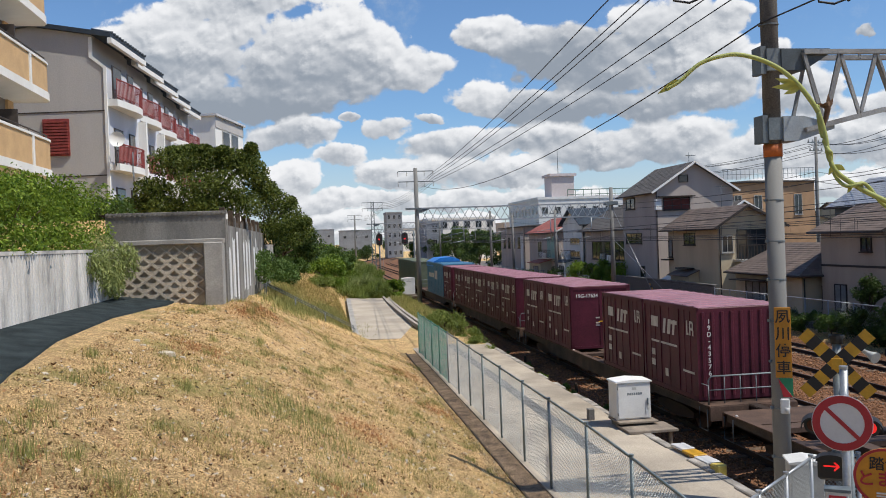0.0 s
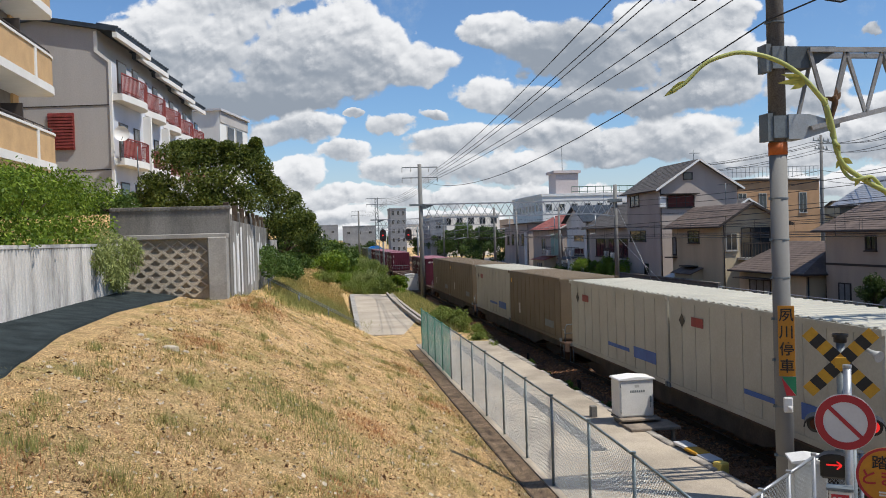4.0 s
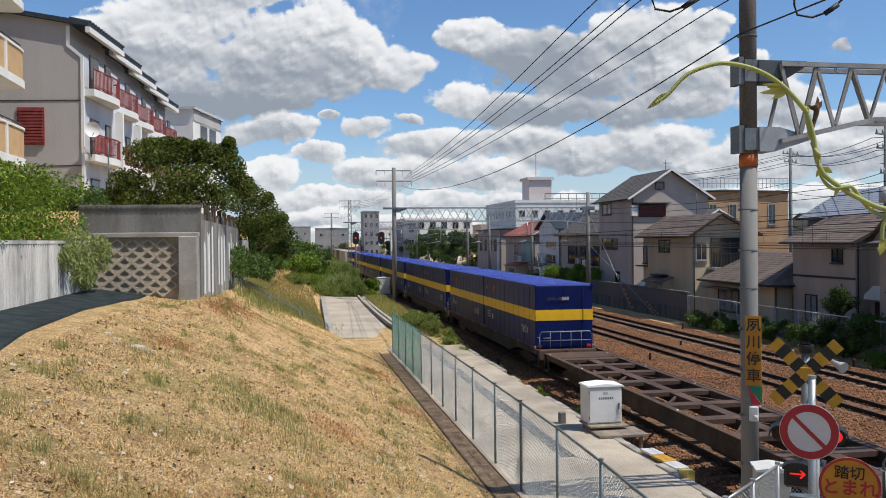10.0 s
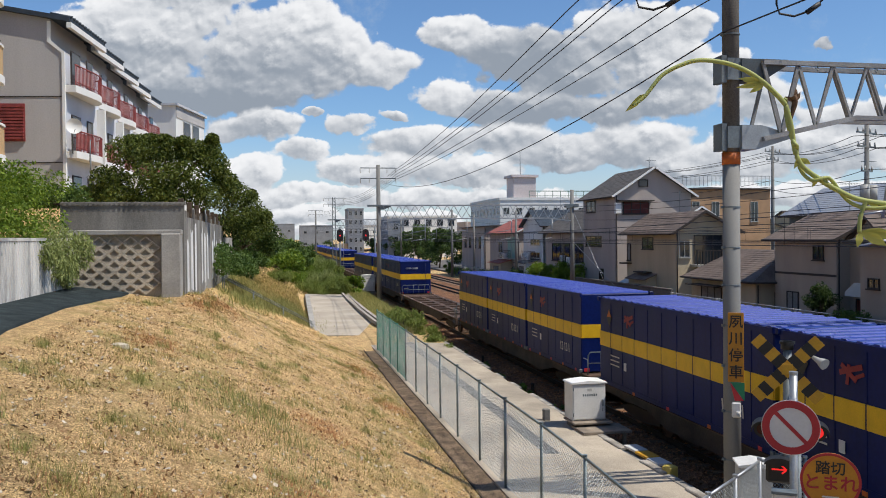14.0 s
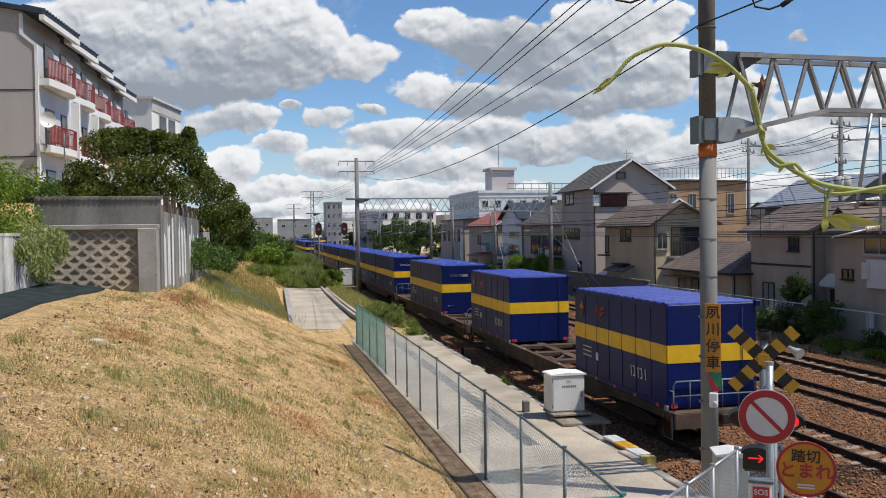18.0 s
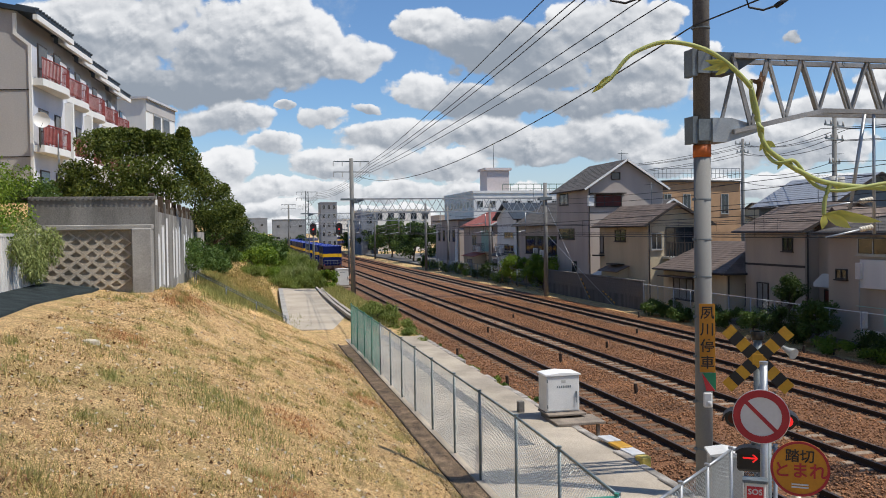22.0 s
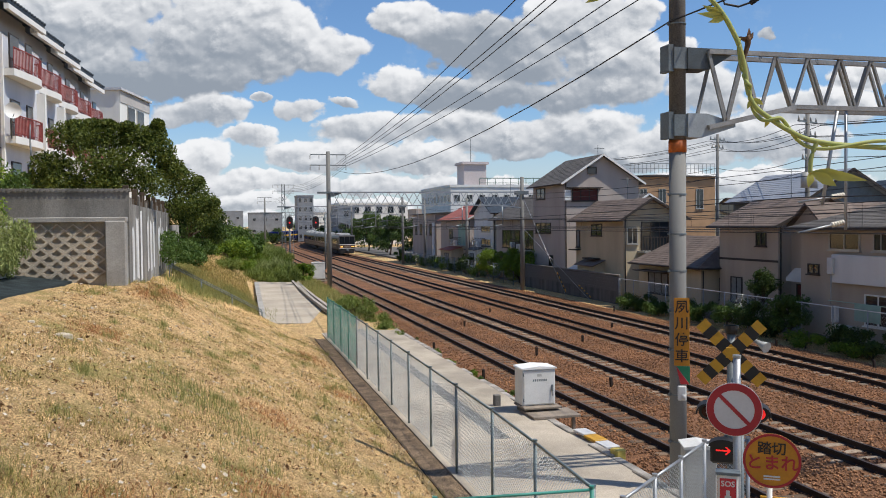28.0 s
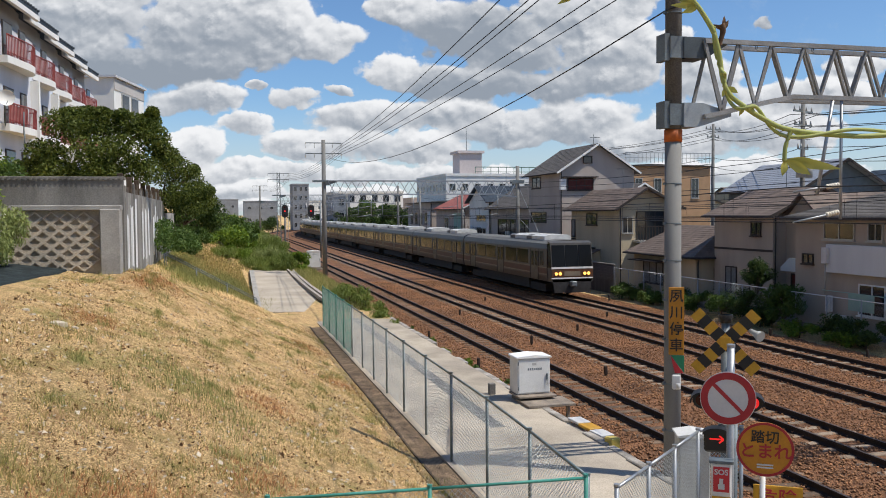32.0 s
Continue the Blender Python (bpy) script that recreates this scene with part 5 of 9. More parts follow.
def build_signs():
    # round signs on a galvanised post
    s = thing("road_sign", 5.52, 8.34, 0.4, -FACE, "round red and white no-vehicles sign on a steel post", "road sign")
    g = Geo()
    g.tube([(0, 0.05, 0), (0, 0.05, 3.57)], 0.042, 14)
    g.ring(0, 0.05, 0, 0.046, 14, 2, 3.57, 3.6)
    part("post", g, GALV, s)
    board = part("board", disc(0.3, 40, -0.012, 0.0), SIGN_WHITE, s)
    board.location = (-0.03, -0.02, 3.0)
    part("ring", ring_disc(0.215, 0.292, 40, -0.018, -0.011), SIGN_RED, board)
    g = Geo()
    g.beam((-0.155, -0.0155, 0.155), (0.155, -0.0155, -0.155), 0.006, 0.042)
    part("slash", g, SIGN_RED, board)
    for dz in (-0.15, 0.15):
        g = Geo()
        g.box(-0.08, 0.02, 0.0, 0.09, 2.98 + dz, 3.02 + dz)
        part("bracket", g, GALV, s)
    y = thing("crossing_sign", 5.78, 8.08, 0.4, -FACE, "round orange crossing stop sign with black and red lettering", "road sign")
    board = part("board", disc(0.3, 40, -0.012, 0.0), SIGN_ORANGE, y)
    board.location = (0.0, 0, 2.47)
    part("ring", ring_disc(0.272, 0.3, 40, -0.017, -0.011), SIGN_RED, board)
    words("踏切", 0.15, BLACK, board, 0.0, -0.016, 0.13, bold=0.002)
    words("とまれ", 0.18, SIGN_RED, board, 0.0, -0.016, -0.03, bold=0.003)
    bars(2, 0.17, 0.016, 0.03, SIGN_WHITE, board, 0.0, -0.016, -0.17)
    g = Geo()
    g.tube([(-0.02, 0.06, 0), (-0.02, 0.06, 2.7)], 0.03, 10)
    part("post", g, WHITE_PAINT, y)
    d = thing("warning_board", 6.0, 8.15, 0.4, -FACE, "yellow warning board with red lettering low on the crossing", "sign")
    g = Geo()
    g.cbox(-0.26, 0.26, -0.01, 0.01, 1.7, 2.02, 0.004)
    board = part("board", g, YELLOW, d)
    words("危険", 0.2, SIGN_RED, board, 0.0, -0.014, 1.88, bold=0.002)
    g = Geo()
    g.tube([(0.2, 0.04, 0), (0.2, 0.04, 2.0)], 0.025, 8)
    part("post", g, WHITE_PAINT, d)
    # emergency button case
    e = thing("emergency_button_box", 5.38, 8.3, 0.4, -FACE, "white emergency button case with a red panel on a thin post", "alarm box")
    g = Geo()
    g.cbox(-0.11, 0.11, -0.06, 0.06, 1.75, 2.3, 0.015)
    box = part("case", g, CASE_WHITE, e)
    g = Geo()
    g.box(-0.085, 0.085, -0.066, -0.06, 1.98, 2.26)
    part("red_panel", g, RED, box)
    words("SOS", 0.085, SIGN_WHITE, box, 0.0, -0.068, 2.2, bold=0.002)
    g = Geo()
    g.box(-0.02, 0.02, -0.07, -0.066, 2.05, 2.13)
    g.box(-0.035, 0.035, -0.07, -0.066, 2.01, 2.07)
    part("pointing_mark", g, SIGN_WHITE, box)
    g = Geo()
    g.box(-0.1, 0.1, -0.07, -0.06, 1.76, 1.93)
    part("yellow_panel", g, YELLOW, box)
    g = Geo()
    g.tube([(0, 0.02, 0), (0, 0.02, 1.76)], 0.03, 8)
    g.box(-0.13, 0.13, -0.08, 0.08, 2.3, 2.33)
    part("post", g, STEEL_GREY, e)
    # level crossing signal with crossed boards
    x = thing("crossing_signal", 7.38, 11.3, 0.2, -FACE, "level crossing signal with yellow and black crossed boards", "signal")
    g = Geo()
    g.tube([(0, 0.08, 0), (0, 0.08, 3.6)], 0.06, 12)
    part("post", g, STEEL_GREY, x)
    for k, ang in enumerate((45, -45)):
        holder = Geo()
        holder.box(-0.62, 0.62, -0.012 - 0.014 * k, 0.0 - 0.014 * k, -0.095, 0.095)
        b = part("cross_board", holder, YELLOW, x)
        b.matrix_basis = pose(0, 0, 3.32, 0, ang, 0)
        for j in (-0.42, -0.16, 0.16, 0.42):
            g = Geo()
            w = 0.066
            yf = -0.012 - 0.014 * k
            g.prism([(j - w, -0.097), (j + w, -0.097), (j + w, 0.097), (j - w, 0.097)], 1, yf - 0.004, yf)
            part("stripe", g, BLACK, b)
    g = Geo()
    g.cbox(-0.075, 0.075, -0.05, -0.035, 3.24, 3.4, 0.005)
    part("centre_plate", g, YELLOW, x)
    g = Geo()
    g.tube([(0, 0.08, 3.6), (0, 0.08, 3.72)], 0.09, 12)
    g.ring(0, 0.08, 0, 0.11, 12, 2, 3.68, 3.72)
    part("bell", g, BLACK, x)
    g = Geo()
    g.tube([(0.34, 0.1, 3.5), (0.42, 0.0, 3.46), (0.5, -0.08, 3.42)], [0.025, 0.045, 0.085], 14)
    part("loudspeaker", g, CASE_GREY, x)
    for sx, lit in ((-0.34, LENS_DARK), (0.4, LAMP_RED)):
        h = Geo()
        h.tube([(sx, 0.12, 2.42), (sx, -0.04, 2.42)], 0.13, 18)
        rim = [(math.cos(math.pi * q / 8), math.sin(math.pi * q / 8)) for q in range(9)]
        h.prism([(sx + 0.165 * a_, 2.42 + 0.165 * b_) for a_, b_ in rim] + [(sx + 0.145 * a_, 2.42 + 0.145 * b_) for a_, b_ in rim[::-1]], 1, -0.3, 0.02)
        lamp = part("lamp", h, BLACK, x)
        ln = disc(0.085, 18, -0.055, -0.045)
        ob = part("lens", ln, lit, lamp)
        ob.location = (sx, 0, 2.42)
    g = Geo()
    g.box(-0.42, 0.42, 0.06, 0.1, 2.39, 2.45)
    part("lamp_arm", g, STEEL_GREY, x)
    # train direction indicator
    a = thing("direction_indicator", 6.25, 9.75, 0.4, -FACE, "black direction indicator box with lit red arrow", "signal")
    g = Geo()
    g.cbox(-0.16, 0.16, -0.05, 0.1, 1.95, 2.24, 0.03)
    box = part("case", g, BLACK, a)
    for zz, s_ in ((2.13, 1),):
        g = Geo()
        g.box(-0.09 * s_ - (0 if s_ > 0 else -0.0), 0.07, -0.056, -0.05, zz - 0.009, zz + 0.009)
        g.beam((0.085, -0.053, zz), (0.03, -0.053, zz + 0.05), 0.006, 0.018)
        g.beam((0.085, -0.053, zz), (0.03, -0.053, zz - 0.05), 0.006, 0.018)
        part("arrow", g, LAMP_RED, box)
    g = Geo()
    g.prism([(0.18 * math.cos(t), 2.2 + 0.09 * math.sin(t)) for t in [math.pi * q / 8 for q in range(9)]], 1, -0.14, 0.05)
    part("hood", g, BLACK, a)
    g = Geo()
    g.tube([(0.22, 0.05, 0), (0.22, 0.05, 2.35)], 0.04, 10)
    g.tube([(0.0, 0.05, 2.24), (0.06, 0.05, 2.34), (0.2, 0.05, 2.34)], 0.025, 6)
    part("post", g, STEEL_GREY, a)
    # equipment case behind the gate fence
    c = thing("equipment_case", 7.22, 11.95, 0.3, -20, "tall pale grey equipment case behind the gate fence", "cabinet")
    g = Geo()
    g.cbox(-0.24, 0.24, -0.22, 0.22, 0.2, 1.66, 0.02)
    part("body", g, CASE_GREY, c)
    g = Geo()
    g.prism([(-0.27, 1.66), (0.27, 1.66), (0.27, 1.69), (0, 1.73), (-0.27, 1.69)], 1, -0.26, 0.25)
    part("lid", g, CASE_WHITE, c)
    g = Geo()
    g.box(-0.21, 0.21, -0.235, -0.22, 0.3, 1.6)
    part("door", g, CASE_GREY, c)
    g = Geo()
    g.box(-0.28, 0.28, -0.22, 0.22, -0.2, 0.2)
    part("plinth", g, CONCRETE, c)


build_signs()


PLATFORM = mat("weathered_planks", (0.27, 0.225, 0.18), 0.9, vary=0.15, scale=3, fine=40, bump=0.2)


def case_box(x, y, z, w, d, h, label, group, legs=True):
    c = thing("signal_case", x, y, z, 0, label, "cabinet", group)
    g = Geo()
    g.cbox(-w / 2, w / 2, -d / 2, d / 2, 0, h, 0.02)
    body = part("body", g, CASE_WHITE, c)
    g = Geo()
    g.prism([(-w / 2 - 0.04, h), (w / 2 + 0.04, h), (w / 2 + 0.02, h + 0.035), (0, h + 0.08), (-w / 2 - 0.02, h + 0.035)], 1, -d / 2 - 0.05, d / 2 + 0.03)
    part("lid", g, WHITE_PAINT, c)
    g = Geo()
    g.cbox(-w / 2 + 0.04, w / 2 - 0.03, -d / 2 - 0.02, -d / 2, 0.04, h - 0.03, 0.008)
    door = part("door", g, CASE_WHITE, c)
    g = Geo()
    g.cbox(w / 2 - 0.12, w / 2 - 0.08, -d / 2 - 0.06, -d / 2 - 0.015, h * 0.38, h * 0.56, 0.01)
    g.tube([(w / 2 - 0.1, -d / 2 - 0.05, h * 0.4), (w / 2 - 0.11, -d / 2 - 0.06, h * 0.25)], 0.008, 6)
    part("handle", g, STEEL_GREY, door)
    g = Geo()
    for hz in (0.12, h - 0.18):
        g.tube([(-w / 2 + 0.03, -d / 2 - 0.025, hz), (-w / 2 + 0.03, -d / 2 - 0.025, hz + 0.09)], 0.014, 8)
    part("hinge", g, STEEL_GREY, door)
    g = Geo()
    g.box(-0.05, 0.07, -d / 2 - 0.026, -d / 2 - 0.02, h - 0.2, h - 0.13)
    part("plate", g, CASE_GREY, door)
    for i in range(7):
        g = Geo()
        g.box(-0.18 + 0.06 * i, -0.14 + 0.06 * i, -d / 2 - 0.024, -d / 2 - 0.02, h - 0.33, h - 0.27)
        part("marking", g, STEEL_GREY, door)
    g = Geo()
    g.box(-w / 2 + 0.05, w / 2 - 0.05, -d / 2 + 0.06, d / 2 - 0.04, -0.3, 0)
    part("plinth", g, CONCRETE_DARK, c)
    g = Geo()
    g.cbox(-w / 2 - 0.03, w / 2 + 0.1, -d / 2 - 0.25, d / 2, -0.06, -0.005, 0.01)
    g.cbox(-w / 2, w / 2 + 0.38, -d / 2 - 0.85, -d / 2 + 0.1, -0.19, -0.12, 0.01)
    g.box(-w / 2 + 0.12, -w / 2 + 0.2, -d / 2 - 0.7, -d / 2 - 0.62, -0.85, -0.19)
    g.box(w / 2 + 0.2, w / 2 + 0.28, -d / 2 - 0.7, -d / 2 - 0.62, -0.85, -0.19)
    part("step_platform", g, PLATFORM, c)
    return c


def build_cases():
    case_box(8.16, 21.75, 0.6, 0.94, 0.62, 0.98, "white steel signal equipment case on a stepped plinth", "signal cases")
    case_box(8.75, 81.2, 0.45, 1.2, 0.8, 1.5, "tall grey-white signal equipment case beside the mast", "signal cases")
    k = thing("yellow_block", 8.3, 17.0, 0.35, 12, "small yellow plastic kerb block", "block")
    g = Geo()
    g.cbox(-0.13, 0.13, -0.13, 0.13, -0.3, 0.2, 0.03)
    part("body", g, mat("yellow_plastic", (0.6, 0.45, 0.1), 0.5, vary=0.1, bump=0.03), k)
    k = thing("kerb_plate", 8.35, 18.3, 0.35, 4, "fallen white and yellow striped plate on the kerb", "plate")
    for i, m_ in enumerate((SIGN_WHITE, YELLOW, SIGN_WHITE)):
        g = Geo()
        g.cbox(-0.17, 0.17, -0.85 + 0.55 * i, -0.31 + 0.55 * i, 0.06 + 0.02 * i, 0.12 + 0.02 * i, 0.01)
        part("panel", g, m_, k)
    k = thing("marker_post", 7.35, 22.6, 0.4, 0, "short weathered concrete marker post", "post")
    g = Geo()
    g.cbox(-0.09, 0.09, -0.09, 0.09, -0.2, 0.32, 0.02)
    part("body", g, CONCRETE_DARK, k)


build_cases()


# ---- portals, masts and wires ----
def truss_beam(parent, x0, x1, z0, z1, half, haunch, pitch, material, chord=0.09, brace=0.06):
    """A box truss along x: four chords with bracing; haunch: how far the bottom chord drops at both ends."""
    for side in (-half, half):
        g = Geo()
        g.beam((x0, side, z1), (x1, side, z1), chord, chord)
        part("top_chord", g, material, parent)
        g = Geo()
        h = 1.9 if haunch else 0
        if haunch:
            g.beam((x0, side, z0 - haunch), (x0 + h, side, z0), chord, chord)
            g.beam((x1 - h, side, z0), (x1, side, z0 - haunch), chord, chord)
        g.beam((x0 + h, side, z0), (x1 - h, side, z0), chord, chord)
        part("bottom_chord", g, material, parent)
        n = max(2, round((x1 - x0) / pitch))
        step = (x1 - x0) / n

        def low(x):
            d = min(x - x0, x1 - x)
            return z0 - (haunch * (1 - d / h) if haunch and d < h else 0)
        for i in range(n):
            xa, xm, xb = x0 + i * step, x0 + (i + 0.5) * step, x0 + (i + 1) * step
            g = Geo()
            if side < 0:
                g.beam((xa, side, z1), (xm, side, low(xm)), brace, brace * 0.7)
                g.beam((xm, side, low(xm)), (xb, side, z1), brace, brace * 0.7)
            else:
                g.beam((xa, side, low(xa)), (xm, side, z1), brace, brace * 0.7)
                g.beam((xm, side, z1), (xb, side, low(xb)), brace, brace * 0.7)
            part("brace", g, material, parent)


ORANGE = mat("orange_band", (0.5, 0.12, 0.02), 0.6, vary=0.1, bump=0.03)
CREAM_INS = mat("porcelain", (0.6, 0.55, 0.45), 0.3, vary=0.05, bump=0.0)
CABLE = mat("black_cable", (0.02, 0.02, 0.022), 0.6, vary=0.1, bump=0.0)


def insulator(g, p, q, n=5, r=0.06):
    p, q = Vector(p), Vector(q)
    for i in range(n):
        a, b = p.lerp(q, (i + 0.2) / n), p.lerp(q, (i + 0.8) / n)
        g.tube([a, b], [r, r * 0.5], 8)


# near truss: darker, browner galvanised steel, the members' shade put into its colour
TRUSS = mat("shaded_galvanised_truss", (0.27, 0.27, 0.265), 0.6, metal=0.25, vary=0.14, scale=1.5, fine=30, bump=0.06, stain_or_shade=0.5, stain_or_shade_color=(0.13, 0.1, 0.075), island=0.2)


def build_near_portal():
    y = 14.57
    p = thing("catenary_portal", 8.37, y, -0.3, 0, "concrete-poled overhead line portal with a grey steel truss", "portal")
    g = Geo()
    g.tube([(0, 0, 0), (0, 0, 3.7), (0, 0, 7.1)], [0.16, 0.158, 0.156], 20)
    pole = part("pole", g, POLE_CONCRETE, p, "pale grey concrete pole with steel bands")
    g = Geo()
    g.tube([(0, 0, 7.1), (0, 0, 12.5)], [0.156, 0.15], 20)
    part("pole_top", g, mat("weathered_pole_top", (0.15, 0.135, 0.12), 0.9, vary=0.25, scale=2, fine=40, bump=0.2, stain_or_shade=0.6, stain_or_shade_color=(0.27, 0.2, 0.13), streak=True), p, "dark weathered upper pole with rust streaks")
    for z in (1.6, 2.5, 3.35, 4.1, 4.85, 5.55, 6.3, 9.5):
        g = Geo()
        g.ring(0, 0, 0, 0.166, 20, 2, z, z + 0.025)
        g.box(-0.2, -0.155, -0.03, 0.03, z - 0.01, z + 0.035)
        part("band", g, STEEL_GREY, pole)
    g = Geo()
    g.tube([(0, 0, 7.1), (0, 0, 7.33)], 0.168, 20)
    part("orange_band", g, ORANGE, pole)
    for z in (7.35, 8.6):
        g = Geo()
        g.box(-0.27, -0.17, -0.16, 0.16, z, z + 0.5)
        part("clamp_plate", g, STEEL_GREY, p)
        g = Geo()
        g.box(-0.17, 0.17, -0.19, 0.19, z + 0.05, z + 0.45)
        part("clamp", g, STEEL_GREY, p)
    g = Geo()
    g.prism([(0.1, 8.65), (0.1, 9.04), (1.05, 9.04), (1.05, 8.95), (0.55, 8.65)], 1, -0.22, 0.22)
    part("upper_gusset", g, mat("dark_grey_steel", (0.07, 0.085, 0.095), 0.55, metal=0.2, vary=0.12, bump=0.04), p)
    g = Geo()
    g.prism([(0.1, 7.37), (0.1, 7.82), (0.5, 7.82), (1.1, 7.66), (1.1, 7.58), (0.4, 7.37)], 1, -0.22, 0.22)
    part("lower_gusset", g, mat("pale_grey_steel", (0.3, 0.33, 0.35), 0.5, metal=0.2, vary=0.08, bump=0.03), p)
    truss_beam(p, 0.5, 16.4, 7.98, 8.97, 0.26, 0.42, 0.72, TRUSS, 0.085, 0.062)
    g = Geo()
    g.tube([(16.6, 0, 0), (16.6, 0, 11)], 0.18, 16)
    part("pole", g, POLE_CONCRETE, p)
    for k in range(12):
        g = Geo()
        xx = 1.6 + 1.25 * k
        g.tube([(xx, -0.26, 8.95), (xx - 0.03, -0.28, 8.88), (xx, -0.3, 8.83), (xx + 0.03, -0.28, 8.88), (xx, -0.26, 8.95)], 0.008, 5)
        part("hook", g, STEEL_GREY, p)
    for xx, top in ((2.65, 8.0), (6.2, 8.0), (10.05, 8.0), (13.6, 8.0)):
        g = Geo()
        g.tube([(xx + 0.9, 0.0, 8.0), (xx + 0.55, 0, 6.1)], 0.035, 8)
        g.tube([(xx + 1.1, 0.0, 8.0), (xx + 1.1, 0, 5.6)], 0.03, 8)
        g.tube([(xx + 1.1, 0, 5.75), (xx, 0, 5.55)], 0.022, 8)
        g.tube([(xx + 1.1, 0, 6.3), (xx, 0, 6.15)], 0.022, 8)
        arm = part("cantilever", g, GALV, p)
        g = Geo()
        insulator(g, (xx + 1.05, 0, 5.745), (xx + 0.75, 0, 5.69))
        insulator(g, (xx + 1.05, 0, 6.29), (xx + 0.75, 0, 6.25))
        part("insulator", g, CREAM_INS, arm)
    # name board on the pole
    b = thing("name_board", 8.34, y - 0.19, 3.42, -26, "narrow orange board with black station lettering on the pole", "sign")
    g = Geo()
    g.cbox(-0.14, 0.14, -0.012, 0.012, -0.64, 0.64, 0.004)
    part("board", g, SIGN_ORANGE, b)
    for i, ch in enumerate("夙川停車"):
        words(ch, 0.26, BLACK, b, 0, -0.017, 0.46 - 0.31 * i, bold=0.003)
    b = thing("colour_plate", 8.35, y - 0.19, 2.6, -26, "square plate halved in green and red", "sign")
    g = Geo()
    g.prism([(-0.1, 0.17), (0.14, 0.17), (0.14, -0.17)], 1, -0.01, 0.01)
    part("green_half", g, SIGN_GREEN, b)
    g = Geo()
    g.prism([(-0.11, 0.16), (0.13, -0.17), (-0.03, -0.17)], 1, -0.01, 0.01)
    part("red_half", g, RED, b)
    b = thing("meter_box", 8.36, y - 0.18, 2.26, -26, "small white sensor box on the pole", "box")
    g = Geo()
    g.cbox(-0.09, 0.07, -0.05, 0.03, -0.14, 0.14, 0.02)
    part("case", g, CASE_WHITE, b)
    g = Geo()
    g.tube([(0.02, -0.06, -0.1), (0.02, -0.06, -0.02)], 0.035, 10)
    part("lens", g, SIGN_WHITE, b)


def cross_arms(p, z_list, half, x=0.0):
    for z in z_list:
        g = Geo()
        g.beam((x - half, 0, z), (x + half, 0, z), 0.07, 0.07)
        arm = part("cross_arm", g, STEEL_GREY, p)
        for sx in (-half, -half * 0.5, half * 0.5, half):
            g = Geo()
            insulator(g, (x + sx, 0, z - 0.03), (x + sx, 0, z - 0.4), 4, 0.05)
            part("insulator", g, CASE_GREY, arm)


def build_far_portals():
    for y, x_right, lattice, top in ((69.4, 25.0, False, 11.45), (122.0, 25.5, True, 11.6), (176.0, 26.0, False, 11.2)):
        p = thing("catenary_portal", 8.4, y, -0.3, 0, "overhead line portal with crossarms and a grey steel truss", "portal", "far overhead line portals")
        g = Geo()
        if lattice:
            for sx, sy in ((-0.3, -0.3), (0.3, -0.3), (0.3, 0.3), (-0.3, 0.3)):
                g.beam((sx, sy, 0), (sx * 0.6, sy * 0.6, top), 0.07, 0.07)
            for i in range(14):
                z = i * 0.83
                k = 0.3 - 0.12 * z / top
                g.beam((-k, -k, z), (k, -k, z + 0.83), 0.04, 0.04)
                g.beam((k, k, z), (-k, k, z + 0.83), 0.04, 0.04)
                g.beam((-k, k, z), (-k, -k, z + 0.83), 0.04, 0.04)
                g.beam((k, -k, z), (k, k, z + 0.83), 0.04, 0.04)
        else:
            g.tube([(0, 0, 0), (0, 0, top + 0.3)], [0.2, 0.16], 12)
        part("mast", g, STEEL_GREY if lattice else POLE_CONCRETE, p)
        cross_arms(p, (11.5, 10.65), 1.45)
        w = x_right - 8.4
        truss_beam(p, 0.3, w - 0.2, 7.35, 8.45, 0.25, 0.25, 1.3, GALV, 0.09, 0.06)
        g = Geo()
        g.prism([(-0.9, 8.5), (1.0, 8.5), (1.0, 8.35), (0.4, 8.1), (0.1, 8.1), (0.1, 8.35), (-0.9, 8.35)], 1, -0.25, 0.25)
        part("bracket", g, STEEL_GREY, p)
        g = Geo()
        g.tube([(w, 0, 0), (w, 0, 9.75)], [0.2, 0.16], 12)
        part("pole", g, POLE_CONCRETE, p)
        g = Geo()
        g.box(w - 0.6, w + 0.5, -0.3, 0.3, 8.25, 8.55)
        part("clamp", g, STEEL_GREY, p)
        for x0 in TRACKS:
            g = Geo()
            xx = x0 - 8.4
            g.tube([(xx + 1.2, 0, 7.3), (xx + 1.2, 0, 5.6)], 0.04, 7)
            g.tube([(xx + 1.2, 0, 5.7), (xx, 0, 5.5)], 0.025, 7)
            g.tube([(xx + 1.2, 0, 6.4), (xx, 0, 6.2)], 0.025, 7)
            part("cantilever", g, GALV, p)


build_near_portal()
build_far_portals()


def sagged(p, q, sag, n=14):
    p, q = Vector(p), Vector(q)
    return [p.lerp(q, i / n) - Vector((0, 0, sag * 4 * (i / n) * (1 - i / n))) for i in range(n + 1)]


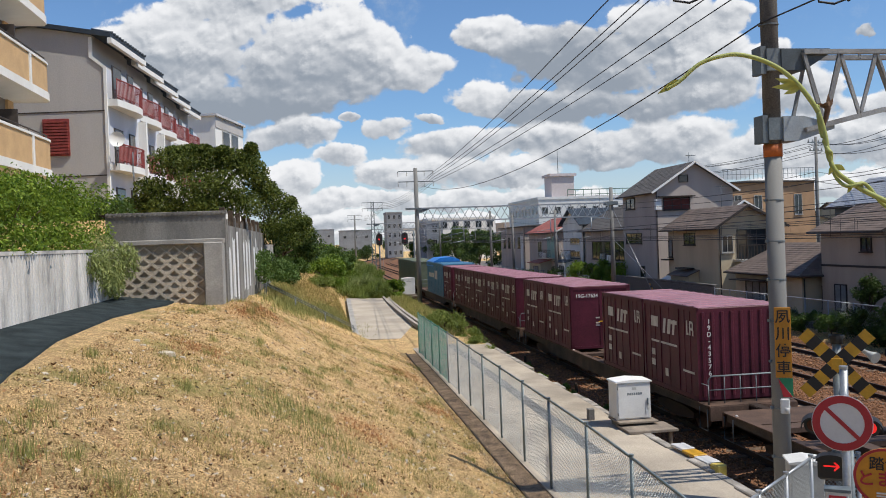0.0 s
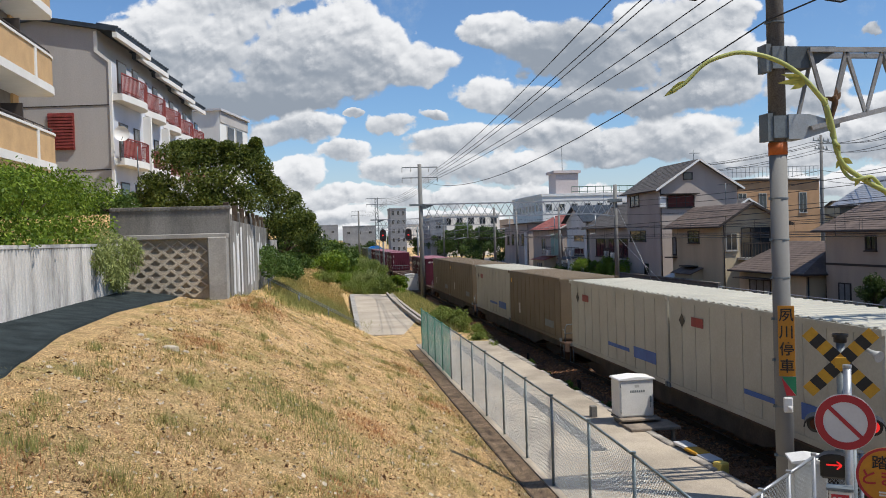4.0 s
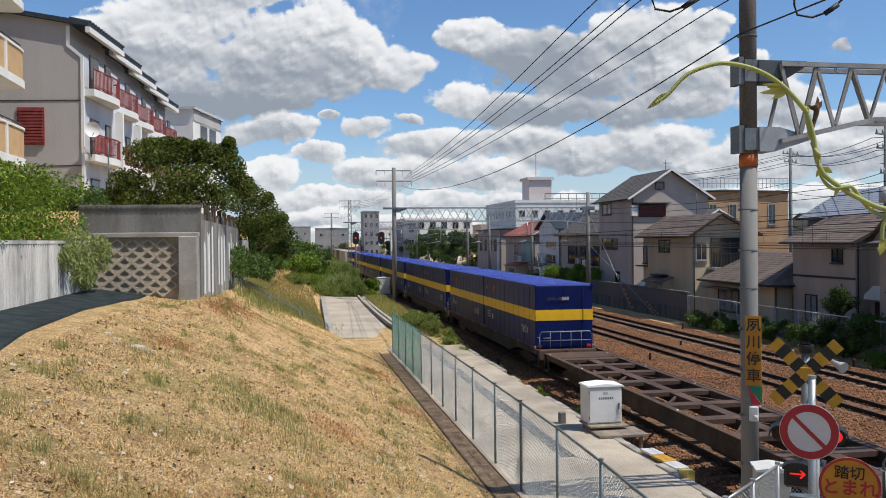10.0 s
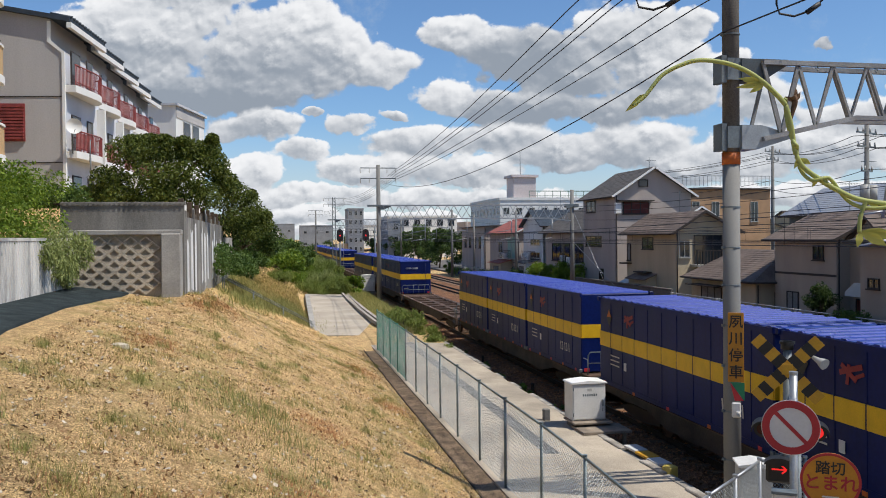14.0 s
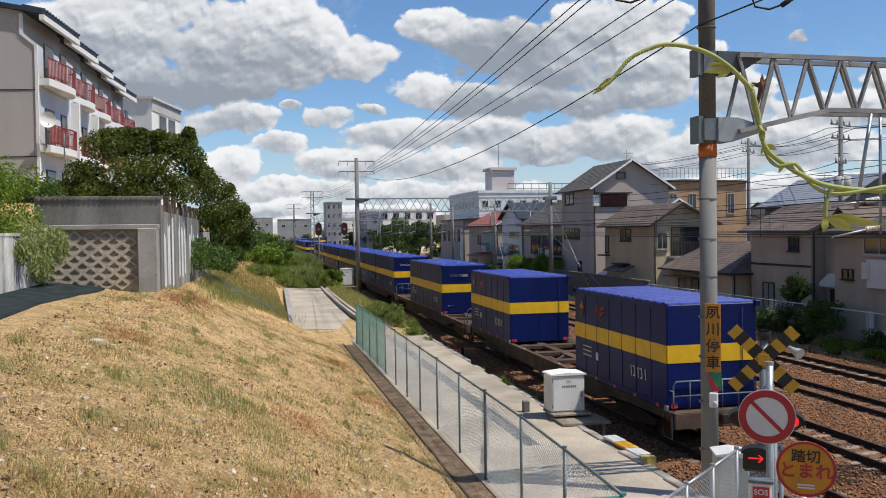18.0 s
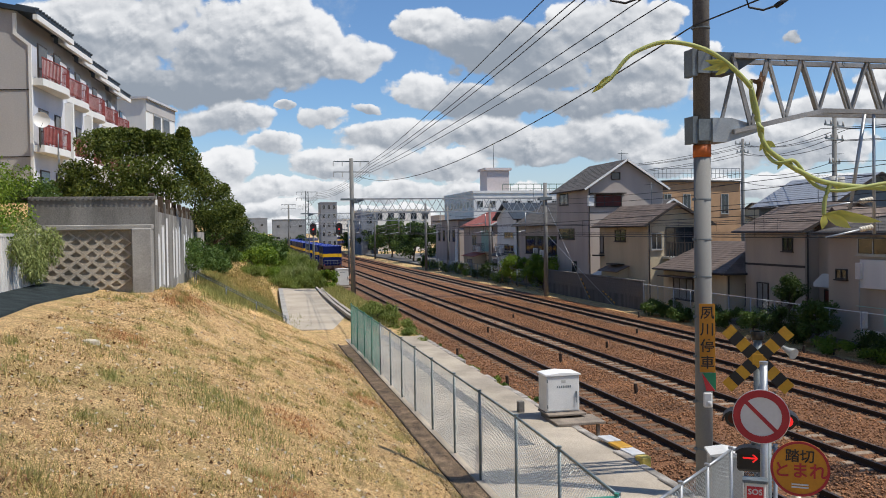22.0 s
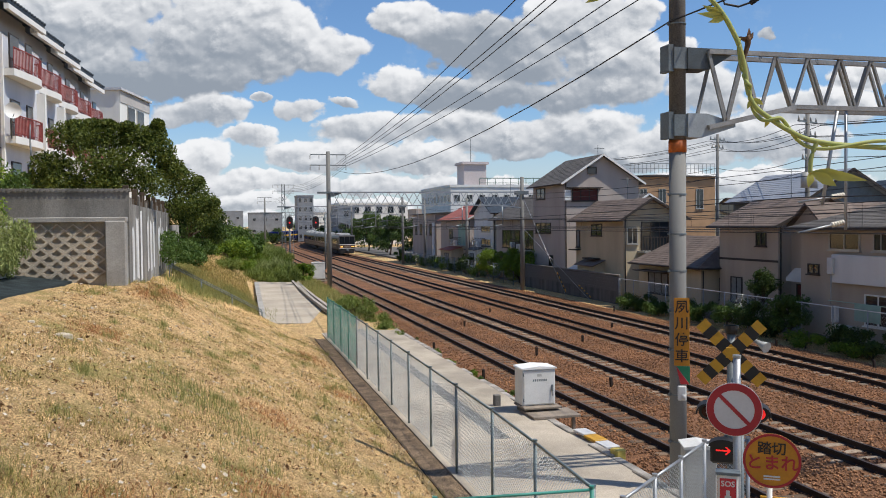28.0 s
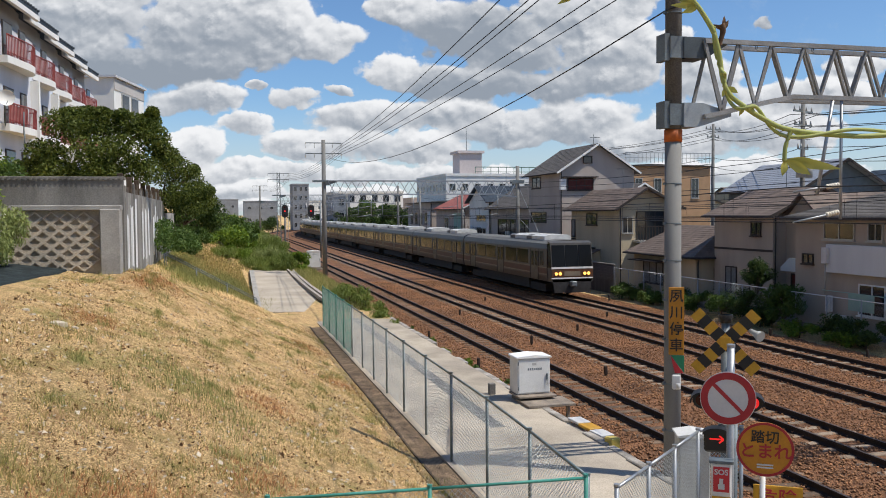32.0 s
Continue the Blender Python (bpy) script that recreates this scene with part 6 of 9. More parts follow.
def build_wires():
    def wire(name, points, r, label, group):
        g = Geo()
        g.tube(points, r, 5)
        solid(name, g, CABLE, label, "cable", group)
    for x, z, zb in ((7.09, 11.0, 11.15), (7.9, 11.05, 10.95), (8.23, 11.1, 10.7), (9.66, 11.15, 10.5), (10.45, 11.2, 10.3)):
        near, mast = Vector((x, 20.0, z)), Vector((9.9, 69.4, zb))
        back = near + (near - mast) * 1.1
        wire("power_line", sagged(back, near, -0.05)[:-1] + sagged(near, mast, 0.3) + sagged(mast, (9.9, 122, zb), 0.6)[1:] + sagged((9.9, 122, zb), (10.2, 176, zb - 0.15), 0.6)[1:], 0.015, "black power line strung between the masts", "power lines")
    wire("power_line", sagged((8.2, -40, 9.4), (8.2, 14.57, 9.25), 0.5) + sagged((8.2, 14.57, 9.25), (8.9, 69.4, 10.0), 1.3)[1:], 0.015, "black power line strung between the masts", "power lines")
    for x0 in TRACKS:
        for zc, r, sag, kind in ((5.25, 0.011, 0.02, "contact_wire"), (5.95, 0.011, 0.28, "messenger_wire")):
            pts = []
            for ya, yb in ((-40, 14.57), (14.57, 69.4), (69.4, 122), (122, 176)):
                pts += sagged((x0, ya, zc), (x0, yb, zc), sag, 10)[0 if not pts else 1:]
            wire(kind, pts, r, "thin black overhead wire above the track", "overhead wires")
        g = Geo()
        for k in range(42):
            y = -38 + 5.0 * k
            for ya, yb in ((-40, 14.57), (14.57, 69.4), (69.4, 122), (122, 176)):
                if ya < y < yb:
                    f = (y - ya) / (yb - ya)
                    g.tube([(x0, y, 5.25), (x0, y, 5.95 - 0.28 * 4 * f * (1 - f))], 0.006, 4, caps=False)
        tagged(solid("droppers", g, CABLE, "thin dropper wires between messenger and contact wire", "cable"), kind="stuff")
    # hanging feeder loops above the near portal
    for x in (7.7, 10.9):
        g = Geo()
        g.tube([(x - 0.5, 14.6, 11.6), (x - 0.4, 16.4, 10.9), (x - 0.35, 16.5, 10.4), (x - 0.28, 16.5, 10.2), (x, 16.4, 10.13), (x + 0.35, 16.3, 10.25), (x + 0.7, 16.2, 10.6), (x + 1.2, 15.4, 11.2), (x + 1.5, 14.6, 11.6)], 0.025, 6)
        g.tube([(x + 0.25, 16.33, 10.2), (x + 0.5, 16.25, 10.38)], 0.055, 8)
        solid("feeder_loop", g, CABLE, "black feeder cable loop with an insulator", "cable", "feeder loops")


build_wires()

# ---- buildings ----
STUCCO_GREY = mat("grey_stucco", (0.44, 0.425, 0.415), 0.95, vary=0.05, scale=0.6, fine=14, bump=0.35, stain_or_shade=0.15, stain_or_shade_color=(0.2, 0.19, 0.18), streak=True)
STUCCO_BLUE = mat("blue_grey_plaster", (0.5, 0.51, 0.54), 0.9, vary=0.05, scale=0.8, fine=20, bump=0.1)
PLASTER_WHITE = mat("white_plaster", (0.72, 0.72, 0.7), 0.85, vary=0.04, scale=0.8, fine=20, bump=0.08, stain_or_shade=0.2, stain_or_shade_color=(0.45, 0.43, 0.4), streak=True)
FACADE = mat("pale_blue_plaster", (0.54, 0.56, 0.61), 0.9, vary=0.05, scale=0.8, fine=20, bump=0.1, stain_or_shade=0.15, stain_or_shade_color=(0.4, 0.41, 0.43), streak=True)
HAZE_GREY = mat("hazy_grey_concrete", (0.24, 0.26, 0.29), 0.95, vary=0.08, scale=0.3, fine=2, bump=0.0)
TILE_TAN = mat("tan_tile", (0.55, 0.36, 0.18), 0.7, vary=0.06, scale=1.5, fine=16, bump=0.15)
RED_METAL = mat("faded_red_metal", (0.28, 0.055, 0.05), 0.6, vary=0.15, bump=0.03)
PINK_SCREEN = mat("pinkish_screen", (0.42, 0.3, 0.3), 0.5, vary=0.08, bump=0.03)
RED_SHEET = mat("faded_red_sheet", (0.33, 0.13, 0.12), 0.6, vary=0.15, bump=0.03)
ROOF_BLUE = mat("dark_blue_roof_tile", (0.035, 0.05, 0.07), 0.6, vary=0.15, bump=0.1)
ROOF_BROWN = mat("brown_slate_roof", (0.17, 0.128, 0.105), 0.8, vary=0.14, scale=1.5, fine=12, bump=0.25, stain_or_shade=0.3, stain_or_shade_color=(0.07, 0.06, 0.05))
ROOF_GREY = mat("grey_slate_roof", (0.12, 0.108, 0.097), 0.8, vary=0.14, scale=1.5, fine=12, bump=0.25, stain_or_shade=0.3, stain_or_shade_color=(0.07, 0.065, 0.06))
ROOF_RED = mat("red_tin_roof", (0.38, 0.12, 0.09), 0.7, vary=0.12, bump=0.1)
# panels are pale because their bright reflection is put into the base colour
PANEL_SHEEN = mat("solar_panel_sheen", (0.32, 0.33, 0.35), 0.3, vary=0.05, bump=0.0)
BEIGE_WALL = mat("beige_plaster", (0.5, 0.42, 0.29), 0.9, vary=0.06, scale=0.7, fine=25, bump=0.15, stain_or_shade=0.25, stain_or_shade_color=(0.25, 0.2, 0.14), streak=True)
PINK_WALL = mat("rose_grey_plaster", (0.44, 0.372, 0.3), 0.9, vary=0.06, scale=0.7, fine=25, bump=0.15, stain_or_shade=0.25, stain_or_shade_color=(0.22, 0.19, 0.17), streak=True)
GREY_WALL = mat("warm_grey_plaster", (0.44, 0.382, 0.345), 0.9, vary=0.05, scale=0.7, fine=25, bump=0.15, stain_or_shade=0.2, stain_or_shade_color=(0.25, 0.22, 0.2), streak=True)
ORANGE_WALL = mat("tan_clapboard", (0.44, 0.27, 0.15), 0.85, vary=0.08, scale=0.8, fine=18, bump=0.2)
BLUE_WALL = mat("slate_blue_boards", (0.14, 0.17, 0.19), 0.8, vary=0.08, bump=0.2)
DARK_TRIM = mat("dark_brown_trim", (0.045, 0.035, 0.03), 0.7, vary=0.1, bump=0.05)
ALU = mat("aluminium_frame", (0.45, 0.44, 0.42), 0.4, metal=0.5, vary=0.05, bump=0.0)
CURTAIN_RED = mat("dark_red_shutter", (0.12, 0.025, 0.02), 0.7, vary=0.15, bump=0.05)
CURTAIN = mat("grey_curtain", (0.25, 0.25, 0.24), 0.9, vary=0.1, bump=0.05)
TEAL_CLOTH = mat("pale_green_sheet", (0.3, 0.45, 0.38), 0.8, vary=0.06, bump=0.05)


def window(parent, face, a0, a1, z0, z1, at, frame_mat=ALU, pane=None, bars_n=1, sill=True, name="window"):
    """A window on a wall that faces -x ("w") or -y ("s"); at is the wall's plane. Frame, panes and sill are parts of it."""
    w = Geo()

    def put(g, u0, u1, d0, d1, v0, v1):
        if face == "w":
            g.box(at - d1, at - d0, u0, u1, v0, v1)
        else:
            g.box(u0, u1, at - d1, at - d0, v0, v1)
    t = 0.06
    for u0, u1, v0, v1 in ((a0, a1, z1 - t, z1), (a0, a1, z0, z0 + t), (a0, a0 + t, z0 + t, z1 - t), (a1 - t, a1, z0 + t, z1 - t)):
        put(w, u0, u1, 0.0, 0.07, v0, v1)
    for k in range(bars_n):
        u = a0 + (a1 - a0) * (k + 1) / (bars_n + 1)
        put(w, u - 0.025, u + 0.025, 0.0, 0.055, z0 + t, z1 - t)
    ob = part(name, w, frame_mat, parent)
    for k in range(bars_n + 1):
        u0 = a0 + t * 0.5 + (a1 - a0 - t) * k / (bars_n + 1)
        u1 = a0 + t * 0.5 + (a1 - a0 - t) * (k + 1) / (bars_n + 1)
        g = Geo()
        put(g, u0, u1, 0.004, 0.02 + 0.012 * (k % 2), z0 + t * 0.5, z1 - t * 0.5)
        part("pane", g, pane or GLASS, ob)
    if sill:
        g = Geo()
        put(g, a0 - 0.06, a1 + 0.06, 0.0, 0.13, z0 - 0.06, z0)
        part("sill", g, frame_mat, ob)
    return ob


def slope(g, p00, p10, p01, p11, course=0.27, lift=0.014):
    """A roof slope as one stepped sheet from the eave (p00 to p10) up to the ridge (p01 to p11)."""
    p00, p10, p01, p11 = (Vector(p) for p in (p00, p10, p01, p11))
    n = max(2, int((p01 - p00).length / course))
    up = (p10 - p00).cross(p01 - p00).normalized()
    if up.z < 0:
        up = -up
    v = [p00, p10]
    for i in range(n):
        a, b = i / n, (i + 1) / n
        v += [p00.lerp(p01, a) + up * lift, p10.lerp(p11, a) + up * lift, p00.lerp(p01, b), p10.lerp(p11, b)]
    g.add(v, [(k, k + 1, k + 3, k + 2) for k in range(0, len(v) - 2, 2)])


def house(x0, x1, y0, y1, eave, ridge, roof, wall, label, kind="gable_y", over=0.35, base=-0.1, ridge_at=None, hip=1.2, fascia=DARK_TRIM):
    """A house with walls, a roof in courses, fascia and gutter; local origin at its near track-side corner."""
    h = thing("house", x0, y0, base, 0, label, "house", "houses beyond the line")
    w, d, e, r = x1 - x0, y1 - y0, eave - base, ridge - base
    g = Geo()
    rx = (ridge_at - x0) if ridge_at else w / 2
    if kind == "gable_y":
        g.prism([(0, 0), (w, 0), (w, e), (rx, r - 0.08), (0, e)], 1, 0, d)
    elif kind == "gable_x":
        g.prism([(0, 0), (d, 0), (d, e), (d / 2, r - 0.08), (0, e)], 0, 0, w)
    else:
        g.box(0, w, 0, d, 0, e)
    part("wall", g, wall, h)
    g = Geo()
    o = over
    if kind == "gable_y":
        s = (r - e) / rx
        s2 = (r - e) / (w - rx)
        slope(g, (-o, -o, e - o * s), (-o, d + o, e - o * s), (rx, -o, r), (rx, d + o, r))
        slope(g, (w + o, d + o, e - o * s2), (w + o, -o, e - o * s2), (rx, d + o, r), (rx, -o, r))
        g.prism([(-o, e - o * s - 0.1), (-o, e - o * s - 0.01), (rx, r - 0.01), (w + o, e - o * s2 - 0.01), (w + o, e - o * s2 - 0.1), (rx, r - 0.12)], 1, -o, d + o)
    elif kind == "gable_x":
        s = (r - e) / (d / 2)
        slope(g, (-o, -o, e - o * s), (w + o, -o, e - o * s), (-o, d / 2, r), (w + o, d / 2, r))
        slope(g, (w + o, d + o, e - o * s), (-o, d + o, e - o * s), (w + o, d / 2, r), (-o, d / 2, r))
        g.prism([(-o, e - o * s - 0.1), (-o, e - o * s - 0.01), (d / 2, r - 0.01), (d + o, e - o * s - 0.01), (d + o, e - o * s - 0.1), (d / 2, r - 0.12)], 0, -o, w + o)
    else:
        a, b = hip, d - hip
        slope(g, (-o, -o, e), (-o, d + o, e), (w / 2, a, r), (w / 2, b, r))
        slope(g, (w + o, d + o, e), (w + o, -o, e), (w / 2, b, r), (w / 2, a, r))
        slope(g, (w + o, -o, e), (-o, -o, e), (w / 2, a, r), (w / 2, a, r))
        slope(g, (-o, d + o, e), (w + o, d + o, e), (w / 2, b, r), (w / 2, b, r))
        g.box(-o, w + o, -o, d + o, e - 0.09, e - 0.01)
    rf = part("roof", g, roof, h)
    g = Geo()
    if kind == "gable_y":
        z = e - o * (r - e) / rx - 0.06
        g.tube([(-o - 0.06, -o, z), (-o - 0.06, d + o, z)], 0.06, 7)
    else:
        z = (e - o * (r - e) / (d / 2) if kind == "gable_x" else e) - 0.06
        g.tube([(-o, -o - 0.06, z), (w + o, -o - 0.06, z)], 0.06, 7)
        g.tube([(-o - 0.06, -o, e - 0.06), (-o - 0.06, d + o, e - 0.06)], 0.06 if kind == "hip" else 0.01, 7)
    part("gutter", g, fascia, rf)
    if kind == "gable_y":
        for sgn, xa, za in ((0, -o, e - o * (r - e) / rx), (1, w + o, e - o * (r - e) / (w - rx))):
            g = Geo()
            g.beam((xa, -o - 0.02, za - 0.06), (rx, -o - 0.02, r - 0.06), 0.05, 0.16)
            part("bargeboard", g, WHITE_PAINT if wall == GREY_WALL else fascia, rf)
    g = Geo()
    g.tube([(0.12, -0.05, e - 0.2), (0.12, -0.05, 0.2)], 0.04, 7)
    part("downpipe", g, fascia, h)
    return h


def aircon(parent, x, y, z):
    g = Geo()
    g.cbox(x - 0.32, x, y, y + 0.85, z, z + 0.6, 0.02)
    u = part("air_conditioner", g, CASE_WHITE, parent)
    part("fan_grille", Geo().ring(0, y + 0.35, z + 0.3, 0.22, 16, 0, x - 0.335, x - 0.32), CASE_GREY, u)


def build_houses():
    # tall grey house with a gable towards the camera
    h = house(28.5, 35.5, 68.43, 76.0, 9.15, 11.4, ROOF_GREY, GREY_WALL, "three-storey grey stucco house with a dark gable roof", "gable_y", 0.45, ridge_at=31.97)
    window(h, "w", 4.5, 6.6, 7.75, 8.75, 0.0, DARK_TRIM)
    window(h, "w", 3.1, 6.9, 4.65, 5.6, 0.0, DARK_TRIM, None, 2)
    window(h, "w", 2.6, 3.6, 1.7, 2.7, 0.0, DARK_TRIM)
    window(h, "s", 2.15, 3.0, 9.75, 10.4, 0.0, DARK_TRIM, None, 0, False)
    win = window(h, "s", 0.7, 3.1, 7.45, 8.5, 0.0, DARK_TRIM, CURTAIN_RED, 2)
    g = Geo()
    g.box(-0.06, 0.45, -0.3, 0.0, 7.5, 8.4)
    part("balcony_box", g, PLASTER_WHITE, h)
    g = Geo()
    g.box(0.2, 3.4, -0.5, 0.0, 8.55, 8.62)
    part("awning", g, DARK_TRIM, win)
    g = Geo()
    g.tube([(3.6, 1.0, 11.2), (3.6, 1.0, 12.4)], 0.025, 6)
    g.tube([(3.3, 1.0, 12.1), (4.2, 1.0, 12.1)], 0.02, 6)
    for k in range(6):
        g.tube([(3.35 + 0.15 * k, 0.75, 12.1), (3.35 + 0.15 * k, 1.25, 12.1)], 0.012, 5)
    part("aerial", g, STEEL_GREY, h)
    # beige house with a low gable
    h = house(28.0, 32.6, 56.3, 64.8, 5.95, 7.25, ROOF_BROWN, BEIGE_WALL, "two-storey beige house with a brown low gable roof", "gable_y", 0.5, ridge_at=30.1)
    window(h, "w", 3.6, 5.5, 4.55, 5.45, 0.0, DARK_TRIM)
    window(h, "w", 7.7, 8.4, 3.6, 5.0, 0.0, DARK_TRIM, CURTAIN, 0)
    window(h, "s", 0.25, 1.1, 4.0, 5.2, 0.0, ALU)
    window(h, "s", 1.4, 3.6, 3.4, 5.6, 0.0, DARK_TRIM, None, 2, False)
    window(h, "w", 4.3, 5.6, 1.2, 2.5, 0.0, DARK_TRIM, CURTAIN, 1)
    window(h, "w", 6.3, 7.4, 1.3, 2.5, 0.0, DARK_TRIM, CURTAIN, 1)
    g = Geo()
    g.box(-0.6, 0.05, 3.9, 6.0, 2.75, 2.85)
    g.box(-0.6, 0.05, 7.6, 8.7, 3.35, 3.45)
    part("canopy", g, DARK_TRIM, h)
    g = Geo()
    g.box(1.1, 4.6, -1.1, 0, 3.35, 3.5)
    b = part("balcony", g, ALU, h)
    for k in range(15):
        gg = Geo()
        gg.box(1.12 + 0.245 * k, 1.16 + 0.245 * k, -1.08, -1.04, 3.5, 4.45)
        part("baluster", gg, DARK_TRIM, b)
    gg = Geo()
    gg.box(1.1, 4.6, -1.1, -1.03, 4.45, 4.52)
    part("handrail", gg, DARK_TRIM, b)
    # low house with a hipped roof
    h = house(27.5, 33.0, 45.2, 53.0, 2.75, 4.55, ROOF_BROWN, BEIGE_WALL, "low single-storey beige house with a brown hipped roof", "hip", 0.5)
    window(h, "w", 3.8, 6.4, 0.9, 2.3, 0.0, DARK_TRIM, CURTAIN, 2)
    window(h, "s", 1.2, 2.6, 0.9, 2.2, 0.0, DARK_TRIM)
    g = Geo()
    g.box(-0.9, 0.0, 3.4, 7.0, 2.35, 2.42)
    part("canopy", g, DARK_TRIM, h)
    # rose-grey house
    h = house(28.5, 34.2, 39.3, 44.8, 5.45, 6.75, ROOF_BROWN, PINK_WALL, "two-storey rose-grey house with a brown roof", "gable_y", 0.5, ridge_at=31.3)
    window(h, "w", 1.0, 1.9, 4.2, 5.0, 0.0, DARK_TRIM)
    window(h, "w", 3.2, 4.3, 0.9, 2.4, 0.0, DARK_TRIM, CURTAIN, 1)
    window(h, "w", 0.9, 2.0, 0.9, 2.4, 0.0, DARK_TRIM, CURTAIN, 1)
    g = Geo()
    g.box(-0.04, 0.0, 0, 5.5, 3.35, 3.47)
    part("string_course", g, DARK_TRIM, h)
    # link with an entrance between the two
    h = house(29.3, 35, 36.4, 39.3, 5.2, 6.4, ROOF_BROWN, PINK_WALL, "recessed rose-grey entrance bay with a concrete stair parapet", "gable_x", 0.3)
    g = Geo()
    g.prism([(0.1, 2.4), (2.6, 2.4), (2.6, 2.6), (1.9, 3.1), (1.2, 3.1), (0.9, 3.9), (0.1, 3.9)], 0, -0.55, -0.4)
    part("stair_parapet", g, PLASTER_WHITE, h)
    window(h, "w", 0.3, 2.4, 0.2, 2.25, 0.0, DARK_TRIM, CURTAIN_RED, 1, False, "door")
    # long grey-beige house
    h = house(27.5, 36, 26.5, 36.15, 5.15, 6.6, ROOF_GREY, PINK_WALL, "two-storey grey-beige house with a slate hipped roof", "hip", 0.5, hip=3.0)
    window(h, "w", 5.6, 7.6, 4.2, 5.0, 0.0, ALU)
    window(h, "w", 3.9, 4.8, 4.2, 5.0, 0.0, ALU)
    window(h, "w", 8.3, 9.1, 3.0, 3.5, 0.0, DARK_TRIM)
    window(h, "w", 3.7, 5.3, 0.9, 2.3, 0.0, WHITE_PAINT)
    window(h, "w", 1.2, 2.8, 4.1, 5.0, 0.0, ALU)
    g = Geo()
    g.cbox(-0.25, 0.0, 0.6, 7.2, 2.7, 4.0, 0.02)
    part("bay", g, PLASTER_WHITE, h)
    for yy, zz in ((7.3, 3.1), (7.0, 0.9)):
        gg = Geo()
        gg.cbox(-0.42, -0.26, yy - 0.35, yy, zz, zz + 0.75, 0.02)
        part("water_heater", gg, CASE_WHITE, h)
    g = Geo()
    g.tube([(-0.3, 7.15, 3.1), (-0.3, 7.15, 1.7)], 0.03, 6)
    g.tube([(-0.3, 6.9, 0.9), (-0.3, 6.9, 0.1)], 0.03, 6)
    part("pipe", g, CASE_GREY, h)
    aircon(h, -0.05, 6.0, 0.2)
    g = Geo()
    g.tube([(-0.9, 2.6, 1.95), (-0.9, 6.6, 1.95)], 0.02, 6)
    g.box(-0.92, -0.88, 3.4, 4.9, 1.2, 1.95)
    part("clothes_line", g, TEAL_CLOTH, h)
    # further rows
    h = house(43.0, 53.5, 85, 97, 10.5, 10.9, ROOF_GREY, ORANGE_WALL, "tan clapboard block with a railed flat roof", "hip", 0.2, hip=4)
    for k in range(4):
        window(h, "s", 1.2 + 2.3 * k, 2.1 + 2.3 * k, 7.0 if k % 2 else 8.0, 9.2, 0.0, ALU, None, 1)
    g = Geo()
    for k in range(22):
        g.box(0.1 + 0.49 * k, 0.14 + 0.49 * k, 0.0, 0.04, 10.9, 12.0)
    g.box(0, 10.5, 0, 0.05, 11.95, 12.02)
    g.box(0, 10.5, 0, 0.05, 11.4, 11.45)
    part("roof_rail", g, GALV, h)
    g = Geo()
    for k in range(5):
        for zz in range(6):
            g.tube([(10.6, 1.5 * k, 1.8 * zz), (10.6, 1.5 * k, 1.8 * zz + 1.8)], 0.03, 5)
            g.tube([(10.6, 0, 1.8 * zz + 1.8), (10.6, 6, 1.8 * zz + 1.8)], 0.03, 5)
    part("scaffold", g, STEEL_GREY, h)
    h = house(35.6, 41.6, 46.2, 54.2, 7.05, 8.75, PANEL_SHEEN, BLUE_WALL, "dark house with a broad roof covered in solar panels", "gable_y", 0.5)
    window(h, "w", 1.0, 3.0, 5.6, 6.6, 0.0, ALU)
    window(h, "w", 4.6, 6.6, 5.6, 6.6, 0.0, ALU)
    h = house(47, 55, 47, 57, 7.0, 8.6, ROOF_BLUE, BLUE_WALL, "slate-blue boarded house with a dark gable roof", "gable_y", 0.6)
    h = house(46, 55, 34, 44, 6.6, 8.2, ROOF_GREY, BEIGE_WALL, "beige house with a grey roof behind the front row", "hip", 0.6)
    window(h, "w", 2, 4, 5.5, 7, 0.0, ALU)
    h = house(36.5, 42, 74, 84, 6.5, 8.2, ROOF_GREY, GREY_WALL, "grey house behind the front row", "gable_y", 0.5)
    # left of the tall house: a row of small old houses
    h = house(29.5, 36.0, 77.6, 90.5, 6.3, 8.4, ROOF_GREY, GREY_WALL, "grey tiled house with a dark glazed upper floor", "gable_y", 0.6)
    window(h, "w", 1.0, 10.5, 3.0, 4.9, 0.0, DARK_TRIM, None, 6)
    window(h, "s", 1.0, 3.6, 3.4, 4.9, 0.0, DARK_TRIM, None, 2)
    h = house(29.5, 36, 91.5, 99, 6.9, 8.6, ROOF_BLUE, PLASTER_WHITE, "white house with a steep blue-grey roof", "gable_x", 0.5)
    for k in range(3):
        window(h, "w", 1.0, 4.5, 1.6 + 1.5 * k, 2.3 + 1.5 * k, 0.0, ALU, None, 2)
    h = house(29.2, 36, 100.5, 114, 6.2, 7.9, ROOF_RED, GREY_WALL, "grey house with a faded red tin roof", "gable_y", 0.5)
    window(h, "w", 1.0, 4.5, 2.6, 5.6, 0.0, ALU, TEAL_CLOTH, 1)
    window(h, "w", 7, 9, 3.5, 5, 0.0, ALU)
    h = house(29, 37, 116.5, 131, 7.0, 7.3, ROOF_GREY, GREY_WALL, "grey flat-roofed block with narrow white panels", "hip", 0.3, hip=5)
    for k in range(4):
        window(h, "w", 2 + 3.1 * k, 3.2 + 3.1 * k, 4.0, 5.6, 0.0, DARK_TRIM)
    window(h, "w", 0.4, 1.6, 0.6, 5.8, 0.0, WHITE_PAINT, PLASTER_WHITE, 0, False, "panel")


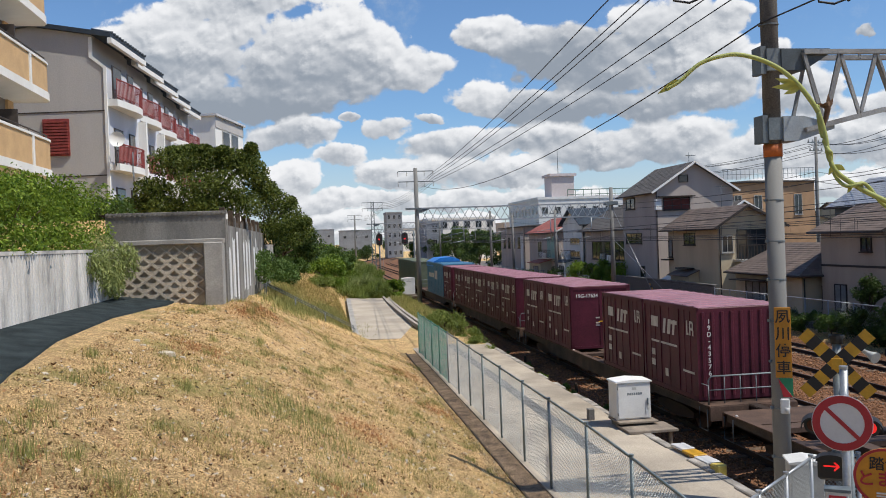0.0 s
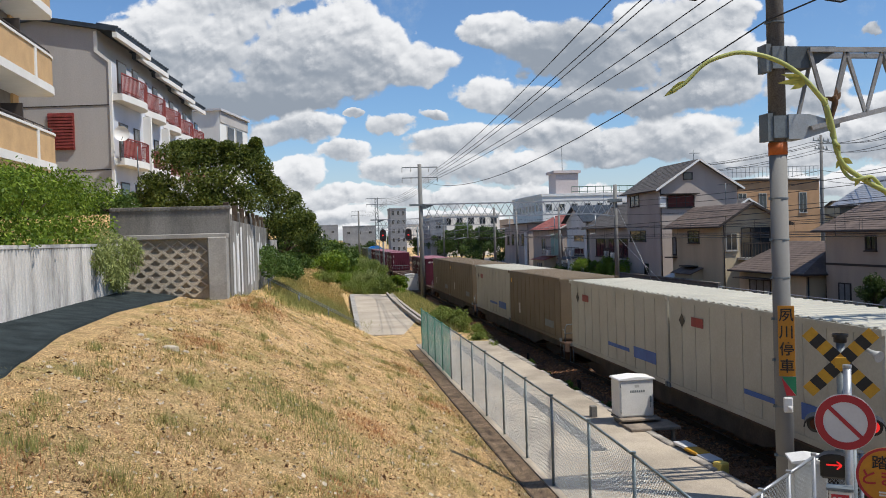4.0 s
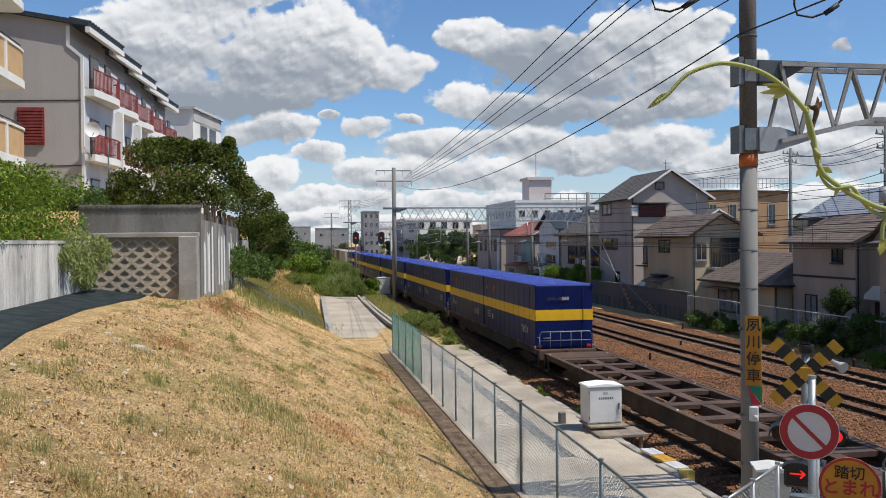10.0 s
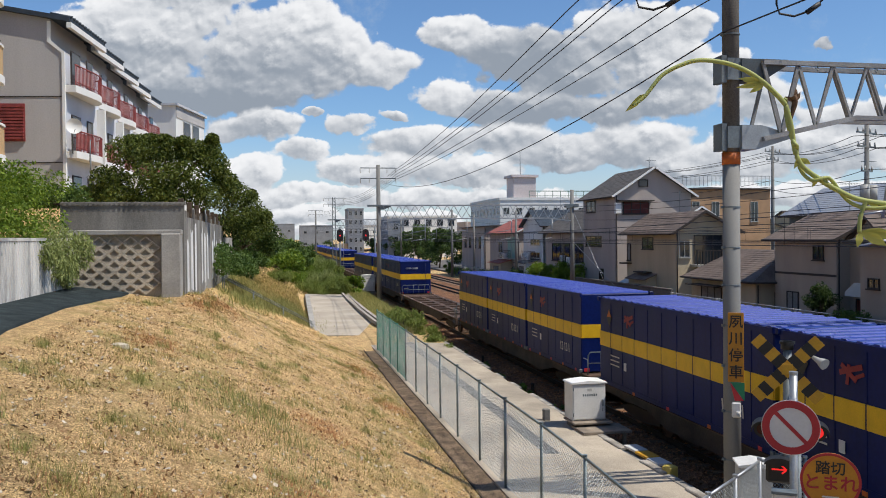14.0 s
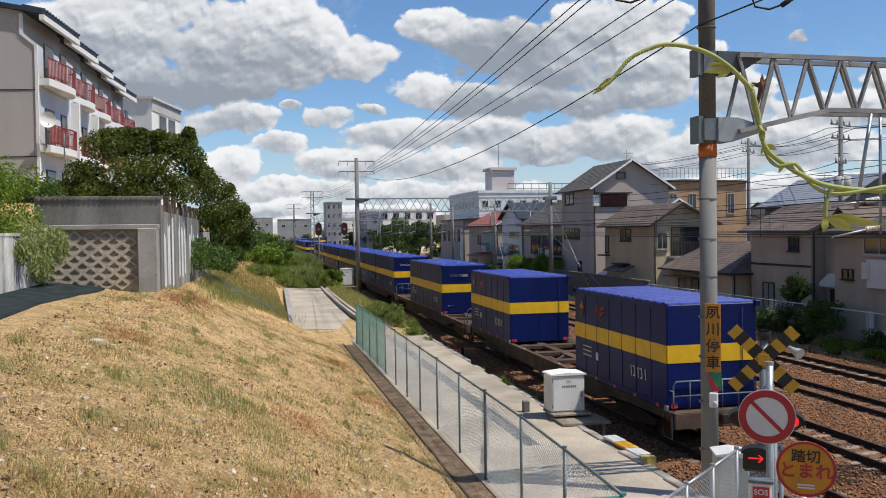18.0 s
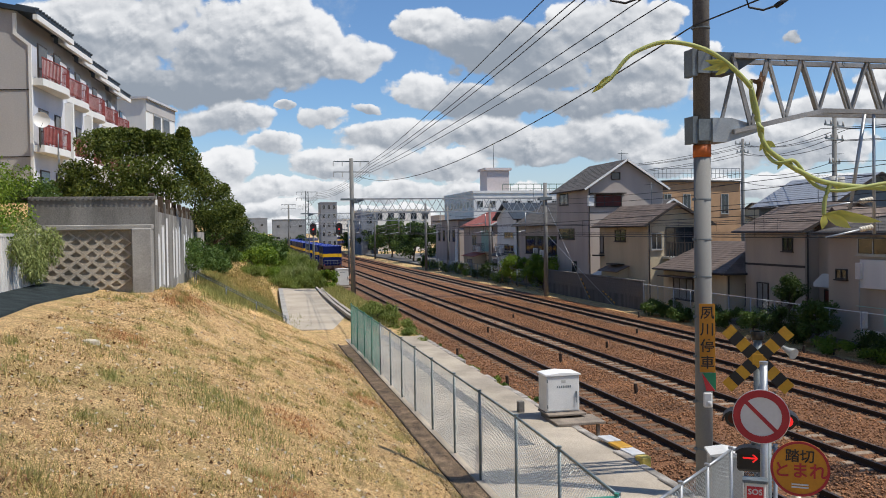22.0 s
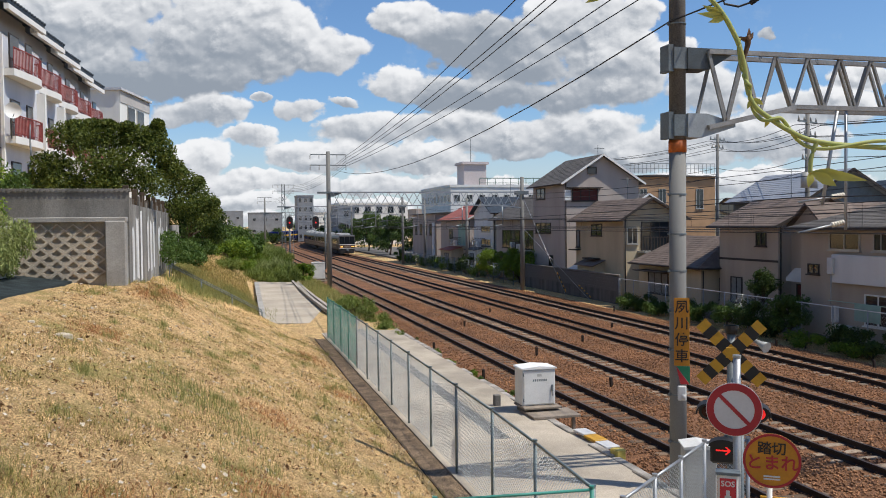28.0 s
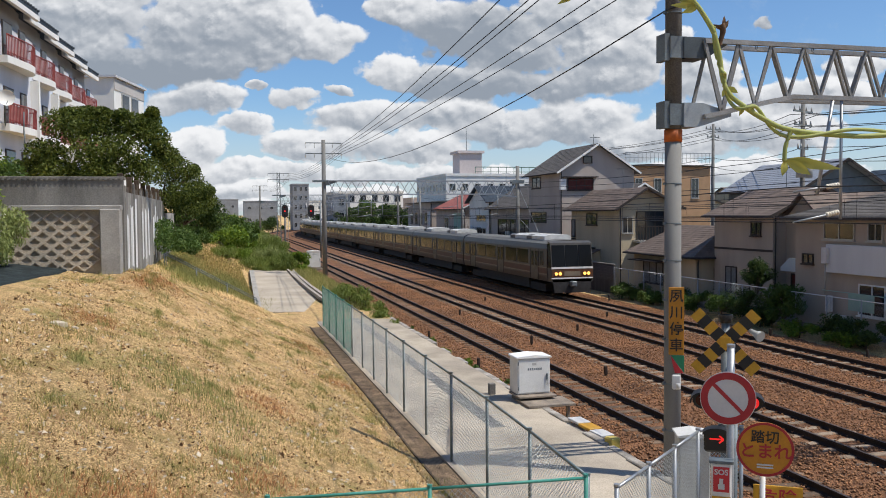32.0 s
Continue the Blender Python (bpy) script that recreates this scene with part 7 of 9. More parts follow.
def lean_to(x, y, w, d, h, wall, roof, label):
    s = thing("shed", x, y, -0.1, 0, label, "shed", "sheds behind the fence")
    g = Geo()
    g.prism([(0, 0), (w, 0), (w, h + 0.35), (0, h)], 1, 0, d)
    part("wall", g, wall, s)
    g = Geo()
    g.prism([(-0.25, h - 0.06), (-0.25, h), (w, h + 0.44), (w, h + 0.38)], 1, -0.2, d + 0.2)
    part("roof", g, roof, s)
    window(s, "w", d * 0.2, d * 0.6, 0.9, h - 0.4, 0.0, DARK_TRIM, CURTAIN, 1)
    return s


def rail_balcony(h, x0, y0, y1, z, deep):
    """A slab with a barred railing on a wall that faces the track."""
    g = Geo()
    g.box(x0 - deep, x0, y0, y1, z - 0.12, z)
    b = part("balcony", g, ALU, h)
    g = Geo()
    g.beam((x0 - deep + 0.03, y0, z + 1.0), (x0 - deep + 0.03, y1, z + 1.0), 0.05, 0.05)
    part("handrail", g, DARK_TRIM, b)
    n = int((y1 - y0) / 0.4)
    for k in range(n + 1):
        y = y0 + (y1 - y0) * k / n
        g = Geo()
        g.box(x0 - deep + 0.015, x0 - deep + 0.045, y - 0.015, y + 0.015, z, z + 1.0)
        part("baluster", g, DARK_TRIM, b)


def build_yards():
    lean_to(27.6, 78.5, 1.9, 5.0, 2.2, PINK_WALL, ROOF_GREY, "low rose-grey lean-to shed with a dark roof")
    lean_to(27.8, 92.5, 1.7, 4.2, 2.6, PLASTER_WHITE, ROOF_BLUE, "low white lean-to shed with a blue roof")
    lean_to(27.7, 103.0, 1.5, 5.5, 2.3, BEIGE_WALL, ROOF_RED, "low beige lean-to shed with a red tin roof")
    lean_to(27.2, 59.5, 0.8, 3.2, 2.3, BEIGE_WALL, ROOF_BROWN, "small beige porch shed beside the house")
    for x, y, z in ((27.9, 63.4, 2.1),):
        c = thing("awning", x, y, z, 0, "small pale folding awning over a back door", "awning", "awnings")
        g = Geo()
        g.prism([(-0.9, -0.35), (-0.9, -0.3), (0.0, 0.1), (0.9, -0.3), (0.9, -0.35), (0.0, 0.05)], 1, -0.8, 0.8)
        part("cover", g, PLASTER_WHITE, c)
        g = Geo()
        g.tube([(0, 0, 0.06), (0, 0, -z)], 0.03, 6)
        part("post", g, STEEL_GREY, c)
    for h in [o for o in bpy.data.objects if o.name.startswith("house") and o.parent is None and o.get("label", "").startswith(("grey tiled house", "white house with a steep", "grey house with a faded"))]:
        rail_balcony(h, 0.0, 0.6, 6.0, 2.9, 0.8)
        aircon(h, -0.05, 6.4, 3.0)
        aircon(h, -0.85, 2.0, 2.92)
    for x, y, z in ((30.2, 60.0, 7.2), (33.2, 48.5, 4.5), (31.3, 42.0, 6.7), (38.6, 50.0, 8.7), (33.0, 84.0, 8.3), (32.8, 95.0, 8.5)):
        a = thing("roof_aerial", x, y, z, 0, "thin grey roof television aerial", "aerial", "roof aerials")
        g = Geo()
        g.tube([(0, 0, -0.3), (0, 0, 1.7)], 0.02, 6)
        part("mast", g, STEEL_GREY, a)
        g = Geo()
        g.tube([(-0.5, 0, 1.55), (0.5, 0, 1.55)], 0.015, 5)
        for k in range(6):
            g.tube([(-0.45 + 0.18 * k, -0.28, 1.55), (-0.45 + 0.18 * k, 0.28, 1.55)], 0.01, 4)
        part("antenna", g, STEEL_GREY, a)


build_houses()
build_yards()


def block(x0, x1, y0, y1, z1, wall, label, rows, cols, side="s", base=-0.2, w=1.2, h=1.5, name="office_building", group="", skip=0):
    b = thing(name, x0, y0, base, 0, label, "building", group)
    g = Geo()
    g.box(0, x1 - x0, 0, y1 - y0, 0, z1 - base)
    part("wall", g, wall, b)
    g = Geo()
    for u0, u1, v0, v1 in ((-0.15, x1 - x0 + 0.15, -0.15, 0.1), (-0.15, 0.1, 0.1, y1 - y0)):
        g.box(u0, u1, v0, v1, z1 - base, z1 - base + 0.5)
    part("parapet", g, wall, b)
    for face in side:
        span = (x1 - x0) if face == "s" else (y1 - y0)
        for i in range(rows):
            z = (z1 - base) * (i + 0.35) / rows
            for j in range(cols):
                u = span * (j + 0.5) / cols
                window(b, face, u - w / 2, u + w / 2, z, z + h, 0.0, ALU, None, 1, False)
    return b


def build_town():
    b = block(43, 66, 160, 185, 12.6, PLASTER_WHITE, "long white office block with a roof terrace", 3, 9, "sw", w=1.2, h=1.3)
    g = Geo()
    g.cbox(3, 7.6, 1, 6, 12.8, 17.6, 0.05)
    g.box(2.6, 8, 0.6, 6.4, 17.3, 17.8)
    part("roof_hut", g, mat("pink_white_plaster", (0.62, 0.55, 0.54), 0.85, vary=0.04, bump=0.05), b)
    g = Geo()
    g.tube([(5, 3, 17.8), (5, 3, 22.5)], 0.06, 6)
    part("aerial", g, STEEL_GREY, b)
    g = Geo()
    for k in range(12):
        g.tube([(6 + 1.6 * k, 0.3, 12.8), (6 + 1.6 * k, 0.3, 14.6)], 0.06, 5)
    g.box(6, 24, 0.25, 0.35, 14.5, 14.65)
    g.box(6, 24, 0.25, 0.35, 13.6, 13.7)
    part("roof_frame", g, mat("green_steel", (0.08, 0.16, 0.13), 0.7, vary=0.1), b)
    b = block(30.5, 49.5, 230, 250, 11.0, PLASTER_WHITE, "white three-storey hospital-like block", 3, 6, "s", w=1.7, h=2.2)
    block(27, 31, 205, 226, 9.6, HAZE_GREY, "tall narrow grey concrete block", 3, 1, "s")
    block(25.5, 31.0, 300, 312, 15.5, HAZE_GREY, "distant round-topped grey tower", 5, 3, "s", w=0.9)
    r = random.Random(11)
    for k in range(46):
        y = r.uniform(260, 700)
        x = r.uniform(-0.42, 0.45) * y + 12
        if y < 420 and 0 < x < 60:
            continue
        w_, d_, h_ = r.uniform(8, 22), r.uniform(8, 20), r.uniform(6, 13) * (0.75 + y / 900)
        if x < -30:
            h_ += 5
        block(x, x + w_, y, y + d_, h_, r.choice((STUCCO_BLUE, HAZE_GREY, GREY_WALL, HAZE_GREY, PLASTER_WHITE)), "distant pale town building in haze", 2, 3, "s", w=1.6, h=1.4, name="distant_building", group="distant buildings")
    for k in range(26):
        y = r.uniform(55, 150)
        x = r.uniform(58, 110) if y < 100 else r.uniform(48, 120)
        hh = r.uniform(5.5, 7.5)
        house(x, x + r.uniform(7, 10), y, y + r.uniform(7, 10), hh, hh + r.uniform(1.2, 2.2), r.choice((ROOF_GREY, ROOF_BROWN, ROOF_BLUE)), r.choice((GREY_WALL, PLASTER_WHITE, BEIGE_WALL)), "further town house with a tiled roof", r.choice(("hip", "gable_y", "gable_x")), 0.4)


build_town()


def build_apartments():
    for i in range(5):
        y0 = 45.0 + 5.3 * i
        a = thing("apartment_unit", -10.03 + 0.08 * i, y0, 6.4, -6, "grey stucco terraced apartment unit with red balcony railings", "apartment block", "stepped apartment units")
        top = 10.1
        ln = 5.5
        g = Geo()
        g.prism([(0.0, 0), (0.0, 8.4), (-0.65, 8.95), (-0.65, top), (-3.6, top + 0.45), (-9, top - 0.4), (-9, 0)], 1, 0.0, ln)
        part("wall", g, STUCCO_GREY if i == 0 else STUCCO_BLUE, a)
        g = Geo()
        g.prism([(0.02, 0), (0.02, 8.4), (-0.64, 8.97), (-0.64, top - 0.2), (-0.8, top - 0.2), (-0.8, 8.9), (-0.12, 8.35), (-0.12, 0)], 1, -0.06, 0.06)
        part("edge_trim", g, WHITE_PAINT, a)
        g = Geo()
        g.box(-0.02, 0.012, 0.1, ln, 0, 8.35)
        part("facade", g, FACADE, a)
        rf = Geo()
        rf.prism([(0.35, top - 0.25), (0.35, top - 0.02), (-3.6, top + 0.62), (-9.2, top - 0.2), (-9.2, top - 0.4), (-3.6, top + 0.4)], 1, -0.25, ln)
        roof = part("roof", rf, ROOF_BLUE, a)
        g = Geo()
        g.box(0.2, 0.42, -0.25, ln, top - 0.55, top - 0.28)
        part("fascia", g, PLASTER_WHITE, roof)
        for k in range(14):
            g = Geo()
            g.tube([(0.45, -0.1 + 0.42 * k, top - 0.02), (-0.6, -0.1 + 0.42 * k, top + 0.17)], 0.07, 6)
            part("ridge_tile", g, ROOF_BLUE, roof)
        for z, deep in ((3.3, 0.72), (6.55, 0.72)):
            outline = [(0, 0.05), (deep * 0.7, 0.05), (deep * 0.85, 1.2), (deep, 2.4), (deep * 1.02, 3.1), (deep * 0.92, 3.7), (deep * 0.7, 4.2), (deep * 0.35, 4.55), (0, 4.7)]
            g = Geo()
            g.prism(outline, 2, z - 0.1, z + 0.25)
            b = part("balcony", g, PLASTER_WHITE, a)
            pts = [Vector((x, y, 0)) for x, y in outline[1:]]
            rail = Geo()
            rail.tube([(p.x * 0.97, p.y, z + 1.25) for p in pts], 0.035, 6)
            rail.tube([(p.x * 0.97, p.y, z + 0.42) for p in pts], 0.02, 6)
            part("handrail", rail, RED_METAL, b)
            for q, (p0, p1) in enumerate(zip(pts, pts[1:])):
                n = max(1, int((p1 - p0).length / 0.16))
                bal = Geo()
                for k in range(n):
                    p = p0.lerp(p1, k / n)
                    bal.tube([(p.x * 0.97, p.y, z + 0.25), (p.x * 0.97, p.y, z + 1.25)], 0.018, 4, caps=False)
                part("railing", bal, RED_METAL, b)["kind"] = "stuff"
            sh = Geo()
            sh.add([(deep * 0.68, 0.1, z + 0.35), (deep * 0.93, 2.3, z + 0.35), (deep * 0.93, 2.3, z + 1.18), (deep * 0.68, 0.1, z + 1.18), (deep * 0.65, 0.12, z + 0.35), (deep * 0.9, 2.32, z + 0.35), (deep * 0.9, 2.32, z + 1.18), (deep * 0.65, 0.12, z + 1.18)], [(0, 1, 2, 3), (7, 6, 5, 4), (3, 2, 6, 7), (1, 5, 6, 2)])
            part("screen", sh, PINK_SCREEN if z > 5 else RED_SHEET, b, "translucent pinkish balcony screen")
        for z in (0.5, 3.55, 6.75):
            for y_a, y_b in ((0.8, 2.2), (3.2, 4.2)):
                gg = Geo()
                gg.box(0.012, 0.05, y_a, y_b, z, z + 1.9)
                wn = part("window", gg, DARK_TRIM, a)
                gg = Geo()
                gg.box(0.05, 0.07, y_a + 0.08, y_b - 0.08, z + 0.08, z + 1.82)
                part("pane", gg, GLASS, wn)
        g = Geo()
        g.box(0.0, 0.45, ln - 0.6, ln - 0.35, 0, 6.3)
        part("screen_wall", g, PLASTER_WHITE, a)
        if i == 0:
            g = Geo()
            for z in (2.85, 6.1):
                g.beam((-8.5, -0.01, z + 0.05), (0, -0.01, z + 0.12), 0.03, 0.05)
            part("joint_line", g, DARK_TRIM, a)
            g = Geo()
            for k in range(11):
                g.box(-3.1, -1.95, -0.16, -0.06, 4.1 + 0.155 * k, 4.2 + 0.155 * k)
            g.box(-3.2, -1.9, -0.08, -0.0, 4.0, 5.85)
            part("louvre", g, RED_METAL, a)
            g = Geo()
            g.tube([(1.1, 0.15, 3.0), (1.15, 0.1, 4.1)], 0.03, 6)
            g.tube([(1.15, 0.1, 2.2), (1.15, 0.1, 3.2)], 0.03, 6)
            part("dish_arm", g, STEEL_GREY, a)
    for x, y, z, r in ((-9.6, 44.7, 11.1, 0.38), (-9.0, 54.2, 10.9, 0.4)):
        d = thing("satellite_dish", x, y, z, 20, "white satellite dish on a balcony rail", "satellite dish", "satellite dishes")
        g = Geo()
        rings = [(r * k / 5, -0.22 * (1 - (k / 5) ** 2) * r * 1.4) for k in range(6)]
        for (ra, ya), (rb, yb) in zip(rings, rings[1:]):
            for q in range(20):
                t0, t1 = 2 * math.pi * q / 20, 2 * math.pi * (q + 1) / 20
                g.add([(ra * math.cos(t0), -ya - 0.25, ra * math.sin(t0)), (rb * math.cos(t0), -yb - 0.25, rb * math.sin(t0)), (rb * math.cos(t1), -yb - 0.25, rb * math.sin(t1)), (ra * math.cos(t1), -ya - 0.25, ra * math.sin(t1))], [(0, 1, 2, 3)], True)
        part("bowl", g, WHITE_PAINT, d)
        g = Geo()
        g.tube([(0, -0.05, -r * 0.9), (0, -0.6, -0.2)], 0.015, 5)
        g.tube([(0, 0, 0), (0, 0.25, -0.3), (0, 0.3, -1.3)], 0.03, 6)
        part("feed_arm", g, STEEL_GREY, d)
    # white house beyond
    w = thing("apartment_annex", -8.35, 78.4, 6.0, -13, "white plastered annex with a flat grey roof edge", "apartment block")
    g = Geo()
    g.box(-6, 0, 0, 8, 0, 11.3)
    part("wall", g, PLASTER_WHITE, w)
    g = Geo()
    g.box(-6.2, 0.25, -0.25, 8.2, 11.3, 11.5)
    part("roof", g, STUCCO_BLUE, w)
    g = Geo()
    g.box(0.0, 0.06, 0, 8, 10.3, 11.3)
    part("band", g, STUCCO_GREY, w)
    for y_a in (1.8, 4.3):
        gg = Geo()
        gg.box(0.0, 0.08, y_a, y_a + 1.9, 8.0, 10.2)
        wn = part("window", gg, ALU, w)
        gg = Geo()
        gg.box(0.08, 0.1, y_a + 0.1, y_a + 1.8, 8.1, 10.1)
        part("pane", gg, GLASS, wn)
    # tan-tiled block with curved balcony ends
    b = thing("balcony_block", -11.0, 20, 5.5, 0, "tan-tiled apartment block with deep white-edged balconies", "apartment block")
    g = Geo()
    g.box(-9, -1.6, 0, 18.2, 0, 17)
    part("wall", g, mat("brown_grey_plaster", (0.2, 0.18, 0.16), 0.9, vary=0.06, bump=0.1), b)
    for z in (3.3, 6.6, 9.9, 13.2):
        def outline(o):
            return [(-1.6, -0.5), (o, -0.5), (o, 18.3), (o - 0.06, 18.8), (o - 0.25, 19.1), (-1.6, 19.1)]
        g = Geo()
        g.prism(outline(0.06), 2, z - 0.05, z + 0.28)
        bal = part("balcony", g, PLASTER_WHITE, b)
        g = Geo()
        g.prism(outline(0.0), 2, z + 0.28, z + 1.48)
        part("parapet", g, TILE_TAN, bal)
        g = Geo()
        g.prism(outline(0.05), 2, z + 1.48, z + 1.58)
        part("coping", g, PLASTER_WHITE, bal)
        g = Geo()
        g.tube([(-0.05, -0.4, z + 1.72), (-0.05, 18.4, z + 1.72), (-0.3, 19.0, z + 1.72)], 0.03, 6)
        for k in range(9):
            g.tube([(-0.05, 2 * k, z + 1.55), (-0.05, 2 * k, z + 1.72)], 0.02, 5)
        part("handrail", g, DARK_TRIM, bal)
        for y_a in (5.0, 11.0, 16.2):
            g = Geo()
            g.box(-0.02, 0.05, y_a, y_a + 0.22, z + 0.28, z + 1.48)
            part("joint_strip", g, PLASTER_WHITE, bal)
        g = Geo()
        g.box(-1.3, -0.25, 15.4, 15.5, z + 1.5, z + 2.4)
        part("partition", g, DARK_TRIM, bal)
        for y_a in (2, 7, 12):
            g = Geo()
            g.box(-1.6, -1.5, y_a, y_a + 3, z + 0.3, z + 2.4)
            wn = part("window", g, ALU, b)
            g = Geo()
            g.box(-1.5, -1.47, y_a + 0.1, y_a + 2.9, z + 0.35, z + 2.3)
            part("pane", g, GLASS, wn)
    g = Geo()
    g.box(-6, -1.5, 18.2, 18.9, 0, 17)
    part("end_pier", g, TILE_TAN, b)


build_apartments()

# ---- greenery and small works beyond the line ----
def bush(x, y, z, w, d, h, leaf, label, size=0.14, n=14, per=220, seed=1, name="shrub", category="shrub", group="shrubs beyond the line", r=0.42, droop=0.3, aspect=0.45):
    return plant(name, (x, y, z), clumps(n, (-w / 2, w / 2, -d / 2, d / 2, h * 0.12, h * 0.88), r, seed=seed), leaf, size, per, label, category, 0.03 + 0.015 * h, 6, group, droop, aspect)


def build_shrubs():
    r = random.Random(21)
    dark = "dark green shrub growing along the railway fence"
    for y, h in ((29.5, 0.9), (31.6, 1.0), (36.8, 1.3), (38.6, 1.5), (40.4, 1.3), (42.6, 1.2), (44.6, 1.1), (47.2, 0.8), (49.6, 0.9), (51.6, 0.8)):
        bush(26.0 + r.uniform(-0.2, 0.2), y, -0.2, 1.3, 2.4, h * 1.25, LEAF_MID if y > 40 else LEAF_DARK, dark, 0.13, 12, 230, r.randint(0, 999), r=0.36)
    bush(26.1, 35.3, -0.2, 1.5, 2.1, 2.5, LEAF_MID, "tall spreading green shrub beside the railway fence", 0.16, 22, 230, 5, r=0.4)
    bush(25.5, 33.2, -0.25, 0.9, 2.6, 0.7, LEAF_BRIGHT, "low bright green weeds along the ballast's edge", 0.1, 12, 220, 6, r=0.28)
    bush(25.6, 30.6, -0.25, 0.9, 2.6, 0.6, LEAF_BRIGHT, "low bright green weeds along the ballast's edge", 0.1, 12, 220, 7, r=0.28)
    plant("garden_tree", (26.9, 38.4, 0.0), clumps(16, (-0.75, 0.75, -0.75, 0.75, 1.75, 3.0), 0.34, seed=8), LEAF_DARK, 0.12, 260, "small round-headed garden tree in front of the rose-grey house", "tree", 0.07, 7)
    bush(27.4, 41.4, 0.0, 1.0, 1.6, 1.5, LEAF_WILLOW, "withered pinkish garden shrub before the house", 0.1, 9, 160, 9, r=0.35)
    # the big bush by the mast and the scrub along the block wall
    bush(27.3, 76.6, -0.2, 3.4, 7.0, 3.6, LEAF_BRIGHT, "large sunlit bright green bush beside the mast", 0.2, 34, 330, 10, r=0.62)
    bush(26.9, 83.5, -0.2, 2.6, 5.0, 3.2, LEAF_BRIGHT, "large sunlit bright green bush beside the mast", 0.2, 22, 300, 11, r=0.6)
    for k in range(9):
        y = 88 + 5.2 * k
        bush(26.6 + r.uniform(-0.2, 0.4), y, -0.2, 1.6, 4.6, r.uniform(1.0, 2.2), r.choice((LEAF_MID, LEAF_DARK, LEAF_BRIGHT)), "scrubby green bush along the trackside fence", 0.2, 10, 190, 30 + k, r=0.5)
    for x, y, h, k in ((29, 150, 6.5, 1), (31, 163, 8.0, 2), (29.5, 176, 7.5, 3), (32, 190, 8.0, 4), (30, 205, 6.5, 5), (27.5, 222, 6, 6), (34, 152, 7.5, 7)):
        plant("tree", (x, y, 0), clumps(20, (-4.0, 4.0, -5, 5, 1.2, h), 1.25, seed=50 + k), (LEAF_MID, LEAF_DARK)[k % 2], 0.42, 260, "green tree beside the far bend of the line", "tree", 0.18, 8, "trees by the bend")
    # far side of the left bank: tall grass and bushes down to the line
    for k in range(18):
        y = 76.5 + 5.0 * k
        x = 4.9 - 0.004 * (y - 78) + r.uniform(-0.5, 0.5)
        bush(x, y, ground_z(x, y) - 0.1, 4.6, 6.5, 1.7 + 0.5 * math.sin(k * 1.7), (LEAF_WEED, LEAF_WILLOW, LEAF_WEED, LEAF_BRIGHT)[k % 4], "tall yellow-green grass and weeds on the far bank", 0.45, 34, 250, 70 + k, "tall_weeds", "weeds", "tall weeds on the far bank", 0.6, -1.6, 0.07)
    for k in range(9):
        x, y = 0.4 + 1.35 * (k % 3) + r.uniform(-0.3, 0.3), 76 + 3.4 * k + r.uniform(-1, 1)
        bush(x, y, ground_z(x, y) - 0.15, 2.4, 4.2, 1.0 + 0.3 * (k % 3), (LEAF_WEED, LEAF_BRIGHT)[k % 2], "tall green weeds along the ridge of the bank", 0.3, 20, 200, 320 + k, "tall_weeds", "weeds", "tall weeds on the ridge", 0.45, -1.2, 0.1)
    for k in range(11):
        y = 84 + 9 * k
        x = 1.2 + r.uniform(-0.8, 0.8)
        bush(x, y, ground_z(x, y) - 0.1, 5.5, 8, 2.1 + 0.6 * math.sin(k * 2.3), (LEAF_BRIGHT, LEAF_MID)[k % 2], "rounded green bush on top of the far bank", 0.3, 18, 220, 100 + k, "shrub", "shrub", "bushes on the far bank", 0.75)
    bush(7.0, 77.5, 0.2, 1.9, 3.4, 2.0, LEAF_BRIGHT, "bright green weedy bush at the end of the edge beam", 0.2, 16, 230, 131, group="bushes along the path")
    for k in range(9):
        y = 39.5 + 1.5 * k
        h = (0.3, 0.5, 0.8, 1.2, 1.5, 1.6, 1.5, 1.3, 1.0)[k]
        x = 7.9 - 0.12 * k + r.uniform(-0.2, 0.2)
        bush(x, y, 0.0, 0.9, 2.0, h + 0.2, LEAF_WEED, "tall leafy green weeds behind the netted fence", 0.15, 12, 110, 130 + k, "weed", "weed", "weeds behind the netted fence", 0.26, -0.8, 0.25)
    for k in range(22):
        y = 13.5 + 1.2 * k + r.uniform(-0.4, 0.4)
        if 20.3 < y < 23.0:
            continue
        big = 24.0 < y < 26.8
        w = r.uniform(0.5, 0.8) if big else r.uniform(0.2, 0.5)
        bush(8.5 + r.uniform(-0.15, 0.2) - (0.12 if y < 20 else 0), y, -0.15, w, w * 2.2, r.uniform(0.55, 0.8) if big else r.uniform(0.22, 0.5), LEAF_BRIGHT if k % 3 else LEAF_MID, "small leafy weed growing along the kerb", 0.07, 8, 80, 160 + k, "weed", "weed", "weeds along the kerb", 0.13)
    for k, (x, y, h) in enumerate(((2, 172, 4.0), (-3, 180, 4.6), (3.5, 188, 3.6), (-2, 198, 5.0), (4.5, 206, 3.4), (0, 216, 4.6), (7, 226, 3.6), (3, 240, 5.0), (12, 246, 3.8), (-8, 190, 5.4), (-12, 215, 6.0), (16, 262, 4.4))):
        plant("tree", (x, y, 0), clumps(14, (-4.0, 4.0, -4.5, 4.5, 0.6, h), 1.2, seed=400 + k), (LEAF_MID, LEAF_WEED, LEAF_DARK)[k % 3], 0.4, 220, "green scrub tree on the outside of the bend", "tree", 0.15, 6, "trees outside the bend")
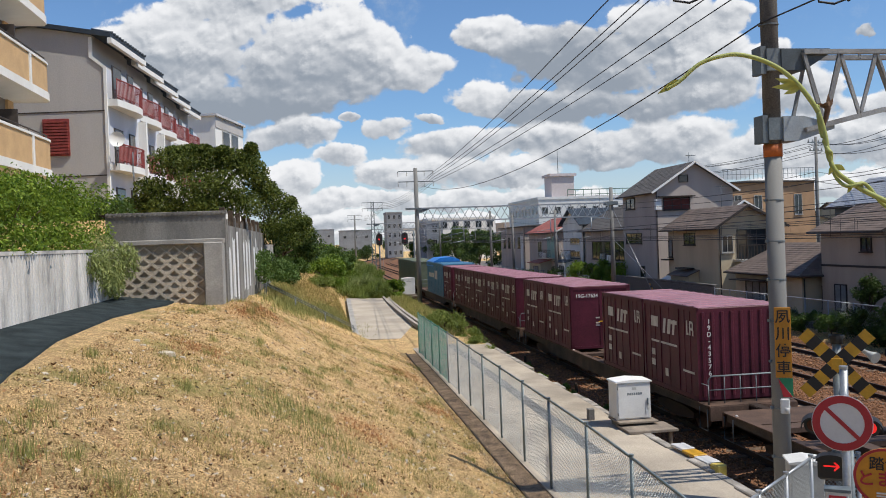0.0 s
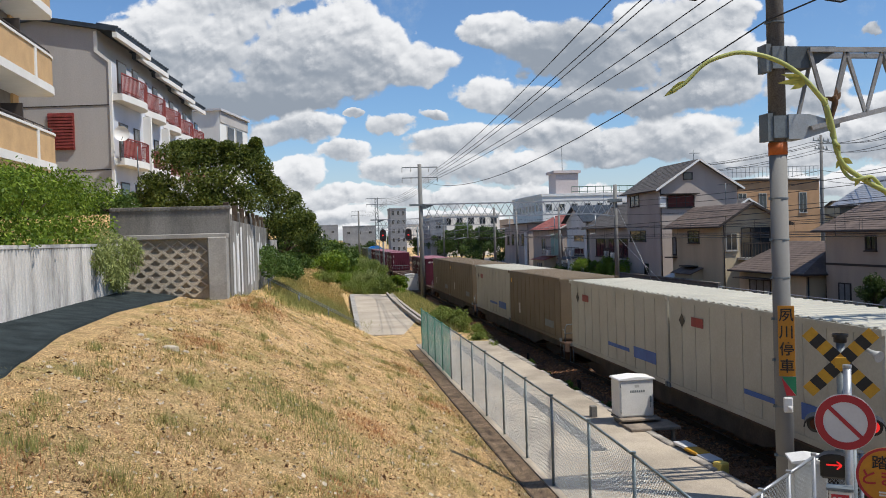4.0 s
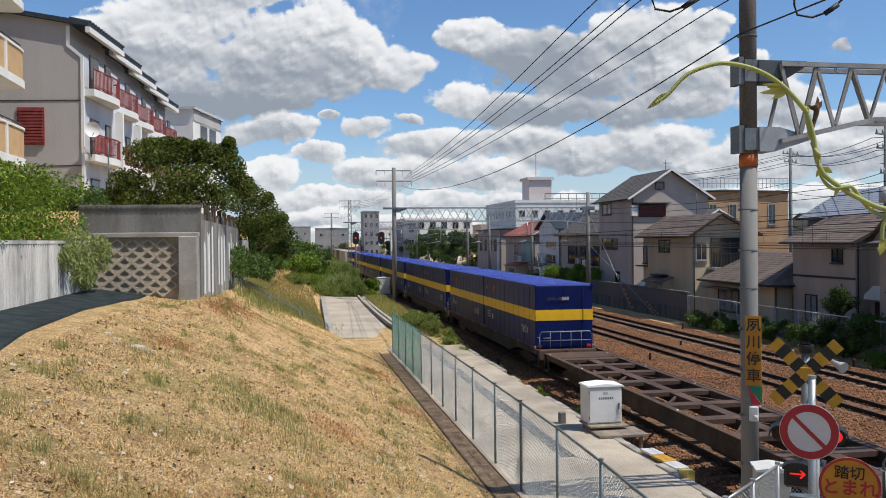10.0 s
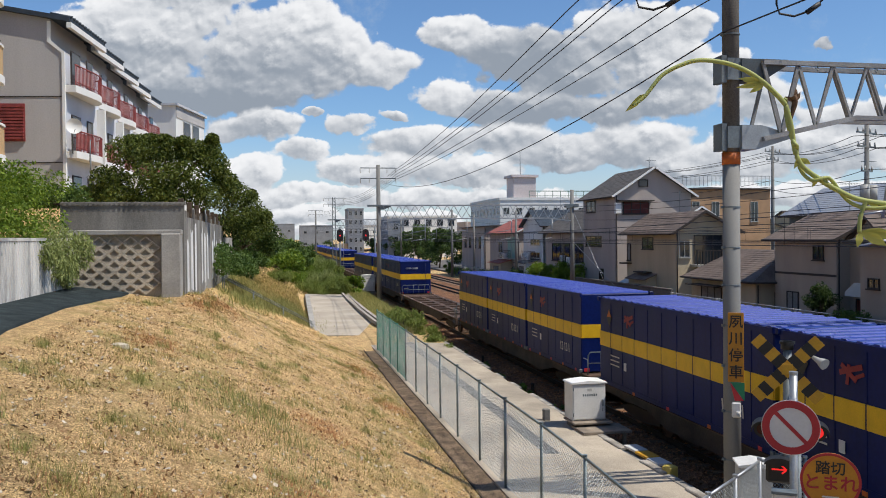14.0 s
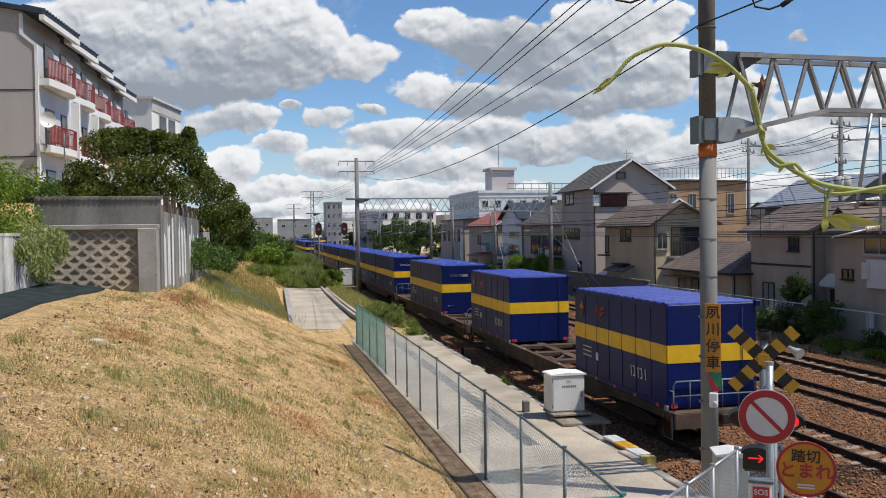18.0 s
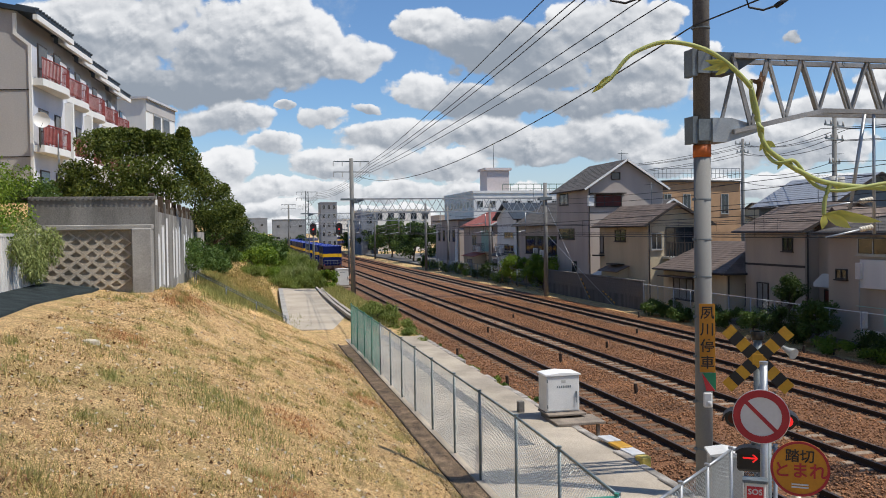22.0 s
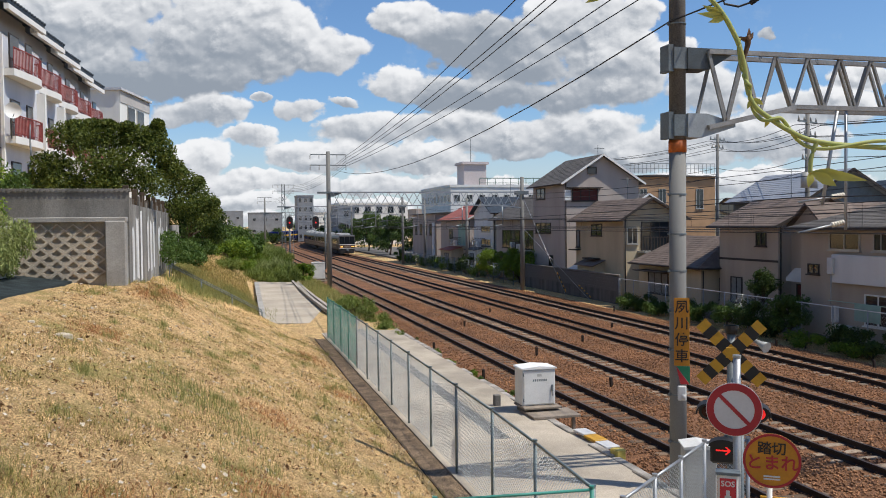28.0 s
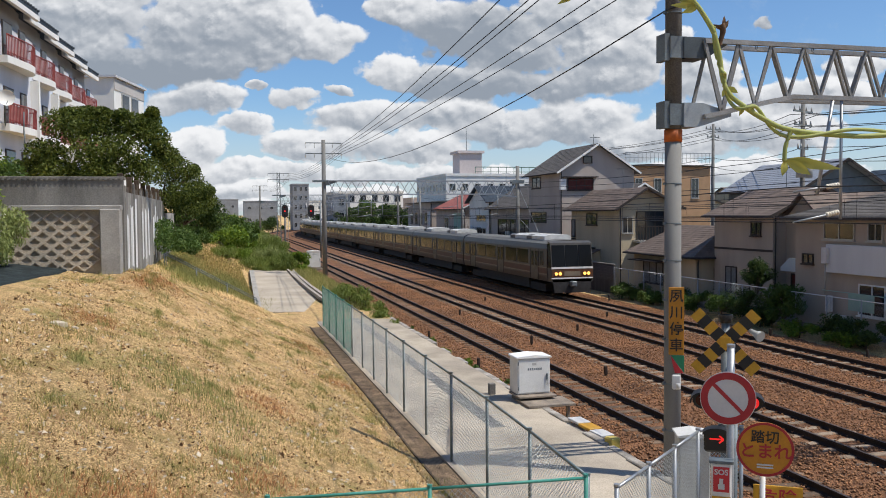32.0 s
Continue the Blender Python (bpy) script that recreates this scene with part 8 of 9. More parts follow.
    # distant greenery along the skyline
    for k in range(26):
        y = r.uniform(250, 520)
        x = r.uniform(-0.34, 0.1) * y
        plant("tree", (x, y, 0), clumps(12, (-7, 7, -6, 6, 1.5, r.uniform(6, 9)), 2.3, seed=200 + k), LEAF_DARK if k % 3 else LEAF_MID, 0.9, 130, "distant dark green tree among town roofs", "tree", 0.3, 5, "distant trees")
    for k in range(10):
        y = r.uniform(260, 460)
        x = r.uniform(0.36, 0.75) * y
        plant("tree", (x, y, 0), clumps(12, (-8, 8, -6, 6, 1.5, r.uniform(9, 13)), 2.5, seed=230 + k), LEAF_DARK, 0.9, 140, "distant dark green tree among town roofs", "tree", 0.3, 5, "distant trees")


build_shrubs()

BLOCKWORK = mat("dark_blockwork", (0.13, 0.125, 0.12), 0.95, vary=0.2, scale=1.4, fine=25, bump=0.3, stain_or_shade=0.5, stain_or_shade_color=(0.06, 0.055, 0.05), streak=True)


def build_boundary():
    w = thing("wall_boundary", 26.6, 54.2, -0.3, 0, "dark weathered concrete block boundary wall", "wall", kind="structure")
    g = Geo()
    g.box(0.0, 0.14, 0, 20.4, 0, 2.05)
    part("backing", g, BLOCKWORK, w)
    gb = Geo()
    gb.cbox(-0.02, 0.02, 0.004, 0.386, 0.004, 0.196, 0.006)
    me = gb.mesh("block")
    for row in range(5):
        for col in range(50):
            ob = part("block", me, BLOCKWORK, w)
            ob.location = (0, 0.4 * col + (0.2 if row % 2 else 0), 0.95 + 0.2 * row)
    g = Geo()
    g.cbox(-0.04, 0.18, 0, 20.4, 2.05, 2.13, 0.015)
    part("coping", g, CONCRETE_DARK, w)
    fence_run([(26.3, 53.6 - 2.12 * k) for k in range(14)], -0.2, 1.63, "tall chain-link railway fence with a pale top rail", 0, GALV, 0.03, 0.16, WHITE_PAINT)
    fence_run([(26.3, 75.5 + 3.0 * k) for k in range(17)], -0.2, 1.5, "chain-link railway fence before the old houses", 0, STEEL_GREY, 0.035, 0.3)
    # short marker pegs between the tracks
    r = random.Random(8)
    for x, y in ((16.6, 24.5), (12.85, 26.8), (12.85, 34), (16.5, 37.5), (20.2, 31.0), (24.2, 27.5), (24.2, 33.5), (20.2, 42), (16.5, 52), (12.8, 45), (24.2, 41), (24.2, 50), (9.1, 29.5), (9.1, 24.0), (9.1, 37.0)):
        g = Geo()
        g.cbox(-0.05, 0.05, -0.05, 0.05, -0.3, 0.22 + r.uniform(-0.05, 0.1), 0.015)
        ob = solid("marker_peg", g, RAIL_SIDE, "short dark rusty marker peg in the ballast", "peg", "marker pegs")
        ob.matrix_basis = pose(x, y, -0.1, r.uniform(-5, 5), r.uniform(-5, 5), 0)


build_boundary()


def guy_wire(p, q):
    t = thing("guy_wire", *q, label="steel guy wire with a yellow and black striped sleeve", category="cable", group="guy wires")
    d = Vector(p) - Vector(q)
    g = Geo()
    g.tube([(0, 0, -0.3), d], 0.018, 5)
    part("wire", g, GALV, t)
    n = 9
    for k in range(n):
        a, b = d.normalized() * (0.3 + 0.22 * k), d.normalized() * (0.3 + 0.22 * (k + 1))
        g = Geo()
        g.tube([a, b], 0.045, 7)
        part("sleeve", g, BLACK if k % 2 else YELLOW, t)


def utility_pole(x, y, top, arms, label, transformer=False, turn=0):
    p = thing("utility_pole", x, y, -0.2, turn, label, "utility pole", "utility poles")
    g = Geo()
    g.tube([(0, 0, 0), (0, 0, top)], [0.19, 0.12], 10)
    part("pole", g, POLE_CONCRETE, p)
    for z, half in arms:
        g = Geo()
        g.beam((-half, 0, z), (half, 0, z), 0.09, 0.09)
        arm = part("cross_arm", g, STEEL_GREY, p)
        for sx in (-half * 0.92, -half * 0.35, half * 0.35, half * 0.92):
            g = Geo()
            g.tube([(sx, 0, z + 0.04), (sx, 0, z + 0.3)], [0.06, 0.035], 7)
            part("insulator", g, CASE_GREY, arm)
    if transformer:
        for sx in (-0.42, 0.42):
            g = Geo()
            g.tube([(sx, -0.1, top - 4.4), (sx, -0.1, top - 3.5)], 0.27, 12)
            part("transformer", g, CASE_GREY, p)
    for k in range(6):
        g = Geo()
        z = 3 + 0.9 * k
        g.tube([(-0.28, 0, z), (0.28, 0, z)], 0.012, 5)
        part("step_bolt", g, GALV, p)
    return p


def build_poles():
    utility_pole(42.8, 67.6, 13.4, ((12.9, 1.0), (12.2, 0.8)), "concrete utility pole with crossarms above the roofs", turn=20)
    utility_pole(33.6, 43.6, 12.0, ((11.5, 1.1), (10.7, 1.0), (9.3, 0.6)), "concrete utility pole with twin transformers among roofs", True, 25)
    utility_pole(38.2, 84, 12.5, ((12.0, 0.8),), "thin utility pole behind the houses", turn=15)
    utility_pole(26.7, 92.5, 8.6, ((8.2, 0.5),), "slim grey utility pole beside the line")
    utility_pole(26.9, 114, 9.0, ((8.5, 0.6),), "slim grey utility pole beside the line")
    guy_wire((25.2, 69.6, 7.6), (26.0, 62.0, -0.1))
    guy_wire((25.2, 69.6, 5.0), (26.1, 57.5, -0.1))
    guy_wire((26.7, 92.5, 6.5), (26.2, 86.0, -0.1))
    guy_wire((26.7, 92.5, 6.0), (26.2, 82.5, -0.1))

    def line(p, q, sag, r=0.02):
        g = Geo()
        g.tube(sagged(p, q, sag, 12), r, 5)
        solid("power_line", g, CABLE, "black street power line between utility poles", "cable", "street power lines")
    for dz, dx in ((12.6, -0.9), (12.6, 0.3), (12.6, 0.9), (11.9, -0.6), (11.9, 0.6), (10.2, 0.0), (9.4, 0.0)):
        z2 = dz - 1.5 if dz > 11 else dz - 1.0
        line((42.8 + dx, 67.6, dz), (33.6 + dx, 43.6, z2), 0.5)
        line((33.6 + dx, 43.6, z2), (39.0 + dx, 14, z2 + 0.5), 0.7)
        line((42.8 + dx, 67.6, dz), (38.2 + dx, 84, dz - 0.6), 0.3)
    for z in (8.3, 7.9, 7.2, 6.2):
        line((25.0, 69.4, z - 0.3), (25.0, 14.6, z + 0.1), 0.5, 0.016)
    for z in (7.6, 5.4):
        line((25.0, 69.4, z), (26.7, 92.5, z - 0.2), 0.3, 0.018)
        line((26.7, 92.5, z - 0.2), (26.9, 114, z), 0.3, 0.018)


build_poles()


def build_signals():
    for x, y, z, post in ((8.3, 110, 5.2, 8.3), (11.6, 110, 5.2, 12.8)):
        s = thing("colour_light_signal", post, y, -0.3, 0, "black railway signal head on a mast with ladder", "signal", "railway signals")
        g = Geo()
        g.tube([(0, 0, 0), (0, 0, z + 2.0)], 0.09, 8)
        if post != x:
            g.tube([(0, 0, z + 0.9), (x - post, 0, z + 0.9)], 0.05, 6)
        part("mast", g, STEEL_GREY, s)
        g = Geo()
        for dx in (-0.16, 0.16):
            g.tube([(dx + 0.3, 0.2, 0), (dx + 0.3, 0.2, z + 1.0)], 0.02, 5)
        for k in range(16):
            g.tube([(0.14, 0.2, 0.4 * k + 0.3), (0.46, 0.2, 0.4 * k + 0.3)], 0.012, 4)
        part("ladder", g, GALV, s)
        g = Geo()
        hx = x - post
        pts = [(hx - 0.42, z + 0.55), (hx - 0.42, z + 1.35)] + [(hx + 0.42 * math.cos(t), z + 1.35 + 0.42 * math.sin(t)) for t in [math.pi - math.pi * q / 8 for q in range(9)]] + [(hx + 0.42, z + 0.55)] + [(hx + 0.42 * math.cos(t), z + 0.55 - 0.42 * math.sin(t)) for t in [math.pi * q / 8 for q in range(9)]]
        g.prism(pts, 1, -0.16, -0.12)
        g.box(hx - 0.2, hx + 0.2, -0.12, 0.1, z + 0.2, z + 1.7)
        head = part("signal_head", g, BLACK, s)
        for k, lz in enumerate((0.45, 0.95, 1.45)):
            ob = part("lens", disc(0.1, 14, -0.175, -0.16), LAMP_RED if k == 1 else LENS_DARK, head)
            ob.location = (hx, 0, z + lz)


build_signals()

# ---- the freight train ----
SPEED, FREIGHT_X = 23.7, TRACKS[0]
WAGON = 20.4
NAVY = mat("navy_container_paint", (0.004, 0.012, 0.09), 0.42, spec=0.14, vary=0.12, scale=0.8, fine=12, bump=0.06, stain_or_shade=0.3, stain_or_shade_color=(0.018, 0.026, 0.05), streak=True)
# roof of the navy boxes, a brighter blue than their sides
ROYAL = mat("brighter_blue_roof", (0.02, 0.045, 0.3), 0.28, vary=0.1, scale=0.8, fine=12, bump=0.05)
BAND = mat("yellow_band_paint", (0.7, 0.42, 0.02), 0.45, spec=0.2, vary=0.05, bump=0.03)
PURPLE = mat("wine_container_paint", (0.082, 0.016, 0.03), 0.5, spec=0.2, vary=0.14, scale=0.9, fine=20, bump=0.05, stain_or_shade=0.3, stain_or_shade_color=(0.08, 0.03, 0.03))
TAN = mat("khaki_container_paint", (0.145, 0.11, 0.072), 0.55, spec=0.2, vary=0.08, scale=0.8, fine=20, bump=0.03, stain_or_shade=0.2, stain_or_shade_color=(0.16, 0.12, 0.08))
CREAM = mat("white_container_paint", (0.4, 0.39, 0.33), 0.5, spec=0.25, vary=0.05, scale=0.8, fine=20, bump=0.03, stain_or_shade=0.25, stain_or_shade_color=(0.3, 0.25, 0.2))
TEAL = mat("blue_container_paint", (0.03, 0.14, 0.25), 0.5, vary=0.08, bump=0.03)
OLIVE = mat("olive_container_paint", (0.1, 0.12, 0.08), 0.5, vary=0.08, bump=0.03)
# side sills: the wagon's brown darkened, with their shade put into the colour
SILL = mat("shaded_wagon_sill", (0.05, 0.04, 0.033), 0.8, vary=0.25, scale=1.5, fine=25, bump=0.1, stain_or_shade=0.5, stain_or_shade_color=(0.11, 0.065, 0.04))
WAGON_PAINT = mat("brown_wagon_paint", (0.1, 0.06, 0.042), 0.8, vary=0.2, scale=1.5, fine=25, bump=0.1, stain_or_shade=0.5, stain_or_shade_color=(0.05, 0.035, 0.03))


def rows_on(x0, s0, speed, back=0.0):
    """Rows for walk(): a thing that is s0 metres along its track at the start."""
    rows, t = [], 0.0
    stops = [0.0, 32.0]
    enter = (BEND - s0) / speed if speed else 99
    for k in range(13):
        tt = enter + k * 1.2 * (1 if speed > 0 else -1)
        if 0.0 < tt < 32.0:
            stops.append(tt)
    for tt in sorted(set(round(v * FPS) / FPS for v in stops)):
        x, y, h = along(s0 + speed * tt, x0)
        rows.append((tt, pose(x, y, 0, 0, 0, h)))
    return rows


MOVERS = []
LOGO_RED = mat("red_mark", (0.22, 0.015, 0.02), 0.5, vary=0.1, bump=0.0)
LOGO_BLUE = mat("blue_mark", (0.03, 0.1, 0.35), 0.5, vary=0.1, bump=0.0)
PALE_MARK = mat("pale_mark", (0.5, 0.47, 0.44), 0.6, vary=0.1, bump=0.0)
TARP = mat("blue_tarpaulin", (0.02, 0.2, 0.6), 0.5, vary=0.1, bump=0.2)


def side_patch(parent, name, material, x, y0, y1, z0, z1):
    """A painted mark on the track-side face at x."""
    g = Geo()
    g.box(x - 0.004, x + 0.001, y0, y1, z0, z1)
    return part(name, g, material, parent)


def long_container(kind, length, h):
    """A 20 or 31 foot box: panels, ribs, roof bows, doors, castings and marks. Its rear end faces -y."""
    paint = {"navy": NAVY, "khaki": TAN, "white": CREAM, "blue": TEAL}[kind]
    c = thing("container", 0, 0, 0, label={"navy": "dark blue freight container with a yellow band", "khaki": "khaki long freight container with vertical seams", "white": "off-white long freight container with vertical seams", "blue": "teal-blue freight container with pale marks"}[kind], category="container", group="containers of the freight train")
    hl, w, z0 = length / 2 - 0.02, 1.225, 1.03
    g = Geo()
    g.cbox(-w, w, -hl, hl, z0, h - 0.02, 0.03)
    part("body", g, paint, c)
    n = int(length / 0.78)
    step = 2 * hl / n
    for sx in (-w, w):
        g = Geo()
        for i in range(1, n):
            y = -hl + step * i
            g.box(sx - 0.012, sx + 0.012, y - 0.018, y + 0.018, z0 + 0.12, h - 0.12)
        g.box(sx - 0.02, sx + 0.02, -hl, hl, z0, z0 + 0.13)
        g.box(sx - 0.02, sx + 0.02, -hl, hl, h - 0.13, h - 0.01)
        part("side_ribs", g, paint, c)
    g = Geo()
    line = [(-hl + 0.02, h - 0.02)]
    for i in range(n * 2):
        y = -hl + step * (i + 0.5) / 2
        line += [(y - 0.09, h), (y - 0.06, h + 0.025), (y + 0.06, h + 0.025), (y + 0.09, h)]
    g.prism(line + [(hl - 0.02, h - 0.02)], 0, -w + 0.03, w - 0.03)
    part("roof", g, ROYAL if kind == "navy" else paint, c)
    if kind == "navy":
        for sx in (-w, w):
            for i in range(n):
                y = -hl + step * i
                g = Geo()
                g.box(sx - 0.016, sx + 0.016, y + 0.019, y + step - 0.019, 2.16, 2.6)
                part("band", g, BAND, c)
        g = Geo()
        g.box(-w + 0.01, w - 0.01, -hl - 0.012, -hl + 0.01, 2.16, 2.6)
        part("band", g, BAND, c)
    for x in (0.0,) if kind == "navy" else (-1.18, -0.62, 0.0, 0.62, 1.18):
        g = Geo()
        g.box(x - 0.016, x + 0.016, -hl - (0.01 if kind == "navy" else 0.02), -hl, z0 + 0.1, h - 0.1)
        part("door_post", g, paint, c)
    g = Geo()
    for x in (0.8,) if kind == "navy" else (-0.35, 0.35):
        g.tube([(x, -hl - 0.03, z0 + 0.1), (x, -hl - 0.03, h - 0.15)], 0.01 if kind == "navy" else 0.014, 6)
    part("lock_bar", g, paint if kind != "white" else STEEL_GREY, c)
    for sx in (-w, w):
        for sy in (-hl, hl):
            for zz in (z0 - 0.02, h - 0.11):
                g = Geo()
                g.cbox(sx - 0.07, sx + 0.03 * (1 if sx > 0 else -1) + 0.04, sy - 0.06, sy + 0.06, zz, zz + 0.13, 0.01)
                part("corner_casting", g, paint if zz > 2 else STEEL_GREY, c)
    x = -w - 0.018
    if kind == "navy":
        d = min(hl - 0.6, 3.9)
        g = Geo()
        g.prism([(d, 3.34), (d - 0.2, 3.06), (d, 2.78), (d + 0.2, 3.06)], 0, x - 0.003, x)
        part("diamond_mark", g, BLACK, c)
        g = Geo()
        g.prism([(d, 3.28), (d - 0.16, 3.07), (d + 0.16, 3.07)], 0, x - 0.006, x - 0.003)
        part("diamond_mark", g, ORANGE, c)
        g = Geo()
        for a0, b0, a1, b1, wd in ((-1.1, 3.05, -1.7, 3.22, 0.1), (-1.15, 3.2, -1.55, 2.95, 0.09), (-1.35, 3.22, -1.3, 2.86, 0.08), (-1.5, 3.0, -1.75, 3.1, 0.07)):
            g.beam((x, d + a0, b0), (x, d + a1, b1), 0.006, wd)
        part("red_mark", g, LOGO_RED, c)
        for i in range(5):
            y = -hl + 1.1 + 0.21 * i
            g = Geo()
            g.prism([(y, 1.56), (y + 0.05, 1.56), (y + 0.09, 1.84), (y + 0.04, 1.84)], 0, x - 0.004, x)
            if i % 2:
                g.prism([(y + 0.05, 1.56), (y + 0.15, 1.56), (y + 0.155, 1.6), (y + 0.055, 1.6)], 0, x - 0.004, x)
                g.prism([(y + 0.09, 1.8), (y + 0.17, 1.8), (y + 0.175, 1.84), (y + 0.09, 1.84)], 0, x - 0.004, x)
            part("brand_bar", g, PALE_MARK, c)
        for i in range(3):
            side_patch(c, "marking", PALE_MARK, x, d - 0.75, d - 0.1, 1.92 - 0.13 * i, 1.96 - 0.13 * i)
        side_patch(c, "plate", SIGN_WHITE, x, d - 1.25, d - 1.08, 1.62, 1.85)
        for i in range(5):
            side_patch(c, "hook", ORANGE if i % 2 else RED, x - 0.01, -hl + 0.4 + i * (2 * hl - 0.9) / 4, -hl + 0.55 + i * (2 * hl - 0.9) / 4, 1.03, 1.12)
        for sx in (-1.05, 1.05):
            g = Geo()
            g.box(sx - 0.09, sx + 0.09, -hl - 0.025, -hl, 1.06, 1.17)
            part("tail_reflector", g, RED, c)
    elif kind == "white":
        side_patch(c, "blue_mark", LOGO_BLUE, x, -hl + 0.8, -hl + 2.6, 1.5, 1.85)
        side_patch(c, "brand_bar", LOGO_BLUE, x, -hl + 3.0, -hl + 5.0, 1.6, 1.72)
        g = Geo()
        g.add([(x, hl - 0.9, 3.2), (x, hl - 1.1, 3.0), (x, hl - 0.9, 2.8), (x, hl - 0.7, 3.0)], [(0, 1, 2, 3)])
        part("diamond_mark", g, BLACK, c)
        side_patch(c, "red_mark", LOGO_RED, x, hl - 2.2, hl - 1.5, 2.9, 3.15)
    elif kind == "khaki":
        side_patch(c, "faded_mark", PALE_MARK, x, hl - 2.3, hl - 2.0, 1.6, 2.1)
        side_patch(c, "faded_mark", STEEL_GREY, x, -hl + 1.0, -hl + 2.4, 1.45, 1.75)
        side_patch(c, "plate", BAND, x, hl - 0.6, hl - 0.4, 3.05, 3.25)
    else:
        side_patch(c, "brand_bar", PALE_MARK, x, 0.3, 3.3, 2.4, 2.75)
        side_patch(c, "brand_bar", PALE_MARK, x, -1.6, -0.2, 2.3, 3.0)
    return c


def short_container(kind, door_end):
    """A 12 foot box with a ribbed or a doored end."""
    length, h = 3.7, 3.5
    paint = OLIVE if kind == "olive" else PURPLE
    c = thing("container", 0, 0, 0, label="olive green twelve-foot freight container" if kind == "olive" else ("wine-red twelve-foot freight container with end doors" if door_end else "wine-red twelve-foot freight container with ribbed ends"), category="container", group="containers of the freight train")
    hl, w, z0 = length / 2 - 0.02, 1.215, 1.03
    g = Geo()
    g.cbox(-w, w, -hl, hl, z0, h - 0.02, 0.03)
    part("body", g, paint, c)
    for sx in (-w, w):
        g = Geo()
        for y in (-hl + 0.05, -0.62, 0.62, hl - 0.05):
            g.box(sx - 0.025, sx + 0.025, y - 0.05, y + 0.05, z0, h - 0.02)
        for y in (-1.35, -1.0, 0.0, 1.0, 1.35):
            g.box(sx - 0.014, sx + 0.014, y - 0.02, y + 0.02, z0 + 0.1, h - 0.1)
        g.box(sx - 0.025, sx + 0.025, -hl, hl, z0, z0 + 0.12)
        g.box(sx - 0.025, sx + 0.025, -hl, hl, h - 0.12, h - 0.01)
        part("side_frame", g, paint, c)
    roof = Geo()
    line = [(-hl + 0.02, h - 0.02)]
    for i in range(6):
        y = -hl + 0.35 + 0.6 * i
        line += [(y - 0.05, h), (y - 0.03, h + 0.015), (y + 0.03, h + 0.015), (y + 0.05, h)]
    roof.prism(line + [(hl - 0.02, h - 0.02)], 0, -w + 0.03, w - 0.03)
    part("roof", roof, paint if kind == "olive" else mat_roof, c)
    g = Geo()
    if door_end:
        g.box(-0.03, 0.03, -hl - 0.02, -hl, z0 + 0.08, h - 0.08)
        for x in (-1.15, 1.15):
            g.box(x - 0.05, x + 0.05, -hl - 0.025, -hl, z0, h - 0.02)
        for z in (z0 + 0.05, h - 0.1):
            g.box(-w, w, -hl - 0.025, -hl, z - 0.05, z + 0.05)
        part("door_frame", g, paint, c)
        g = Geo()
        g.tube([(0.18, -hl - 0.04, z0 + 0.15), (0.18, -hl - 0.04, h - 0.2)], 0.015, 6)
        part("lock_bar", g, paint, c)
        g = Geo()
        g.beam((-0.1, -hl - 0.05, 2.08), (0.5, -hl - 0.05, 2.1), 0.02, 0.03)
        part("latch", g, BAND, c)
        for zz in (2.2, 2.0, 1.9):
            gg = Geo()
            gg.box(-0.2, 0.0, -hl - 0.006, -hl, zz, zz + 0.06)
            part("plate", gg, PALE_MARK, c)
    else:
        for i in range(9):
            xx = -1.08 + 0.27 * i
            g.prism([(xx - 0.06, -hl), (xx - 0.03, -hl - 0.035), (xx + 0.03, -hl - 0.035), (xx + 0.06, -hl)], 2, z0 + 0.12, h - 0.14)
        part("end_ribs", g, paint, c)
    if kind != "olive":
        x = -w - 0.02
        side_patch(c, "white_panel", PALE_MARK, x, 0.75, 1.25, 2.75, 3.05)
        for i, (a_, w_) in enumerate(((0.42, 0.16), (0.12, 0.2), (-0.22, 0.14))):
            g = Geo()
            g.prism([(a_, 2.62), (a_ - w_, 2.62), (a_ - w_ - 0.1, 3.04), (a_ - 0.1, 3.04)], 0, x - 0.004, x)
            if i:
                g.prism([(a_ - w_ - 0.06, 2.92), (a_ - w_ - 0.22, 2.92), (a_ - w_ - 0.24, 3.02), (a_ - w_ - 0.09, 3.02)], 0, x - 0.004, x)
            part("brand_shape", g, PALE_MARK, c)
        side_patch(c, "brand_bar", PALE_MARK, x, -0.55, 1.25, 2.3, 2.36)
        for y0, y1, za, zb in ((-1.24, -1.17, 2.78, 3.1), (-1.3, -1.17, 2.72, 2.78), (-1.42, -1.36, 2.72, 3.1), (-1.56, -1.42, 3.04, 3.1), (-1.58, -1.52, 2.9, 3.06), (-1.58, -1.42, 2.86, 2.92), (-1.6, -1.54, 2.72, 2.86)):
            side_patch(c, "brand_shape", PALE_MARK, x, y0, y1, za, zb)
        for z in (1.9, 1.6):
            side_patch(c, "marking", PALE_MARK, x, 1.0, 1.25, z, z + 0.18)
        side_patch(c, "marking", PALE_MARK, x, -1.6, -0.9, 1.7, 1.76)
        side_patch(c, "marking", PALE_MARK, x, 0.1, 0.3, 1.4, 1.62)
    return c


# roof of the wine-red boxes, paler and pinker than their sides
mat_roof = mat("pale_wine_roof", (0.3, 0.135, 0.17), 0.5, vary=0.14, scale=0.9, fine=15, bump=0.05, stain_or_shade=0.25, stain_or_shade_color=(0.2, 0.09, 0.1))


